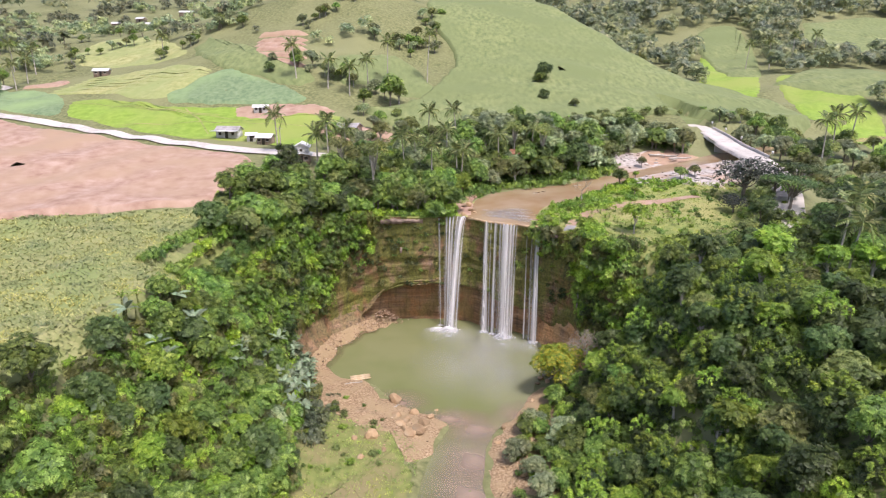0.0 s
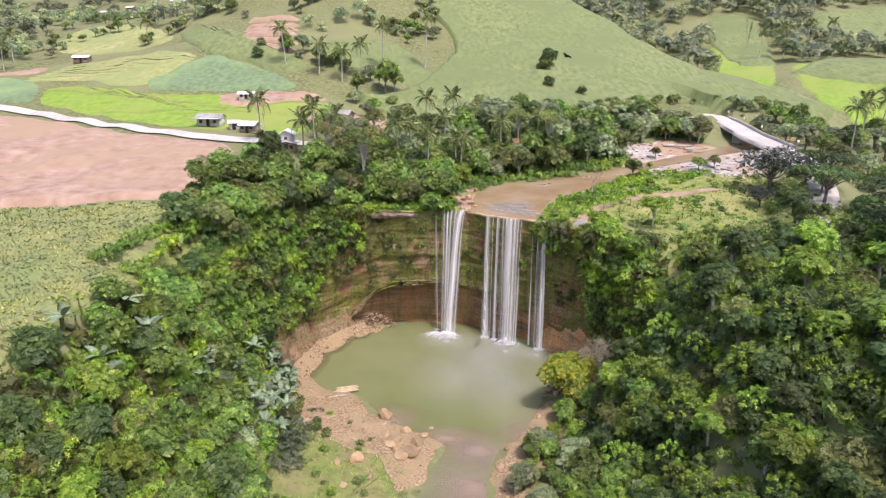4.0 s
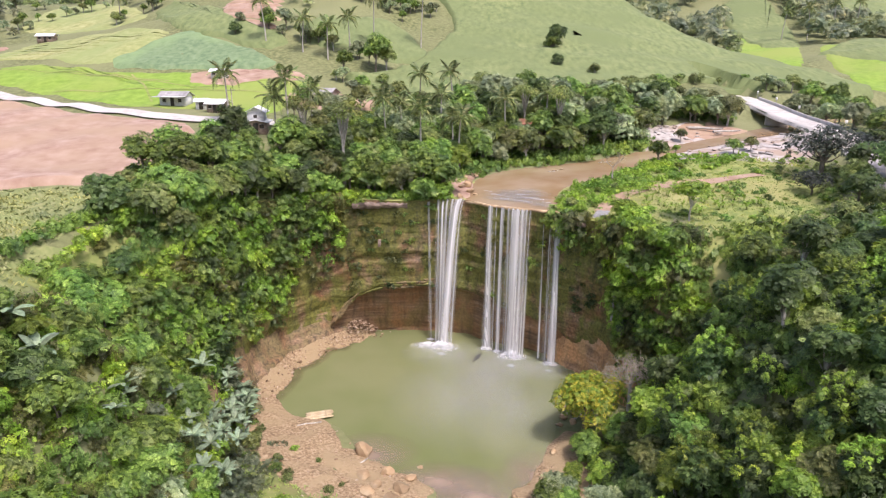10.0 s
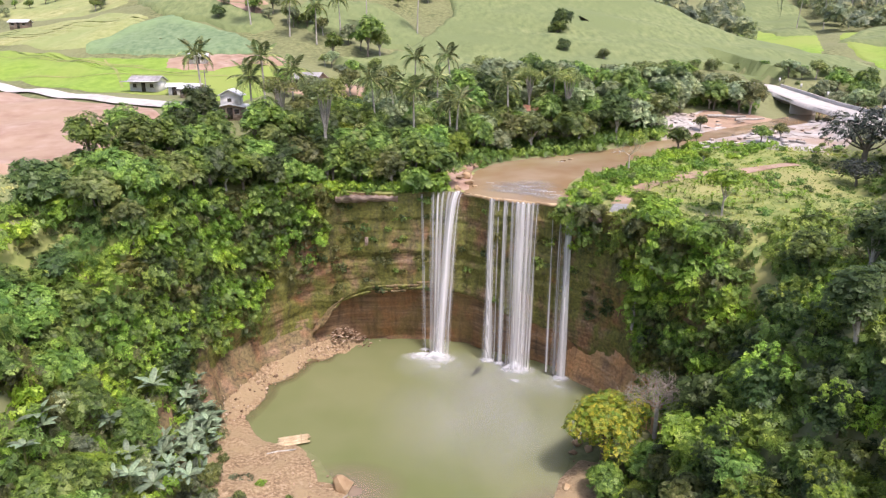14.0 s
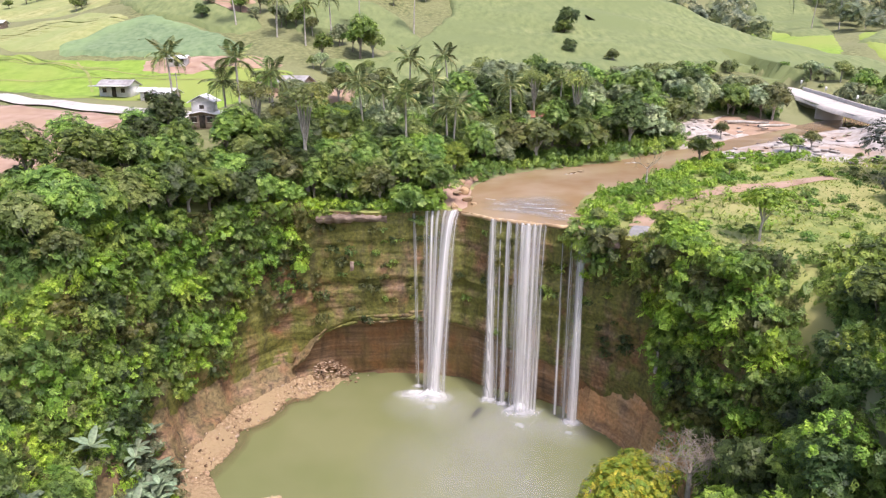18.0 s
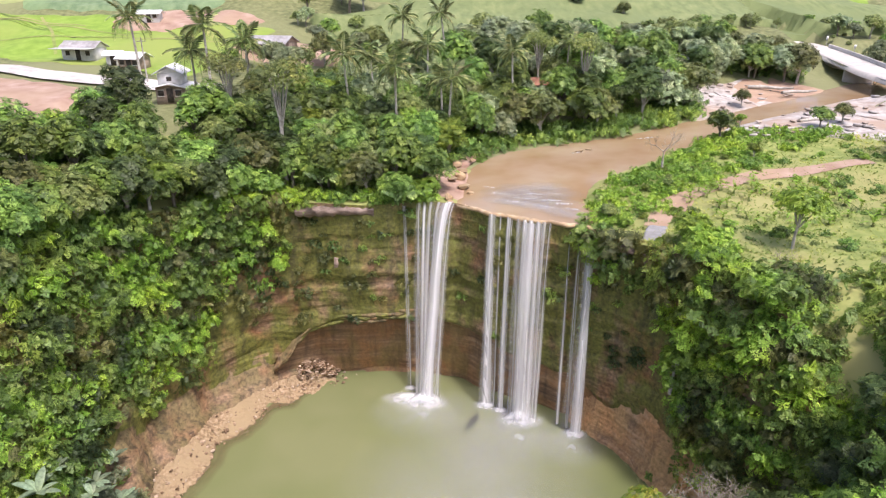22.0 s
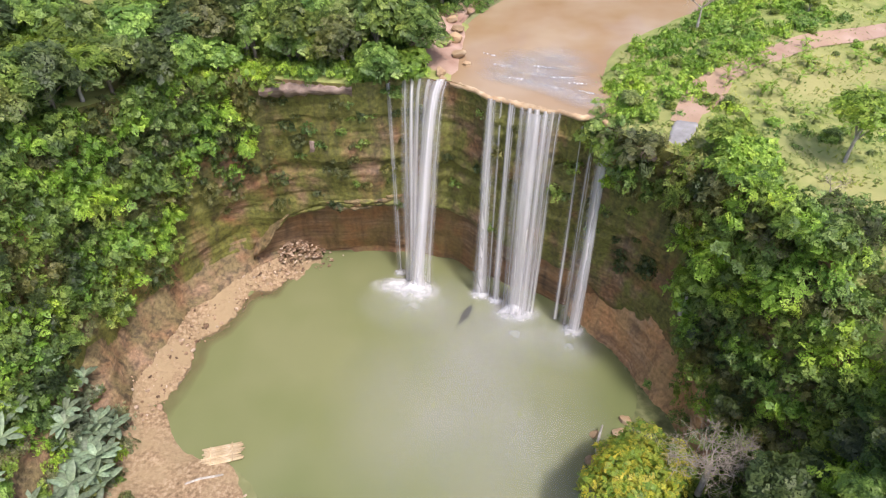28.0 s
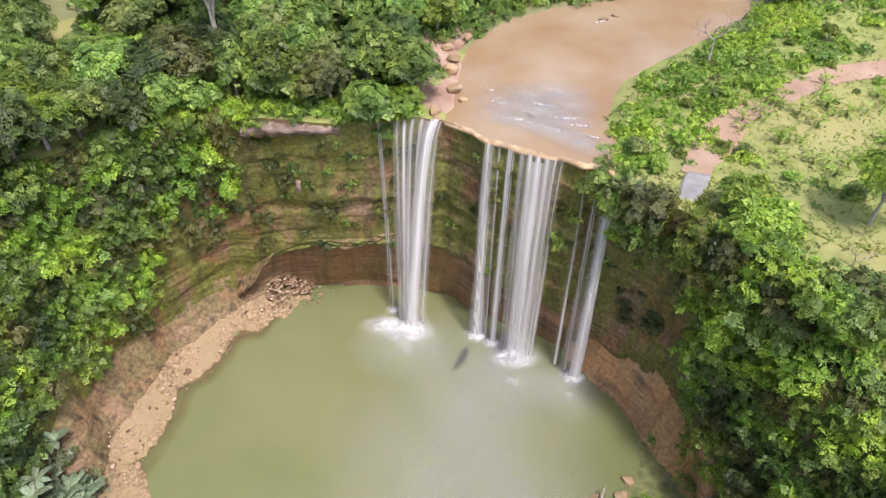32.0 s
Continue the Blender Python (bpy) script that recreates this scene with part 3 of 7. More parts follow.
def undercut(x):
    """Height of the brow over the hollow behind the falls."""
    return np.interp(x, (-24, -19, -17, -16, -14, -10, -5, 2, 8, 14, 20, 25), (1.0, 3.0, 5.2, 6.8, 8.7, 10.1, 10.6, 10.3, 9.2, 7.4, 6.4, 3.0))


wall_rows = []
tx, ty = np.gradient(W[:, 0] + W[:, 2]), np.gradient(W[:, 1] + W[:, 3])
ln = np.hypot(tx, ty)
nx, ny = ty / ln, -tx / ln
s_ = np.arange(len(W)) * 0.55
for k in range(NZ):
    f = k / (NZ - 1)
    z = -2 + f * (W[:, 4] + 2)
    back = sstep(-26, -15, W[:, 0]) * sstep(27, 18, W[:, 0]) * sstep(136, 142, W[:, 1])
    brow = undercut(W[:, 2])
    lean = (1 - back) * f + back * (0.42 + 0.13 * np.clip(z / brow, 0, 1) + 0.45 * sstep(brow - 0.9, brow + 0.3, z))
    x, y = W[:, 0] * (1 - lean) + W[:, 2] * lean, W[:, 1] * (1 - lean) + W[:, 3] * lean
    dip = z - 0.35 * brow + 0.25 * wav(s_, 0 * s_, 24, 42)
    bed = np.clip(np.searchsorted(beds, dip), 0, 59)
    layers = 0.42 * push[bed] * (0.6 + 0.5 * wav(s_, bed * 7.0, 9, 43)) + 0.35 * wav(s_, z * 0.8, 10, 23) + (0.14 * wav(s_, z * 2.0, 2.2, 24) + 0.08 * wav(s_ * 2, z * 3.0, 1.3, 25)) * np.where(z < brow, 0.35, 1.0)
    amp = 0.85 * np.minimum(1, (1 - f) * 12)
    wall_rows.append(np.stack([x + nx * layers * amp, y + ny * layers * amp, z], -1))
wall = thing("gorge_wall", "curved brown layered cliff with mossy green patches, undercut behind a waterfall", "cliff", kind="structure",
             data=mesh_of("gorge_wall", np.concatenate(wall_rows), grid_faces(len(wall_rows), len(W)), ROCK))
wall.data.materials.append(HOLLOW)
for p in wall.data.polygons:         # the softer rusty bed below the brow
    c = wall.data.vertices[p.vertices[0]].co
    if c.z < float(undercut(c.x)) and c.y > 137:
        p.material_index = 1
nx0, ny0 = nx, ny


def rim_blend(x, y, d, rim_height):
    """Land behind the rim: starts at the rim's own height and comes up to the plateau."""
    z = plateau(x, y)
    return np.where(z > rim_height, rim_height + (z - rim_height) * sstep(0.5, 10, d), z)


cap_rows = [wall_rows[-1]]
for d in (0.35, 1.0, 2.5, 4.5, 7.0, 10.0, 13.5, 17.0):
    x, y = W[:, 2] - nx0 * d, W[:, 3] - ny0 * d
    cap_rows.append(np.stack([x, y, np.where(W[:, 3] < 124, np.minimum(plateau(x, y), ground_z(x, y) * (1 - ends) + plateau(x, y) * ends), rim_blend(x, y, d, W[:, 4])) + (0.12 if d < 16 else -0.6)], -1))
rim = thing("gorge_rim", "grassy rim of a gorge above a brown cliff", "ground", kind="structure", data=mesh_of("gorge_rim", np.concatenate(cap_rows), grid_faces(len(cap_rows), len(W)), GRASS))
RIM_RING = [(p[2], p[3]) for p in W[::4]] + [(40, 20), (-40, 20)]
GZ = ground_z(X, Y)


def lie(x, y):
    """Height of the ground sheet as built."""
    x, y = np.asarray(x, float), np.asarray(y, float)
    i, j = np.clip(np.searchsorted(gx, x) - 1, 0, len(gx) - 2), np.clip(np.searchsorted(gy, y) - 1, 0, len(gy) - 2)
    u, v = (x - gx[i]) / (gx[i + 1] - gx[i]), (y - gy[j]) / (gy[j + 1] - gy[j])
    return (GZ[j, i] * (1 - u) + GZ[j, i + 1] * u) * (1 - v) + (GZ[j + 1, i] * (1 - u) + GZ[j + 1, i + 1] * u) * v


def top_z(x, y):
    """Height of whatever land lies uppermost: the rim over the gorge wall, or the ground."""
    x, y = np.asarray(x, float), np.asarray(y, float)
    d = edge_distance(x, y, RIM_RING)
    on_rim = (y > 120) & (d > 0)
    best, h = np.full(x.shape, 1e9), np.zeros(x.shape)
    if x.size < 40:
        h = W[np.hypot(x[..., None] - W[:, 2], y[..., None] - W[:, 3]).argmin(-1), 4]
        return np.where(on_rim, rim_blend(x, y, d, h) + 0.1, lie(x, y))
    for px, py, ph in W[::5, 2:5]:
        q = np.hypot(x - px, y - py)
        h, best = np.where(q < best, ph, h), np.minimum(best, q)
    return np.where(on_rim, rim_blend(x, y, d, h) + 0.1, lie(x, y))


# ---- water ----
ring = np.array(POOL_RING)
bm = bmesh.new()
bm.faces.new([bm.verts.new((x, y, 0)) for x, y in [(-60, 20), (-45, 110), (-40, 135), (-25, 158), (-5, 162), (12, 158), (30, 146), (36, 128), (30, 110), (40, 20)]])
pm = bpy.data.meshes.new("pool_water")
bm.to_mesh(pm)
bm.free()
pm.materials.append(POOL)
pool = thing("pool_water", "calm murky olive-green plunge pool", "water", kind="structure", data=pm)

R = RIVER_PTS[30:]
u = np.linspace(-1.25, 1.25, 13)
tx, ty = np.gradient(R[:, 0]), np.gradient(R[:, 1])
ln = np.hypot(tx, ty)
rv = np.stack([R[:, 0][:, None] + (ty / ln * R[:, 2])[:, None] * u, R[:, 1][:, None] - (tx / ln * R[:, 2])[:, None] * u, np.repeat(R[:, 3][:, None], 13, 1)], -1)
lip = W[(W[:, 2] > 3) & (W[:, 2] < 21)]
lx = np.linspace(3.8, 20.2, 13)
lip_row = np.stack([lx, np.interp(lx, lip[:, 2], lip[:, 3]) - 0.05, np.full(13, 26.5)], -1)
first = np.stack([lip_row * (1 - f) + rv[0] * f for f in np.linspace(0, 1, 12)[:-1]])
rv = np.concatenate([first, rv])
river = thing("river_water", "shallow brown river running to a waterfall lip", "river", kind="structure", data=mesh_of("river_water", rv.reshape(-1, 3), grid_faces(len(rv), 13), RIVER))


def strand(x0, y0, z0, x1, y1, w0, w1, material, parent, seed, name="strand"):
    """A falling strand: leaves the lip level, bends over and widens to its foot."""
    r = np.random.RandomState(seed)
    nu, nv = 26, 7
    rows = []
    for k in range(nu):
        f = k / (nu - 1)
        g = math.sqrt(f) * 0.75 + 0.25 * f
        cx, cy, w = x0 + (x1 - x0) * g, y0 + (y1 - y0) * g, w0 + (w1 - w0) * f
        a = np.linspace(-1, 1, nv)
        rows.append(np.stack([cx + a * w / 2 * (1 + 0.02 * r.randn() + 0.10 * math.sin(9 * f + seed)), cy - 0.28 * w * (1 - a * a) + 0.03 * r.randn(nv), np.full(nv, z0 * (1 - f) + 0.4 * f)], -1))
    me = mesh_of(name, np.concatenate(rows), grid_faces(nu, nv), material)
    uv = me.uv_layers.new(name="UVMap")
    for q in me.loops:
        uv.data[q.index].uv = (q.vertex_index % nv / (nv - 1), q.vertex_index // nv / (nu - 1))
    return part(name, me, parent)


falls = thing("waterfall", "tall white waterfall of separate strands over a brown cliff", "waterfall")
lip_at = lambda x: float(np.interp(x, W[60:200, 2], W[60:200, 3])) - 0.12
for i, (x0, z0, x1, y1, w0, w1, thick) in enumerate([
        (-0.9, 26.3, -0.7, 149.0, 0.6, 0.9, 0), (0.9, 26.6, 0.5, 147.4, 1.0, 1.4, 0), (1.7, 26.6, 1.0, 146.9, 0.7, 1.1, 1), (2.5, 26.7, 1.3, 146.6, 1.0, 1.6, 0), (3.4, 26.7, 1.7, 146.3, 0.8, 1.5, 0),
        (4.8, 26.9, 1.6, 145.7, 0.9, 2.0, 1), (4.5, 26.8, 1.8, 145.9, 0.6, 1.4, 1), (4.3, 26.8, 1.8, 146.1, 2.0, 3.6, 0), (5.2, 26.6, 3.0, 146.9, 0.6, 1.3, 0),
        (9.7, 26.5, 9.4, 145.0, 0.8, 1.6, 1), (9.9, 26.5, 9.5, 145.2, 1.3, 2.2, 0), (10.8, 26.4, 10.5, 144.9, 0.4, 0.7, 0), (11.7, 26.4, 11.3, 143.9, 0.5, 1.0, 1), (11.9, 26.4, 11.4, 144.0, 0.9, 1.5, 0),
        (12.8, 26.4, 12.5, 142.7, 0.8, 1.3, 0), (13.5, 26.4, 13.2, 142.2, 0.8, 1.4, 1), (14.2, 26.4, 13.9, 141.8, 0.9, 1.5, 1), (15.0, 26.4, 14.5, 141.6, 0.7, 1.2, 1), (15.7, 26.4, 15.0, 141.5, 0.7, 1.1, 0), (16.3, 26.4, 15.5, 141.6, 0.6, 0.9, 0), (14.4, 26.4, 13.8, 141.9, 3.9, 4.2, 0),
        (18.4, 25.6, 18.2, 140.6, 0.4, 0.8, 0), (19.6, 26.2, 19.2, 139.9, 0.5, 1.3, 0), (20.5, 26.3, 20.2, 138.9, 1.0, 1.7, 1), (20.7, 26.3, 20.4, 138.8, 0.7, 1.2, 1), (20.4, 26.2, 20.1, 139.1, 1.3, 2.2, 0)]):
    strand(x0, lip_at(x0), z0, x1, y1, w0, w1, FALLING if thick else VEIL, falls, 40 + i)


def foam(x, y, rx, ry, h, seed):
    """Boiling white water at the foot of a strand: lumpy mounds that thin out at their edge."""
    r = np.random.RandomState(seed)
    nu, nv = 10, 30
    rows = []
    for i in range(nu):
        f = max(i, 0.2) / (nu - 1)
        a = np.linspace(0, 2 * math.pi, nv, endpoint=False)
        rows.append(np.stack([np.cos(a) * f, np.sin(a) * f, 0.04 + h * (1 - f) ** 1.4 * (1 + 0.08 * r.randn(nv))], -1))
    part("foam", mesh_of("foam", np.concatenate(rows), grid_faces(nu, nv, True), FOAM), falls, "white boiling foam").matrix_basis = pose(x, y, 0) @ Matrix.Diagonal((rx, ry, 1, 1))


for k, (x, y, rx, ry, h) in enumerate(((1.5, 145.6, 3.4, 2.5, 1.6), (-0.9, 146.4, 3.8, 1.8, 0.7), (9.4, 144.9, 1.7, 1.3, 0.8), (13.6, 141.7, 3.4, 2.0, 1.5), (11.3, 143.8, 1.3, 1.0, 0.5), (20.1, 138.9, 1.8, 1.4, 0.9), (-0.6, 148.9, 1.1, 0.9, 0.3))):
    foam(x, y, rx, ry, h, 60 + k)
# churned pale water spreading from the falls, fading outwards
disc_a = np.linspace(0, 2 * math.pi, 40, endpoint=False)
disc = mesh_of("churned_water", np.concatenate([np.stack([np.cos(disc_a) * f, np.sin(disc_a) * f, 0 * disc_a], -1) for f in np.linspace(0.02, 1, 6)]), grid_faces(6, 40, True), CHURN)
# long faint discs: churn drifting off, with the falls' reflection painted in
disc_pale = disc.copy()
disc_pale.materials[0] = DRIFT_SHEEN
for k, (x, y, rx, ry) in enumerate(((1.2, 143.6, 7.5, 6.0), (13.2, 139.0, 6.5, 6.5), (19.4, 137.0, 4.6, 4.8), (8.0, 137.0, 7.0, 14.0), (13.0, 127.0, 10.0, 20.0), (4.0, 128.0, 12.0, 16.0))):
    part("churned_water", disc if k < 3 else disc_pale, falls, "pale churned water with foam").matrix_basis = pose(x, y, 0.03 + 0.006 * k) @ Matrix.Diagonal((rx, ry, 1, 1))

# ---- fields, roads and bare ground laid over the land ----
def drape(name, label, category, ring, material, lift=0.12, rings=12, rough=0.6, edge=120, land=top_z, kind="structure"):
    """A patch of ground with an uneven edge, following the land."""
    p = along([tuple(map(float, q)) for q in ring] + [tuple(map(float, ring[0]))], edge)[:-1]
    c = p.mean(0)
    p = p + rough * np.stack([wav(p[:, 0], p[:, 1], 6, 31), wav(p[:, 0], p[:, 1], 6, 32)], -1)
    rows = [c + (p - c) * f for f in np.linspace(1, 0.02, rings)]
    q = np.concatenate(rows)
    z = land(q[:, 0], q[:, 1]) + lift
    z[:len(p)] -= lift * 1.6
    return thing(name, label, category, kind=kind, data=mesh_of(name, np.column_stack([q, z]), grid_faces(rings, len(p), True)[:, ::-1].copy(), material))


def strip(name, label, category, line, half, material, lift=0.15, n=120, land=top_z, skirt=0.0, heights=None):
    """A road or path of even width along a line."""
    p = along(line, n)
    tx, ty = np.gradient(p[:, 0]), np.gradient(p[:, 1])
    ln = np.hypot(tx, ty)
    nx, ny = ty / ln, -tx / ln
    cols = []
    offs = [-1, -0.5, 0, 0.5, 1]
    if skirt:
        offs = [-1.0] + offs + [1.0]
    for k, o in enumerate(offs):
        w = half * o * (1 + 0.05 * wav(p[:, 0], p[:, 1], 15, 33 + (o > 0)))
        x, y = p[:, 0] + nx * w, p[:, 1] + ny * w
        z = (p[:, 2] if p.shape[1] > 2 else land(x, y)) + lift
        if skirt and k in (0, len(offs) - 1):
            z = z - skirt
            x, y = x + nx * o * 0.3, y + ny * o * 0.3
        cols.append(np.stack([x, y, z], -1))
    v = np.stack(cols, 1).reshape(-1, 3)
    return thing(name, label, category, kind="structure", data=mesh_of(name, v, grid_faces(n, len(offs)), material, not skirt))


drape("ploughed_field", "bare ploughed reddish-brown field", "field", [(-215, 262), (-141, 217), (-111, 202), (-75, 184), (-52, 175), (-48, 164), (-47, 150), (-51, 136), (-71, 131), (-90, 126), (-140, 118), (-215, 130)], EARTH, lift=1.1, rings=36, edge=200)
drape("rough_pasture", "pale green rough pasture of tall grass", "field", [(-49, 134), (-70, 130.5), (-90, 125), (-140, 116), (-150, 60), (-110, 40), (-72, 46), (-52, 60), (-45, 72), (-43, 84), (-43, 96), (-43, 108), (-44, 122)], PASTURE, rings=20, lift=0.1)
drape("rice_field", "bright green young rice paddies", "field", [(-122, 222), (-129, 241), (-111, 238), (-89, 229), (-69, 226), (-50, 220), (-32, 216), (-34, 206), (-37, 188), (-44, 184), (-50, 192), (-62, 193), (-76, 198), (-93, 206)], PADDY, rings=18)
drape("fallow_patch", "bare reddish soil patch beside a hut", "field", [(-69, 225), (-60, 228), (-50, 229), (-36, 224), (-37, 219.5), (-47, 217), (-54, 214), (-66, 217)], EARTH, lift=0.22)
drape("blue_cane_field", "blue-green sugar cane field on a knoll", "field", [(-97, 240), (-83, 257), (-72, 253), (-46, 233), (-57, 229), (-81, 230), (-93, 233)], BLUECANE, lift=0.8)
drape("hedged_field", "grey-green field beside a road", "field", [(-190, 280), (-168, 262), (-152, 258), (-136, 246), (-127, 224), (-141, 227), (-150, 231), (-185, 245)], BLUECANE, lift=0.3)
drape("upper_field", "pale yellow-green field on a slope", "field", [(-171, 318), (-163, 352), (-129, 325), (-108, 296), (-119, 291), (-137, 292), (-160, 306)], STUBBLE, lift=0.25)
drape("cane_field", "pale green sugar cane on a ridge", "field", [(-104, 312), (-80, 285), (-66, 264), (-46, 249), (-52, 241), (-65, 250), (-84, 261), (-106, 297)], CANE, lift=1.0)
drape("cane_field", "pale green sugar cane below a tree line", "field", [(-47, 258), (-35, 270), (-15, 280), (-3, 255), (-15, 245), (-24, 250), (-35, 243)], CANE, lift=0.8)
drape("cane_field", "broad pale green sugar cane hill", "field", [(-26, 222), (-14, 236), (-4, 256), (5, 290), (-8, 340), (0, 420), (34, 415), (60, 366), (92, 326), (112, 303), (128, 274), (130, 240), (118, 232), (104, 236), (80, 240), (50, 226), (28, 218), (13, 212), (-8, 214)], CANE, lift=1.6, rings=44, edge=200)
drape("rice_field", "bright green rice paddy in a side valley", "field", [(118, 323), (135, 372), (152, 392), (163, 363), (145, 318), (130, 284), (118, 290)], PADDY, lift=0.3)
drape("rice_field", "bright green rice paddy below a cane ridge", "field", [(132, 246), (142, 290), (154, 318), (169, 310), (164, 264), (150, 226), (136, 204), (130, 206), (134, 230)], PADDY, lift=0.3)
drape("cane_field", "pale green cane on a rounded spur", "field", [(142, 300), (150, 282), (168, 268), (190, 286), (225, 340), (205, 352), (170, 325)], CANE, lift=1.0)
drape("cane_field", "pale green cane in a forest clearing", "field", [(135, 330), (150, 420), (178, 438), (174, 395), (160, 350), (146, 322)], CANE, lift=1.0)
drape("cane_field", "pale green cane on a far slope", "field", [(230, 455), (286, 470), (300, 420), (245, 385), (205, 390)], CANE, lift=1.0)
drape("cane_field", "pale cane fields on far slopes", "field", [(-120, 420), (-60, 380), (-10, 440), (-20, 540), (-100, 560), (-180, 500)], CANE, lift=1.0)
drape("earth_yard", "bare pinkish earth yard", "yard", [(-39, 203), (-34, 209), (-18, 210), (-13, 203), (-22, 199), (-34, 198)], EARTH, lift=0.25)
drape("red_bank", "bare red earth bank by a path", "bank", [(-160, 262), (-150, 262), (-146, 270), (-152, 276), (-161, 270)], EARTH, lift=0.4)

for k in range(7):       # harvested terraces, step by step
    a, b = k / 7.0, (k + 0.92) / 7.0
    lo, hi = [(-146, 252), (-120, 246), (-99, 236), (-90, 246)], [(-140, 276), (-118, 276), (-98, 270), (-86, 260)]
    ring = [(l[0] + (h[0] - l[0]) * a, l[1] + (h[1] - l[1]) * a) for l, h in zip(lo, hi)] + [(l[0] + (h[0] - l[0]) * b, l[1] + (h[1] - l[1]) * b) for l, h in zip(lo, hi)][::-1]
    drape("rice_terrace", "harvested yellow rice terrace", "terrace", ring, STUBBLE, lift=0.3, rings=6, rough=0.2, edge=60)
for k in range(6):
    drape("earth_terrace", "bare brown stepped terrace on a hillside", "terrace", [(-78 + k, 300 - 7 * k), (-58 + k, 296 - 7 * k), (-57 + k, 292.5 - 7 * k), (-77 + k, 296 - 7 * k)], EARTH, lift=0.8, rings=5, rough=0.3, edge=50)
for a, b in (((-127, 236), (-72, 219)), ((-112, 231), (-60, 212)), ((-100, 212), (-40, 208)), ((-85, 226), (-70, 202))):
    strip("paddy_dike", "low grassy dike across a rice paddy", "dike", [a, ((a[0] + b[0]) / 2, (a[1] + b[1]) / 2 + 1.5), b], 0.3, GRASS, lift=0.2, n=40)

strip("road", "pale unpaved valley road", "road", [(-330, 330), (-230, 268), (-175, 238), (-145, 223), (-119, 212), (-91, 198), (-67, 186.5), (-47, 179), (-36, 176.5), (-24, 177), (-12, 182)], 1.9, CONCRETE, lift=0.3, n=110)
strip("side_road", "short stretch of pale road seen behind trees", "road", [(-235, 300), (-190, 275), (-165, 262)], 1.8, CONCRETE, lift=0.35, n=40)

# gorge floor
drape("gravel_bar", "tan gravel and clay at a pool's outlet", "gravel bank", [(-24, 121), (-21, 120.8), (-16, 119.6), (-11, 113.8), (-6, 109.5), (0.5, 105.5), (-1, 98), (-4, 92), (-7, 97), (-13, 101), (-20, 106), (-23, 112)], SCREE, lift=0.14, rough=0.9, land=lie)
drape("grass_bank", "grassy stream bank with low weeds", "grass bank", [(-22, 107), (-13, 102), (-7, 98), (-4.5, 90), (-5, 76), (-9, 62), (-20, 62), (-24, 84), (-24, 98)], BANKGRASS, lift=0.1, rough=0.9, land=lie)
drape("gravel_bank", "brown gravel bank beside a stream", "gravel bank", [(16, 117), (13, 108), (9, 101), (7, 92), (6.3, 80), (4, 64), (14, 62), (18, 84), (20, 100), (22, 112), (21, 118)], SCREE, lift=0.12, rough=0.8, land=lie)

# clay and scree bank between the wall and the pool
left = [i for i in range(len(W)) if W[i, 0] < -11 and W[i, 1] > 108]
S = W[left]
sx, sy = nx0[left], ny0[left]
fade = sstep(0, 8, np.arange(len(S))) * sstep(0, 14, len(S) - 1 - np.arange(len(S)))
def bank_rows(profile, wide, fine):
    rows = []
    for d, h in profile:
        k = wav(S[:, 0] * 1.0, S[:, 1] + 1.2 * d, 7, 35) * 0.55 * wide + wav(S[:, 0], S[:, 1] + 4 * d, 2.2, 36) * fine
        rows.append(np.stack([S[:, 0] + sx * (d + k), S[:, 1] + sy * (d + k), h * (0.35 + 0.65 * fade) + 0.25 * k], -1))
    return np.concatenate(rows), grid_faces(len(rows), len(S))


BENCHES = ((-1.8, 9.6), (-1.2, 8.6), (-1.05, 7.3), (-0.45, 6.9), (-0.3, 5.7), (0.5, 5.2), (0.65, 4.0), (1.4, 3.5), (1.55, 2.5), (2.6, 2.0), (2.75, 1.1), (3.3, 0.7))
thing("clay_benches", "stepped tan clay and mudstone benches above a pool", "bank", kind="structure", data=mesh_of("clay_benches", *bank_rows(BENCHES, 1.0, 0.12), BENCH, False))
thing("scree_bank", "narrow beach of tan clay and broken rock beside a pool", "bank", kind="structure", data=mesh_of("scree_bank", *bank_rows(((1.2, 2.3), (2.3, 1.75), (3.1, 1.15), (4.1, 0.55), (5.2, 0.18), (6.2, -0.25), (8.5, -0.9)), 1.0, 0.22), SCREE))
right = [i for i in range(len(W)) if W[i, 0] > 20.5 and W[i, 1] > 119]
S = W[right]
sx, sy = nx0[right], ny0[right]
fade = sstep(0, 7, np.arange(len(S))) * sstep(0, 12, len(S) - 1 - np.arange(len(S)))
rows = []
for d, h in ((-1.6, 8.0), (-0.3, 6.8), (0.5, 5.2), (0.9, 3.4), (1.3, 1.6), (2.0, 0.5), (3.4, -0.8)):
    k = np.round(wav(S[:, 0], S[:, 1] + 2 * d, 5, 37) * 1.5) * 0.25
    rows.append(np.stack([S[:, 0] + sx * (d * 0.8 + k), S[:, 1] + sy * (d * 0.8 + k), h * (0.4 + 0.6 * fade)], -1))
thing("rock_apron", "orange-brown jointed rock face at a pool's edge", "rock face", kind="structure", data=mesh_of("rock_apron", np.concatenate(rows), grid_faces(len(rows), len(S)), JOINTED, False))

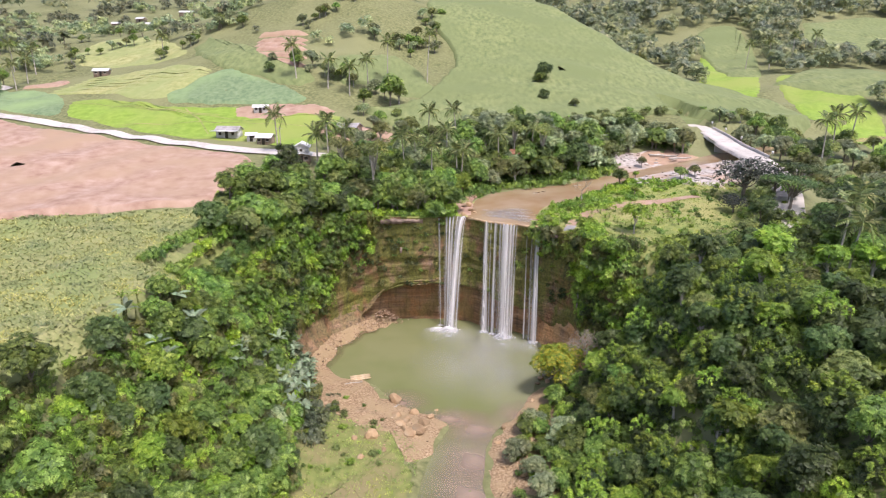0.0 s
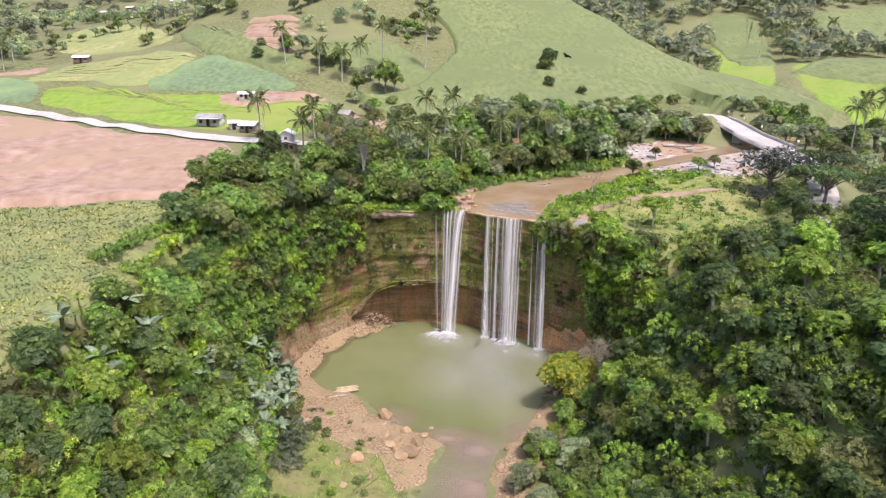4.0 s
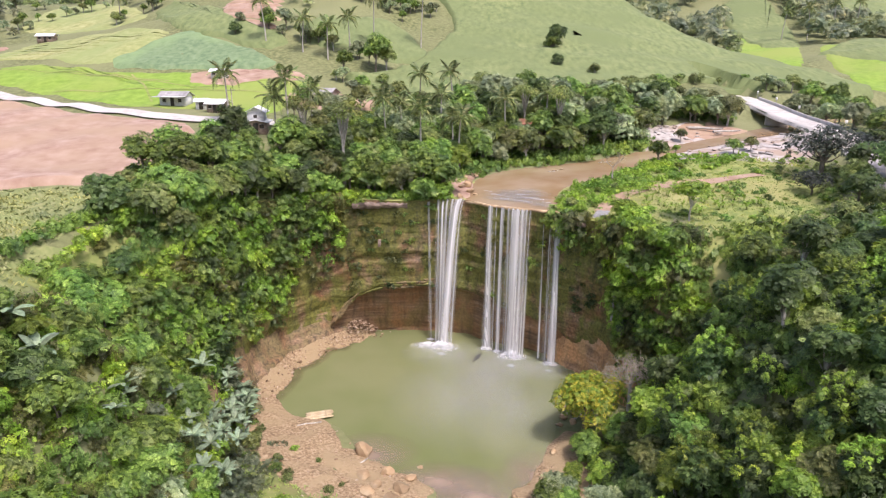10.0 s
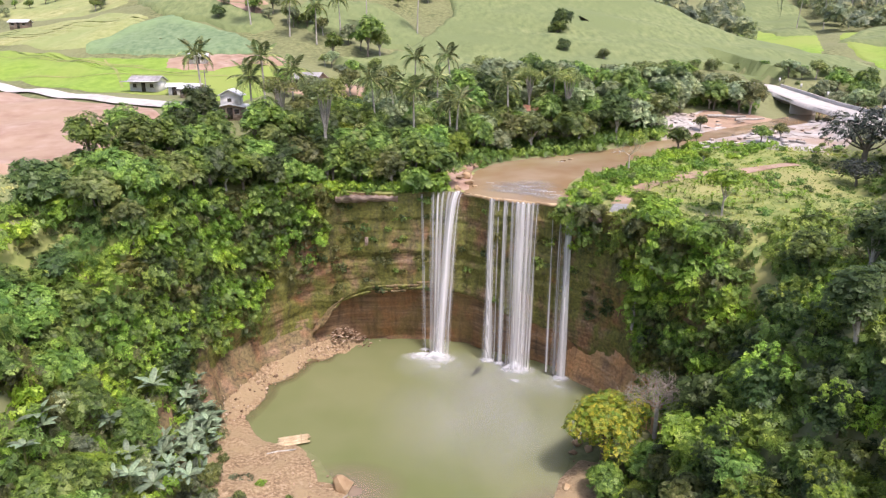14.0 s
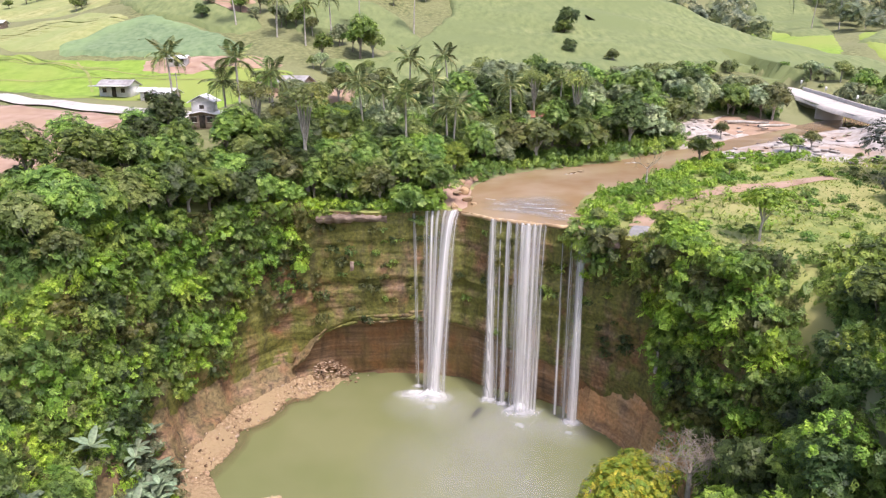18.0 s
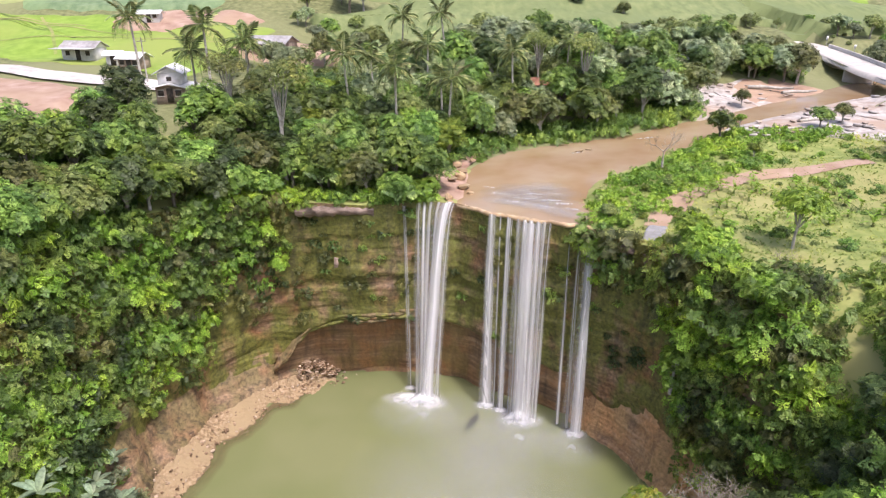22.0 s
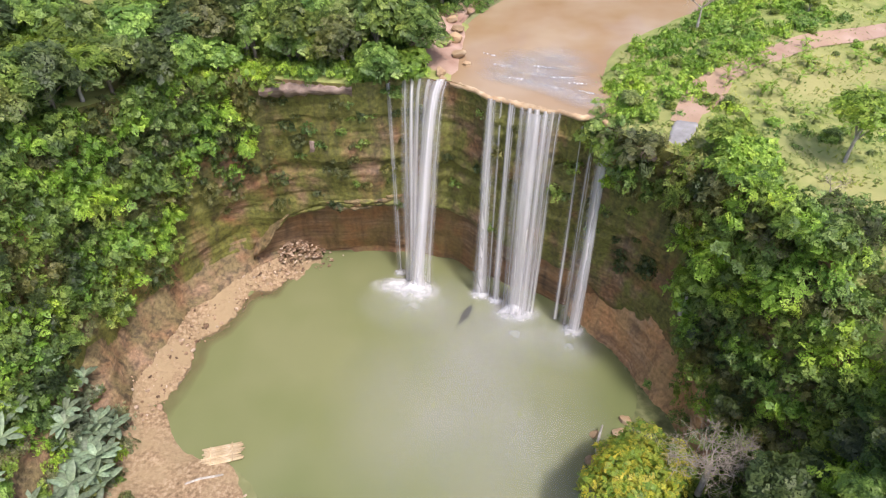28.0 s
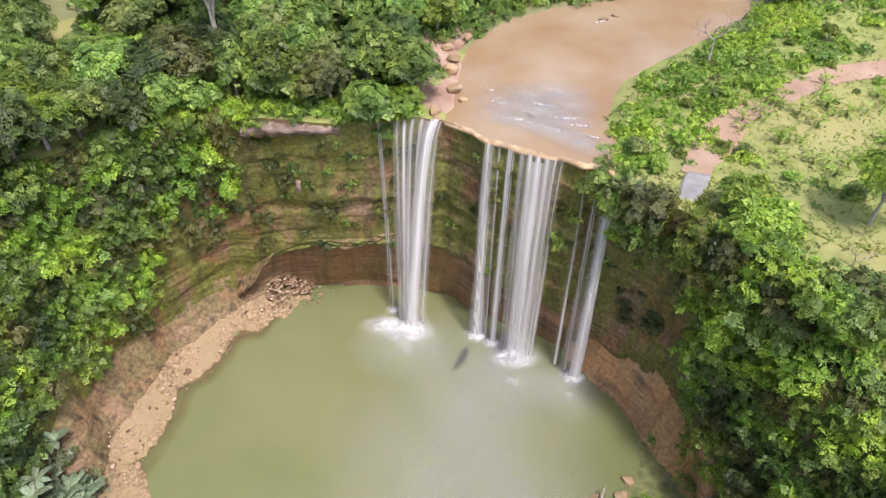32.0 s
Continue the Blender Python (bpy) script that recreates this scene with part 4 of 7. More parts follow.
# silt shallows where the pool runs out and along its beach
# silt colour, paled to take in the sky that the stream reflects
SILT = soft_spot("reddish brown silt shallows", 0.25, 0.6, 0.6, (0.36, 0.27, 0.205, 1), 1.0, 0.08)
silt = mesh_of("silt_shallows", np.concatenate([np.stack([np.cos(disc_a) * f, np.sin(disc_a) * f, 0 * disc_a], -1) for f in np.linspace(0.02, 1, 4)]), grid_faces(4, 40, True), SILT)
for k, (x, y, rx, ry) in enumerate(((6, 104, 8, 6), (5, 95, 8, 9), (4, 86, 9, 10), (1, 76, 11, 10), (-2, 66, 11, 10), (-9, 113, 8, 5), (14, 108, 5, 6), (1, 107, 7, 4))):
    part("silt_shallows", silt, pool, "shallow reddish-brown water over silt").matrix_basis = pose(x, y, 0.012 + 0.002 * k) @ Matrix.Diagonal((rx, ry, 1, 1))
SILTRIM = spray("silty water's edge", (2.0, 9.0, 1.0), 0.25, 0.65, 0.5, 0.15, True)
SILTRIM.node_tree.nodes["Principled BSDF"].inputs["Base Color"].default_value = (0.25, 0.165, 0.085, 1)
SILTRIM.node_tree.nodes["Principled BSDF"].inputs["Roughness"].default_value = 0.12
S, sx, sy = W[left], nx0[left], ny0[left]
rows = []
for d in (4.4, 5.6, 7.6):
    k = wav(S[:, 0] * 1.0, S[:, 1] + 1.2 * 5.5, 7, 35) * 0.55
    w_ = 4.4 + (d - 4.4) * sstep(0, 8, np.arange(len(S))) * sstep(0, 14, len(S) - 1 - np.arange(len(S)))
    rows.append(np.stack([S[:, 0] + sx * (w_ + k), S[:, 1] + sy * (w_ + k), np.full(len(S), 0.035)], -1))
rim_me = mesh_of("silt_shallows", np.concatenate(rows), grid_faces(3, len(S)), SILTRIM)
uv = rim_me.uv_layers.new(name="UVMap")
for q in rim_me.loops:
    uv.data[q.index].uv = (q.vertex_index // len(S) / 2, q.vertex_index % len(S) / len(S))
part("silt_shallows", rim_me, pool, "shallow reddish-brown water along a beach")

# meadow between river and gorge
drape("meadow", "sunlit grassy meadow beside a river", "meadow", [(21, 150), (24, 158), (34, 165), (46, 171), (60, 172), (74, 166), (72, 150), (60, 138), (46, 130), (36, 131), (29, 138), (23, 143)], GRASS, lift=0.16, rings=16)
strip("bare_path", "bare pinkish earth path winding through a meadow", "path", [(27.4, 140.2), (29.0, 143.2), (30.8, 146.0), (34.0, 148.6), (38.8, 151.6), (44.7, 155.4), (52.6, 157.8), (62.0, 160.0)], 1.25, EARTH, lift=0.26, n=80)
drape("bare_patch", "bare pinkish earth beside a path", "path", [(27.6, 141.4), (28.6, 146.0), (31.5, 148.6), (34.2, 149.4), (34.4, 147.0), (31.6, 143.4), (29.4, 141.0)], EARTH, lift=0.22, rings=6, rough=0.5)
drape("concrete_pad", "flat pale grey concrete pad at a cliff rim", "pad", [(25.2, 137.4), (26.0, 139.4), (26.9, 141.0), (28.1, 140.7), (29.0, 140.2), (27.8, 138.2), (26.7, 136.6), (25.9, 136.9)], PAD, lift=0.3, rings=6, rough=0.05)
drape("rock_flats", "pale grey rock flats of a dry riverbed", "rock", [(66 + 20 * math.cos(a), 188 + 19 * math.sin(a)) for a in np.linspace(0, 2 * math.pi, 13)[:-1]], FLATROCK, lift=0.1, rings=12, rough=1.4)
drape("riverbed_clay", "brown damp clay among riverbed rocks", "bank", [(57, 196), (66, 194), (75, 198), (78, 205), (69, 208), (60, 205)], EARTH, lift=0.2, rings=7, rough=1.2)
drape("gravel_beach", "pale tan gravel beach beside a pool", "gravel bank", [(-31, 128), (-27, 129), (-23.5, 127), (-18.5, 122), (-15.5, 119.5), (-16, 111), (-22, 108), (-28, 110), (-31, 118)], SCREE, lift=0.2, rough=0.9, land=lie)
drape("river_bank", "brown clay bank along a river", "bank", [(3, 150.5), (6.5, 150.2), (6.8, 156), (7.5, 162), (9, 168), (14, 176), (10, 179), (3, 168), (1.5, 158)], EARTH, lift=0.2, rings=7, rough=0.5)


def water_level(x, y):
    """Height of the river's surface as built."""
    q = rv.reshape(-1, 3)
    return float(q[np.argsort(np.hypot(q[:, 0] - x, q[:, 1] - y))[:4], 2].max())


for k, (x, y, a, w) in enumerate(((14.2, 150.4, -12, 1.5), (17.2, 149.4, -4, 1.3), (11.2, 152.4, -20, 1.0), (24.0, 170.0, 30, 1.2), (36.0, 176.4, 20, 1.6), (12.6, 149.4, -8, 0.9), (15.8, 151.6, -16, 1.4), (18.6, 148.0, -2, 1.0), (10.0, 155.0, -30, 0.8), (16.0, 147.6, -24, 1.3), (19.4, 146.2, -28, 0.9))):
    t = np.linspace(-1, 1, 15)
    rr = np.random.RandomState(k)
    cols = [np.stack([t * w, 0.10 * rr.randn(15) + o * 0.10 * (1 - t * t), 0 * t + (0.10 if o == 0 else 0.02)], -1) for o in (-1, 0, 1)]
    lv = water_level(x, y)
    part("riffle", mesh_of("riffle", np.stack(cols, 1).reshape(-1, 3), grid_faces(15, 3), RIFFLE), river, "white riffle over a shallow").matrix_basis = pose(x, y, lv + 0.03, 0, 0, a)

# sky reflected by the river above the lip, painted on as pale soft discs
SKY_SHEEN = soft_spot("painted pale sky sheen", 0.25, 0.7, 0.7, (0.47, 0.45, 0.42, 1), 0.75, 0.06)
sheen_disc = mesh_of("pale_shallows", np.concatenate([np.stack([np.cos(disc_a) * f, np.sin(disc_a) * f, 0 * disc_a], -1) for f in np.linspace(0.02, 1, 4)]), grid_faces(4, 40, True), SKY_SHEEN)
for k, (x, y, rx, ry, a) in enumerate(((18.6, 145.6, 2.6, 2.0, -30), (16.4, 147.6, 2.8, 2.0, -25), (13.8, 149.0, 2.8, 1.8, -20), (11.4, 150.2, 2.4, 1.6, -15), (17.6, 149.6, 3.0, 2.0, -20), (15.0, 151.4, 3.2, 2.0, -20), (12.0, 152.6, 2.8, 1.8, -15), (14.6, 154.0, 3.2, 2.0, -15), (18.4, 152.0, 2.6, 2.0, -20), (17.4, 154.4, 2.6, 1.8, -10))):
    part("pale_shallows", sheen_disc, river, "painted pale sky reflection on a river").matrix_basis = pose(x, y, water_level(x, y) + 0.03 + 0.004 * k, 0, 0, a) @ Matrix.Diagonal((rx * 1.35, ry * 1.35, 1, 1))


# ---- stones ----
def stone_mesh(name, seed, material, flat=0.7):
    """An angular weathered block about 1 m across."""
    r = np.random.RandomState(seed)
    bm = bmesh.new()
    bmesh.ops.create_icosphere(bm, subdivisions=2, radius=0.5)
    cuts = [(Vector(r.randn(3)).normalized(), r.uniform(0.27, 0.42)) for _ in range(9)]
    for v in bm.verts:
        for n_, d_ in cuts:
            over = v.co.dot(n_) - d_
            if over > 0:
                v.co -= n_ * over
        v.co *= 1 + 0.05 * r.randn()
        v.co.z *= flat
    me = bpy.data.meshes.new(name)
    bm.to_mesh(me)
    bm.free()
    me.materials.append(material)
    return me


STONES = [stone_mesh("boulder", 70 + k, PALEROCK, f) for k, f in enumerate((0.8, 0.7, 0.55, 0.9, 0.4))]
for x, y, s, k in ((-8.9, 112.6, 3.3, 0), (-4.2, 101.6, 3.2, 1), (-7.2, 103.0, 2.2, 2), (-11.9, 98.4, 2.6, 3), (-5.6, 100.4, 2.4, 1), (-6.4, 104.4, 1.8, 0), (-3.4, 104.2, 2.4, 2), (-2.2, 106.6, 1.8, 1),
                   (-5.2, 107.6, 2.0, 3), (-8.2, 107.0, 2.2, 2), (-6.6, 101.6, 1.7, 3), (-10.4, 105.2, 1.4, 4), (-1.2, 109.4, 1.0, 0), (-14.5, 97.0, 1.2, 1), (-13.0, 92.5, 1.4, 2), (-9.6, 95.0, 1.2, 0),
                   (9.0, 98.4, 1.4, 2), (11.5, 95.0, 1.1, 1), (10.5, 103.0, 1.2, 0), (13.2, 104.0, 1.0, 3), (12.4, 88.5, 1.5, 1), (15.0, 108.0, 1.3, 2), (9.4, 91.0, 0.9, 3), (16.6, 112.4, 1.2, 0),
                   (19.6, 121.4, 1.6, 1), (21.4, 122.8, 2.0, 2), (22.8, 124.6, 1.7, 0), (20.4, 124.6, 1.2, 3), (23.8, 126.4, 1.5, 1), (18.6, 119.4, 1.3, 2), (20.6, 119.8, 1.2, 3),
                   (-17.2, 146.6, 1.6, 0), (-14.2, 149.8, 1.5, 1)):
    b = tagged(new("boulder", STONES[k]), "weathered tan boulder on a pool's bank", "boulder", "boulders on the bank")
    b.matrix_basis = pose(x, y, max(float(lie(x, y)), -0.2) + s * 0.16, random.uniform(-14, 14), random.uniform(-14, 14), random.uniform(0, 360)) @ Matrix.Diagonal((s, s * random.uniform(0.7, 1.0), s, 1))
for x, y, z, s, k in ((6.6, 155.0, 27.1, 2.6, 4), (6.0, 158.4, 27.5, 2.4, 0), (6.6, 160.6, 27.6, 1.8, 1), (5.2, 157.0, 27.6, 1.6, 2), (4.6, 150.6, 27.0, 1.7, 3), (7.4, 153.0, 26.8, 1.2, 1), (5.8, 162.6, 28.0, 1.5, 3), (8.0, 165.0, 28.0, 1.1, 0), (10.2, 173.4, 28.2, 1.8, 2),
                      (12.8, 176.0, 28.4, 1.5, 1), (15.6, 178.6, 28.5, 1.3, 0), (18.6, 181.4, 28.7, 1.6, 3), (22.0, 183.6, 28.9, 1.2, 4), (4.9, 149.6, 26.7, 1.1, 0), (24.5, 170.5, 28.0, 1.5, 4), (26.0, 171.5, 28.0, 1.2, 1)):
    b = tagged(new("boulder", STONES[k]), "pale pinkish rock beside a brown river", "boulder", "rocks along the river")
    b.matrix_basis = pose(x, y, z, random.uniform(-10, 10), random.uniform(-10, 10), random.uniform(0, 360)) @ Matrix.Diagonal((s, s * 0.8, s * 0.8, 1))


def rubble(name, label, spots, material, seed, low=0.25, high=0.8):
    """Loose broken stones, too many to count, as one mesh."""
    r = np.random.RandomState(seed)
    base = np.array([v.co for v in STONES[seed % 5].vertices])
    tri = np.array([p.vertices[:] for p in STONES[seed % 5].polygons])
    blocks = []
    for x, y, z in spots:
        s, a = r.uniform(low, high) * r.uniform(0.6, 1.3), r.uniform(0, 6.28)
        c, n_ = math.cos(a), math.sin(a)
        v = base * s * np.array([1, r.uniform(0.5, 1), r.uniform(0.5, 1)])
        blocks.append((np.stack([v[:, 0] * c - v[:, 1] * n_ + x, v[:, 0] * n_ + v[:, 1] * c + y, v[:, 2] + z], -1), tri))
    return thing(name, label, "stones", kind="stuff", data=mesh_of(name, *join_arrays(blocks), material, False))


r = np.random.RandomState(9)
spots = []
for i in left[6:-4]:
    for _ in range(8):
        d = 1.3 + 4.3 * r.rand() ** 0.8
        h = float(np.interp(d, (1.2, 2.3, 3.1, 4.1, 5.2), (2.3, 1.75, 1.15, 0.55, 0.18)))
        spots.append((W[i, 0] + nx0[i] * d + r.randn() * 0.4, W[i, 1] + ny0[i] * d + r.randn() * 0.4, h))
rubble("scree_stones", "loose tan stones and rubble on a clay bank", spots, STONE, 3, 0.10, 0.46)
big = [q for q in spots if r.rand() < 0.05]
rubble("scree_blocks", "larger broken tan blocks lying on a clay beach", big, STONE, 6, 0.4, 1.0)
spots = [(x, y, max(0.0, 3.6 - 0.75 * math.hypot(x + 15.0, (y - 152.6) * 1.1)) + 0.2 * r.rand()) for x, y in zip(-15.2 + 2.3 * r.randn(560), 151.7 + 1.2 * r.randn(560))]
rubble("rock_heap", "heap of broken pinkish rock under a ledge", spots, STONE, 4, 0.22, 0.7)
spots = [(x, y, float(lie(x, y)) + 0.15) for x, y in zip(r.uniform(-20, 1, 260), r.uniform(96, 118, 260)) if edge_distance(x, y, POOL_RING) > 0.2 and y > 92 - 0.75 * x - 9]
spots += [(x, y, float(lie(x, y)) + 0.12) for x, y in zip(r.uniform(6, 20, 220), r.uniform(82, 118, 220)) if edge_distance(x, y, POOL_RING) > 0.2]
rubble("bank_stones", "scattered stones on a gravel bank", spots, STONE, 2, 0.12, 0.5)
spots = [(x, y, float(top_z(x, y)) + 0.3) for x, y in zip(r.uniform(47, 82, 120), r.uniform(171, 204, 120)) if river_at(x, y)[0] > 0]
rubble("river_slabs", "flat grey slabs of riverbed rock", spots, FLATROCK, 9, 0.6, 2.2)

# bamboo raft drawn up on the shore
raft = thing("bamboo_raft", "weathered bamboo raft lying at a pool's shore", "raft")
raft.matrix_basis = pose(-16.6, 121.8, 0.32, 0, -2, 14) @ Matrix.Scale(0.72, 4)
pole = mesh_of("pole", *tube([(-2.6, 0, 0), (-0.8, 0, 0.02), (1.0, 0, 0), (2.7, 0, 0.03)], [0.13, 0.125, 0.12, 0.11], 8), BAMBOO)
for k in range(11):
    part("pole", pole, raft).matrix_basis = pose(random.uniform(-0.5, 0.5), -1.3 + 0.26 * k, 0, 0, 0, random.uniform(-2, 2))
for k in (-1.5, 1.4):
    part("crossbar", mesh_of("crossbar", *tube([(k, -1.5, 0.16), (k, 1.5, 0.16)], [0.08, 0.08], 7), BAMBOO), raft)
log = mesh_of("drift_log", *tube([(-2.2, 0, 0), (-0.6, 0.15, 0.05), (0.9, 0, 0), (2.2, -0.2, 0.1)], [0.2, 0.18, 0.15, 0.1], 8), PALEBARK)
for x, y, z, a, s in ((-17.5, 119.0, 0.5, 20, 0.8), (-9.0, 109.5, 0.45, 60, 0.7), (20.5, 123.2, 0.9, 75, 0.9), (22.0, 121.0, 0.8, 40, 0.8), (57, 174, 30.6, 30, 1.3), (64, 179, 31.0, 15, 1.5), (66, 201, 32.8, -20, 1.8), (70, 198, 32.5, 12, 1.6)):
    tagged(new("drift_log", log), "bleached drift log lying on a bank", "log", "drift logs").matrix_basis = pose(x, y, z, 0, 0, a) @ Matrix.Scale(s, 4)

# proud ledges on the wall
for x0, x1, y0, z, h, out in ((-14.2, -4.6, 149.0, 26.2, 1.0, 0.8), (-10.0, -5.0, 149.4, 19.4, 2.6, 0.35), (-7.5, -3.0, 149.6, 15.6, 0.9, 0.3), (22.0, 24.2, 137.8, 25.8, 0.6, 0.5), (25.0, 27.4, 135.2, 25.4, 0.6, 0.5)):
    n_ = 22
    rr = np.random.RandomState(int(abs(x0 * 10)))
    xs = np.linspace(x0, x1, n_)
    cols = []
    for oy, oz in ((1.6, 0.0), (-out, -0.05), (-out * 1.1, -h * 0.45), (-out * 0.75, -h), (1.6, -h)):
        j = 0.14 * rr.randn(n_)
        cols.append(np.stack([xs, y0 + oy + j + (-0.62 if x0 > 10 else 0.04) * (xs - x0), z + oz + 0.08 * rr.randn(n_)], -1))
    part("rock_ledge", mesh_of("rock_ledge", np.stack(cols, 1).reshape(-1, 3), grid_faces(n_, 5), LEDGE, False), wall, "pale pink ledge of harder rock")
# brow of harder rock over the hollow, in separate broken lengths and beds
i0, i1 = int(np.argmin(abs(W[:, 2] + 21))), int(np.argmin(abs(W[:, 2] - 4)))
br = np.random.RandomState(90)
for q in range(16):
    a = br.uniform(-0.02, 0.86)
    k0 = max(i0, i0 + int((i1 - i0) * a))
    k1 = min(i1, k0 + int(br.uniform(8, 20)))
    seg, mx, my = W[k0:k1], nx0[k0:k1], ny0[k0:k1]
    if len(seg) < 5:
        continue
    bed, thick = (q % 4) * 0.42 - 0.25, br.uniform(0.16, 0.34)
    zz = undercut(seg[:, 2]) + 0.2 + bed
    w_ = sstep(0, 2, np.arange(len(seg))) * sstep(0, 2, len(seg) - 1 - np.arange(len(seg)))
    jag = 0.16 * br.randn(len(seg)) - 0.1 * (q % 3)
    cols = [np.stack([seg[:, 2] + mx * (o * w_ + jag), seg[:, 3] + my * (o * w_ + jag), zz + h_ * thick + 0.03 * br.randn(len(seg))], -1) for o, h_ in ((-1.2, 1.0), (0.30, 0.8), (0.36, 0.1), (0.22, -0.9), (-1.2, -1.0))]
    part("rock_ledge", mesh_of("rock_ledge", np.stack(cols, 1).reshape(-1, 3), grid_faces(len(seg), 5), (BENCH, ROCK, HOLLOW)[q % 3], False), wall, "thin projecting bed of tan rock over a hollow")
# worn pale lip that the river runs over
lip_x = np.linspace(5.6, 21.0, 44)
lip_y = np.interp(lip_x, lip[:, 2], lip[:, 3])
lr_ = np.random.RandomState(91)
cols = [np.stack([lip_x, lip_y + oy + 0.05 * lr_.randn(44), 26.5 + oz + 0.03 * lr_.randn(44)], -1) for oy, oz in ((1.1, -0.06), (0.1, 0.03), (-0.28, -0.05), (-0.22, -0.35), (0.4, -0.6))]
part("rock_ledge", mesh_of("rock_ledge", np.stack(cols, 1).reshape(-1, 3), grid_faces(44, 5), PALEROCK, False), wall, "worn pale tan lip of a waterfall")


# ---- trees ----
def leaf_cloud(lobes, count, size, seed, droop=0.0):
    """Leaf sprays on the shells of lobes (x, y, z, radius, flatness): small folded kites, facing out and up."""
    r = np.random.RandomState(seed)
    w = np.array([l[3] ** 2 for l in lobes])
    which = r.choice(len(lobes), count, p=w / w.sum())
    L = np.array(lobes, dtype=float)[which]
    d = r.randn(count, 3)
    d[:, 2] = np.where(d[:, 2] < -0.45, -d[:, 2], d[:, 2])
    d /= np.linalg.norm(d, axis=1)[:, None]
    rad = L[:, 3] * (0.62 + 0.42 * np.sqrt(r.rand(count)))
    c = L[:, :3] + d * rad[:, None] * np.stack([np.ones(count), np.ones(count), L[:, 4]], -1)
    nrm = d * 0.8 + np.array([0, 0, 0.55 - droop]) + 0.32 * r.randn(count, 3)
    nrm /= np.linalg.norm(nrm, axis=1)[:, None]
    a = np.cross(nrm, r.randn(count, 3))
    a /= np.linalg.norm(a, axis=1)[:, None]
    b = np.cross(nrm, a)
    s = (size * r.uniform(0.6, 1.35, count))[:, None]
    v = np.stack([c - a * s * 0.62, c + b * s * 0.42 - nrm * s * 0.1, c + a * s * 0.62, c - b * s * 0.42 - nrm * s * 0.1], 1).reshape(-1, 3)
    return v.astype(np.float32), np.arange(count * 4).reshape(-1, 4)


def lobed(r, radius, height, n, flat, spread=0.62):
    """Lobes of a crown about (0, 0, height)."""
    out = [(0, 0, height, radius * 0.62, flat)]
    for k in range(n):
        a, q = 2 * math.pi * (k + r.rand()) / n, r.uniform(0.45, 1.0) * spread * radius
        out.append((q * math.cos(a), q * math.sin(a), height + r.uniform(-0.45, 0.35) * radius * flat, radius * r.uniform(0.32, 0.52), flat * r.uniform(0.75, 1.05)))
    return out


def make_tree(name, label, category, leaf, bark, radius, height, leaves, size, seed, flat=0.8, trunk_r=0.2, group="", lobes=8, spread=0.62):
    r = np.random.RandomState(seed)
    root = thing(name, label, category, group)
    ls = lobed(r, radius, height, lobes, flat, spread)
    blocks = [tube([(0, 0, -1.5), (0.1, 0, height * 0.3), (0.05, 0.1, height * 0.62), (0, 0, height)], [trunk_r * 1.4, trunk_r, trunk_r * 0.8, trunk_r * 0.4], 5)]
    for lx, ly, lz, lr, lf in ls[1:]:
        blocks.append(tube([(0, 0, height * 0.45), (lx * 0.5, ly * 0.5, lz - lr * 0.4), (lx, ly, lz)], [trunk_r * 0.5, trunk_r * 0.35, trunk_r * 0.12], 3))
    part("trunk", mesh_of("trunk", *join_arrays(blocks), bark), root)
    part("crown", mesh_of("crown", *leaf_cloud(ls, int(leaves * 0.84), size * 1.06, seed + 1), leaf, False), root)
    return root


PARK = pose(0, 0, 0)
kinds = {}
for key, name, label, leaf, bark, radius, height, leaves, size, flat in [
        ("mid", "broadleaf_tree", "mid-green broadleaf tree with a dense rounded crown", LEAF_MID, BARK, 3.4, 4.2, 820, 0.86, 0.85),
        ("mid2", "slender_tree", "tall mid-green broadleaf tree with an uneven crown", LEAF_MID, BARK, 3.0, 5.6, 760, 0.80, 1.15),
        ("dark", "mango_tree", "dark green broadleaf tree with a heavy crown", LEAF_DARK, BARK, 3.6, 4.6, 850, 0.86, 0.85),
        ("dark2", "ragged_tree", "dark green tree with a tall ragged crown", LEAF_DARK, PALEBARK, 2.8, 5.6, 720, 0.76, 1.2),
        ("bright", "young_tree", "bright yellow-green young tree", LEAF_BRIGHT, PALEBARK, 2.8, 3.8, 720, 0.74, 0.9),
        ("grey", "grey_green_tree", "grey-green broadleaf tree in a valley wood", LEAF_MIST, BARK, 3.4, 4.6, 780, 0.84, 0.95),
        ("olive", "acacia_tree", "dusty olive-green tree with small leaves", LEAF_OLIVE, PALEBARK, 3.1, 4.8, 900, 0.68, 0.95)]:
    kinds[key] = make_tree(name, label, "tree", leaf, bark, radius, height, leaves, size, sum(map(ord, key)), flat, group="jungle trees")

used = set()


def plant(key, x, y, z=None, size=1.0, turn=None, tall=1.0):
    """A tree of that kind, its foot on the ground: the first one itself, then copies."""
    z = float(top_z(x, y)) if z is None else z
    m = pose(x, y, z - 0.15, random.uniform(-5, 5), random.uniform(-5, 5), random.uniform(0, 360) if turn is None else turn) @ Matrix.Diagonal((size, size, size * tall, 1))
    if key in used:
        q = kinds[key].scale
        return copy_thing(kinds[key], m @ Matrix.Diagonal((1 / q[0], 1 / q[1], 1 / q[2], 1)))
    used.add(key)
    kinds[key].matrix_basis = m
    return kinds[key]


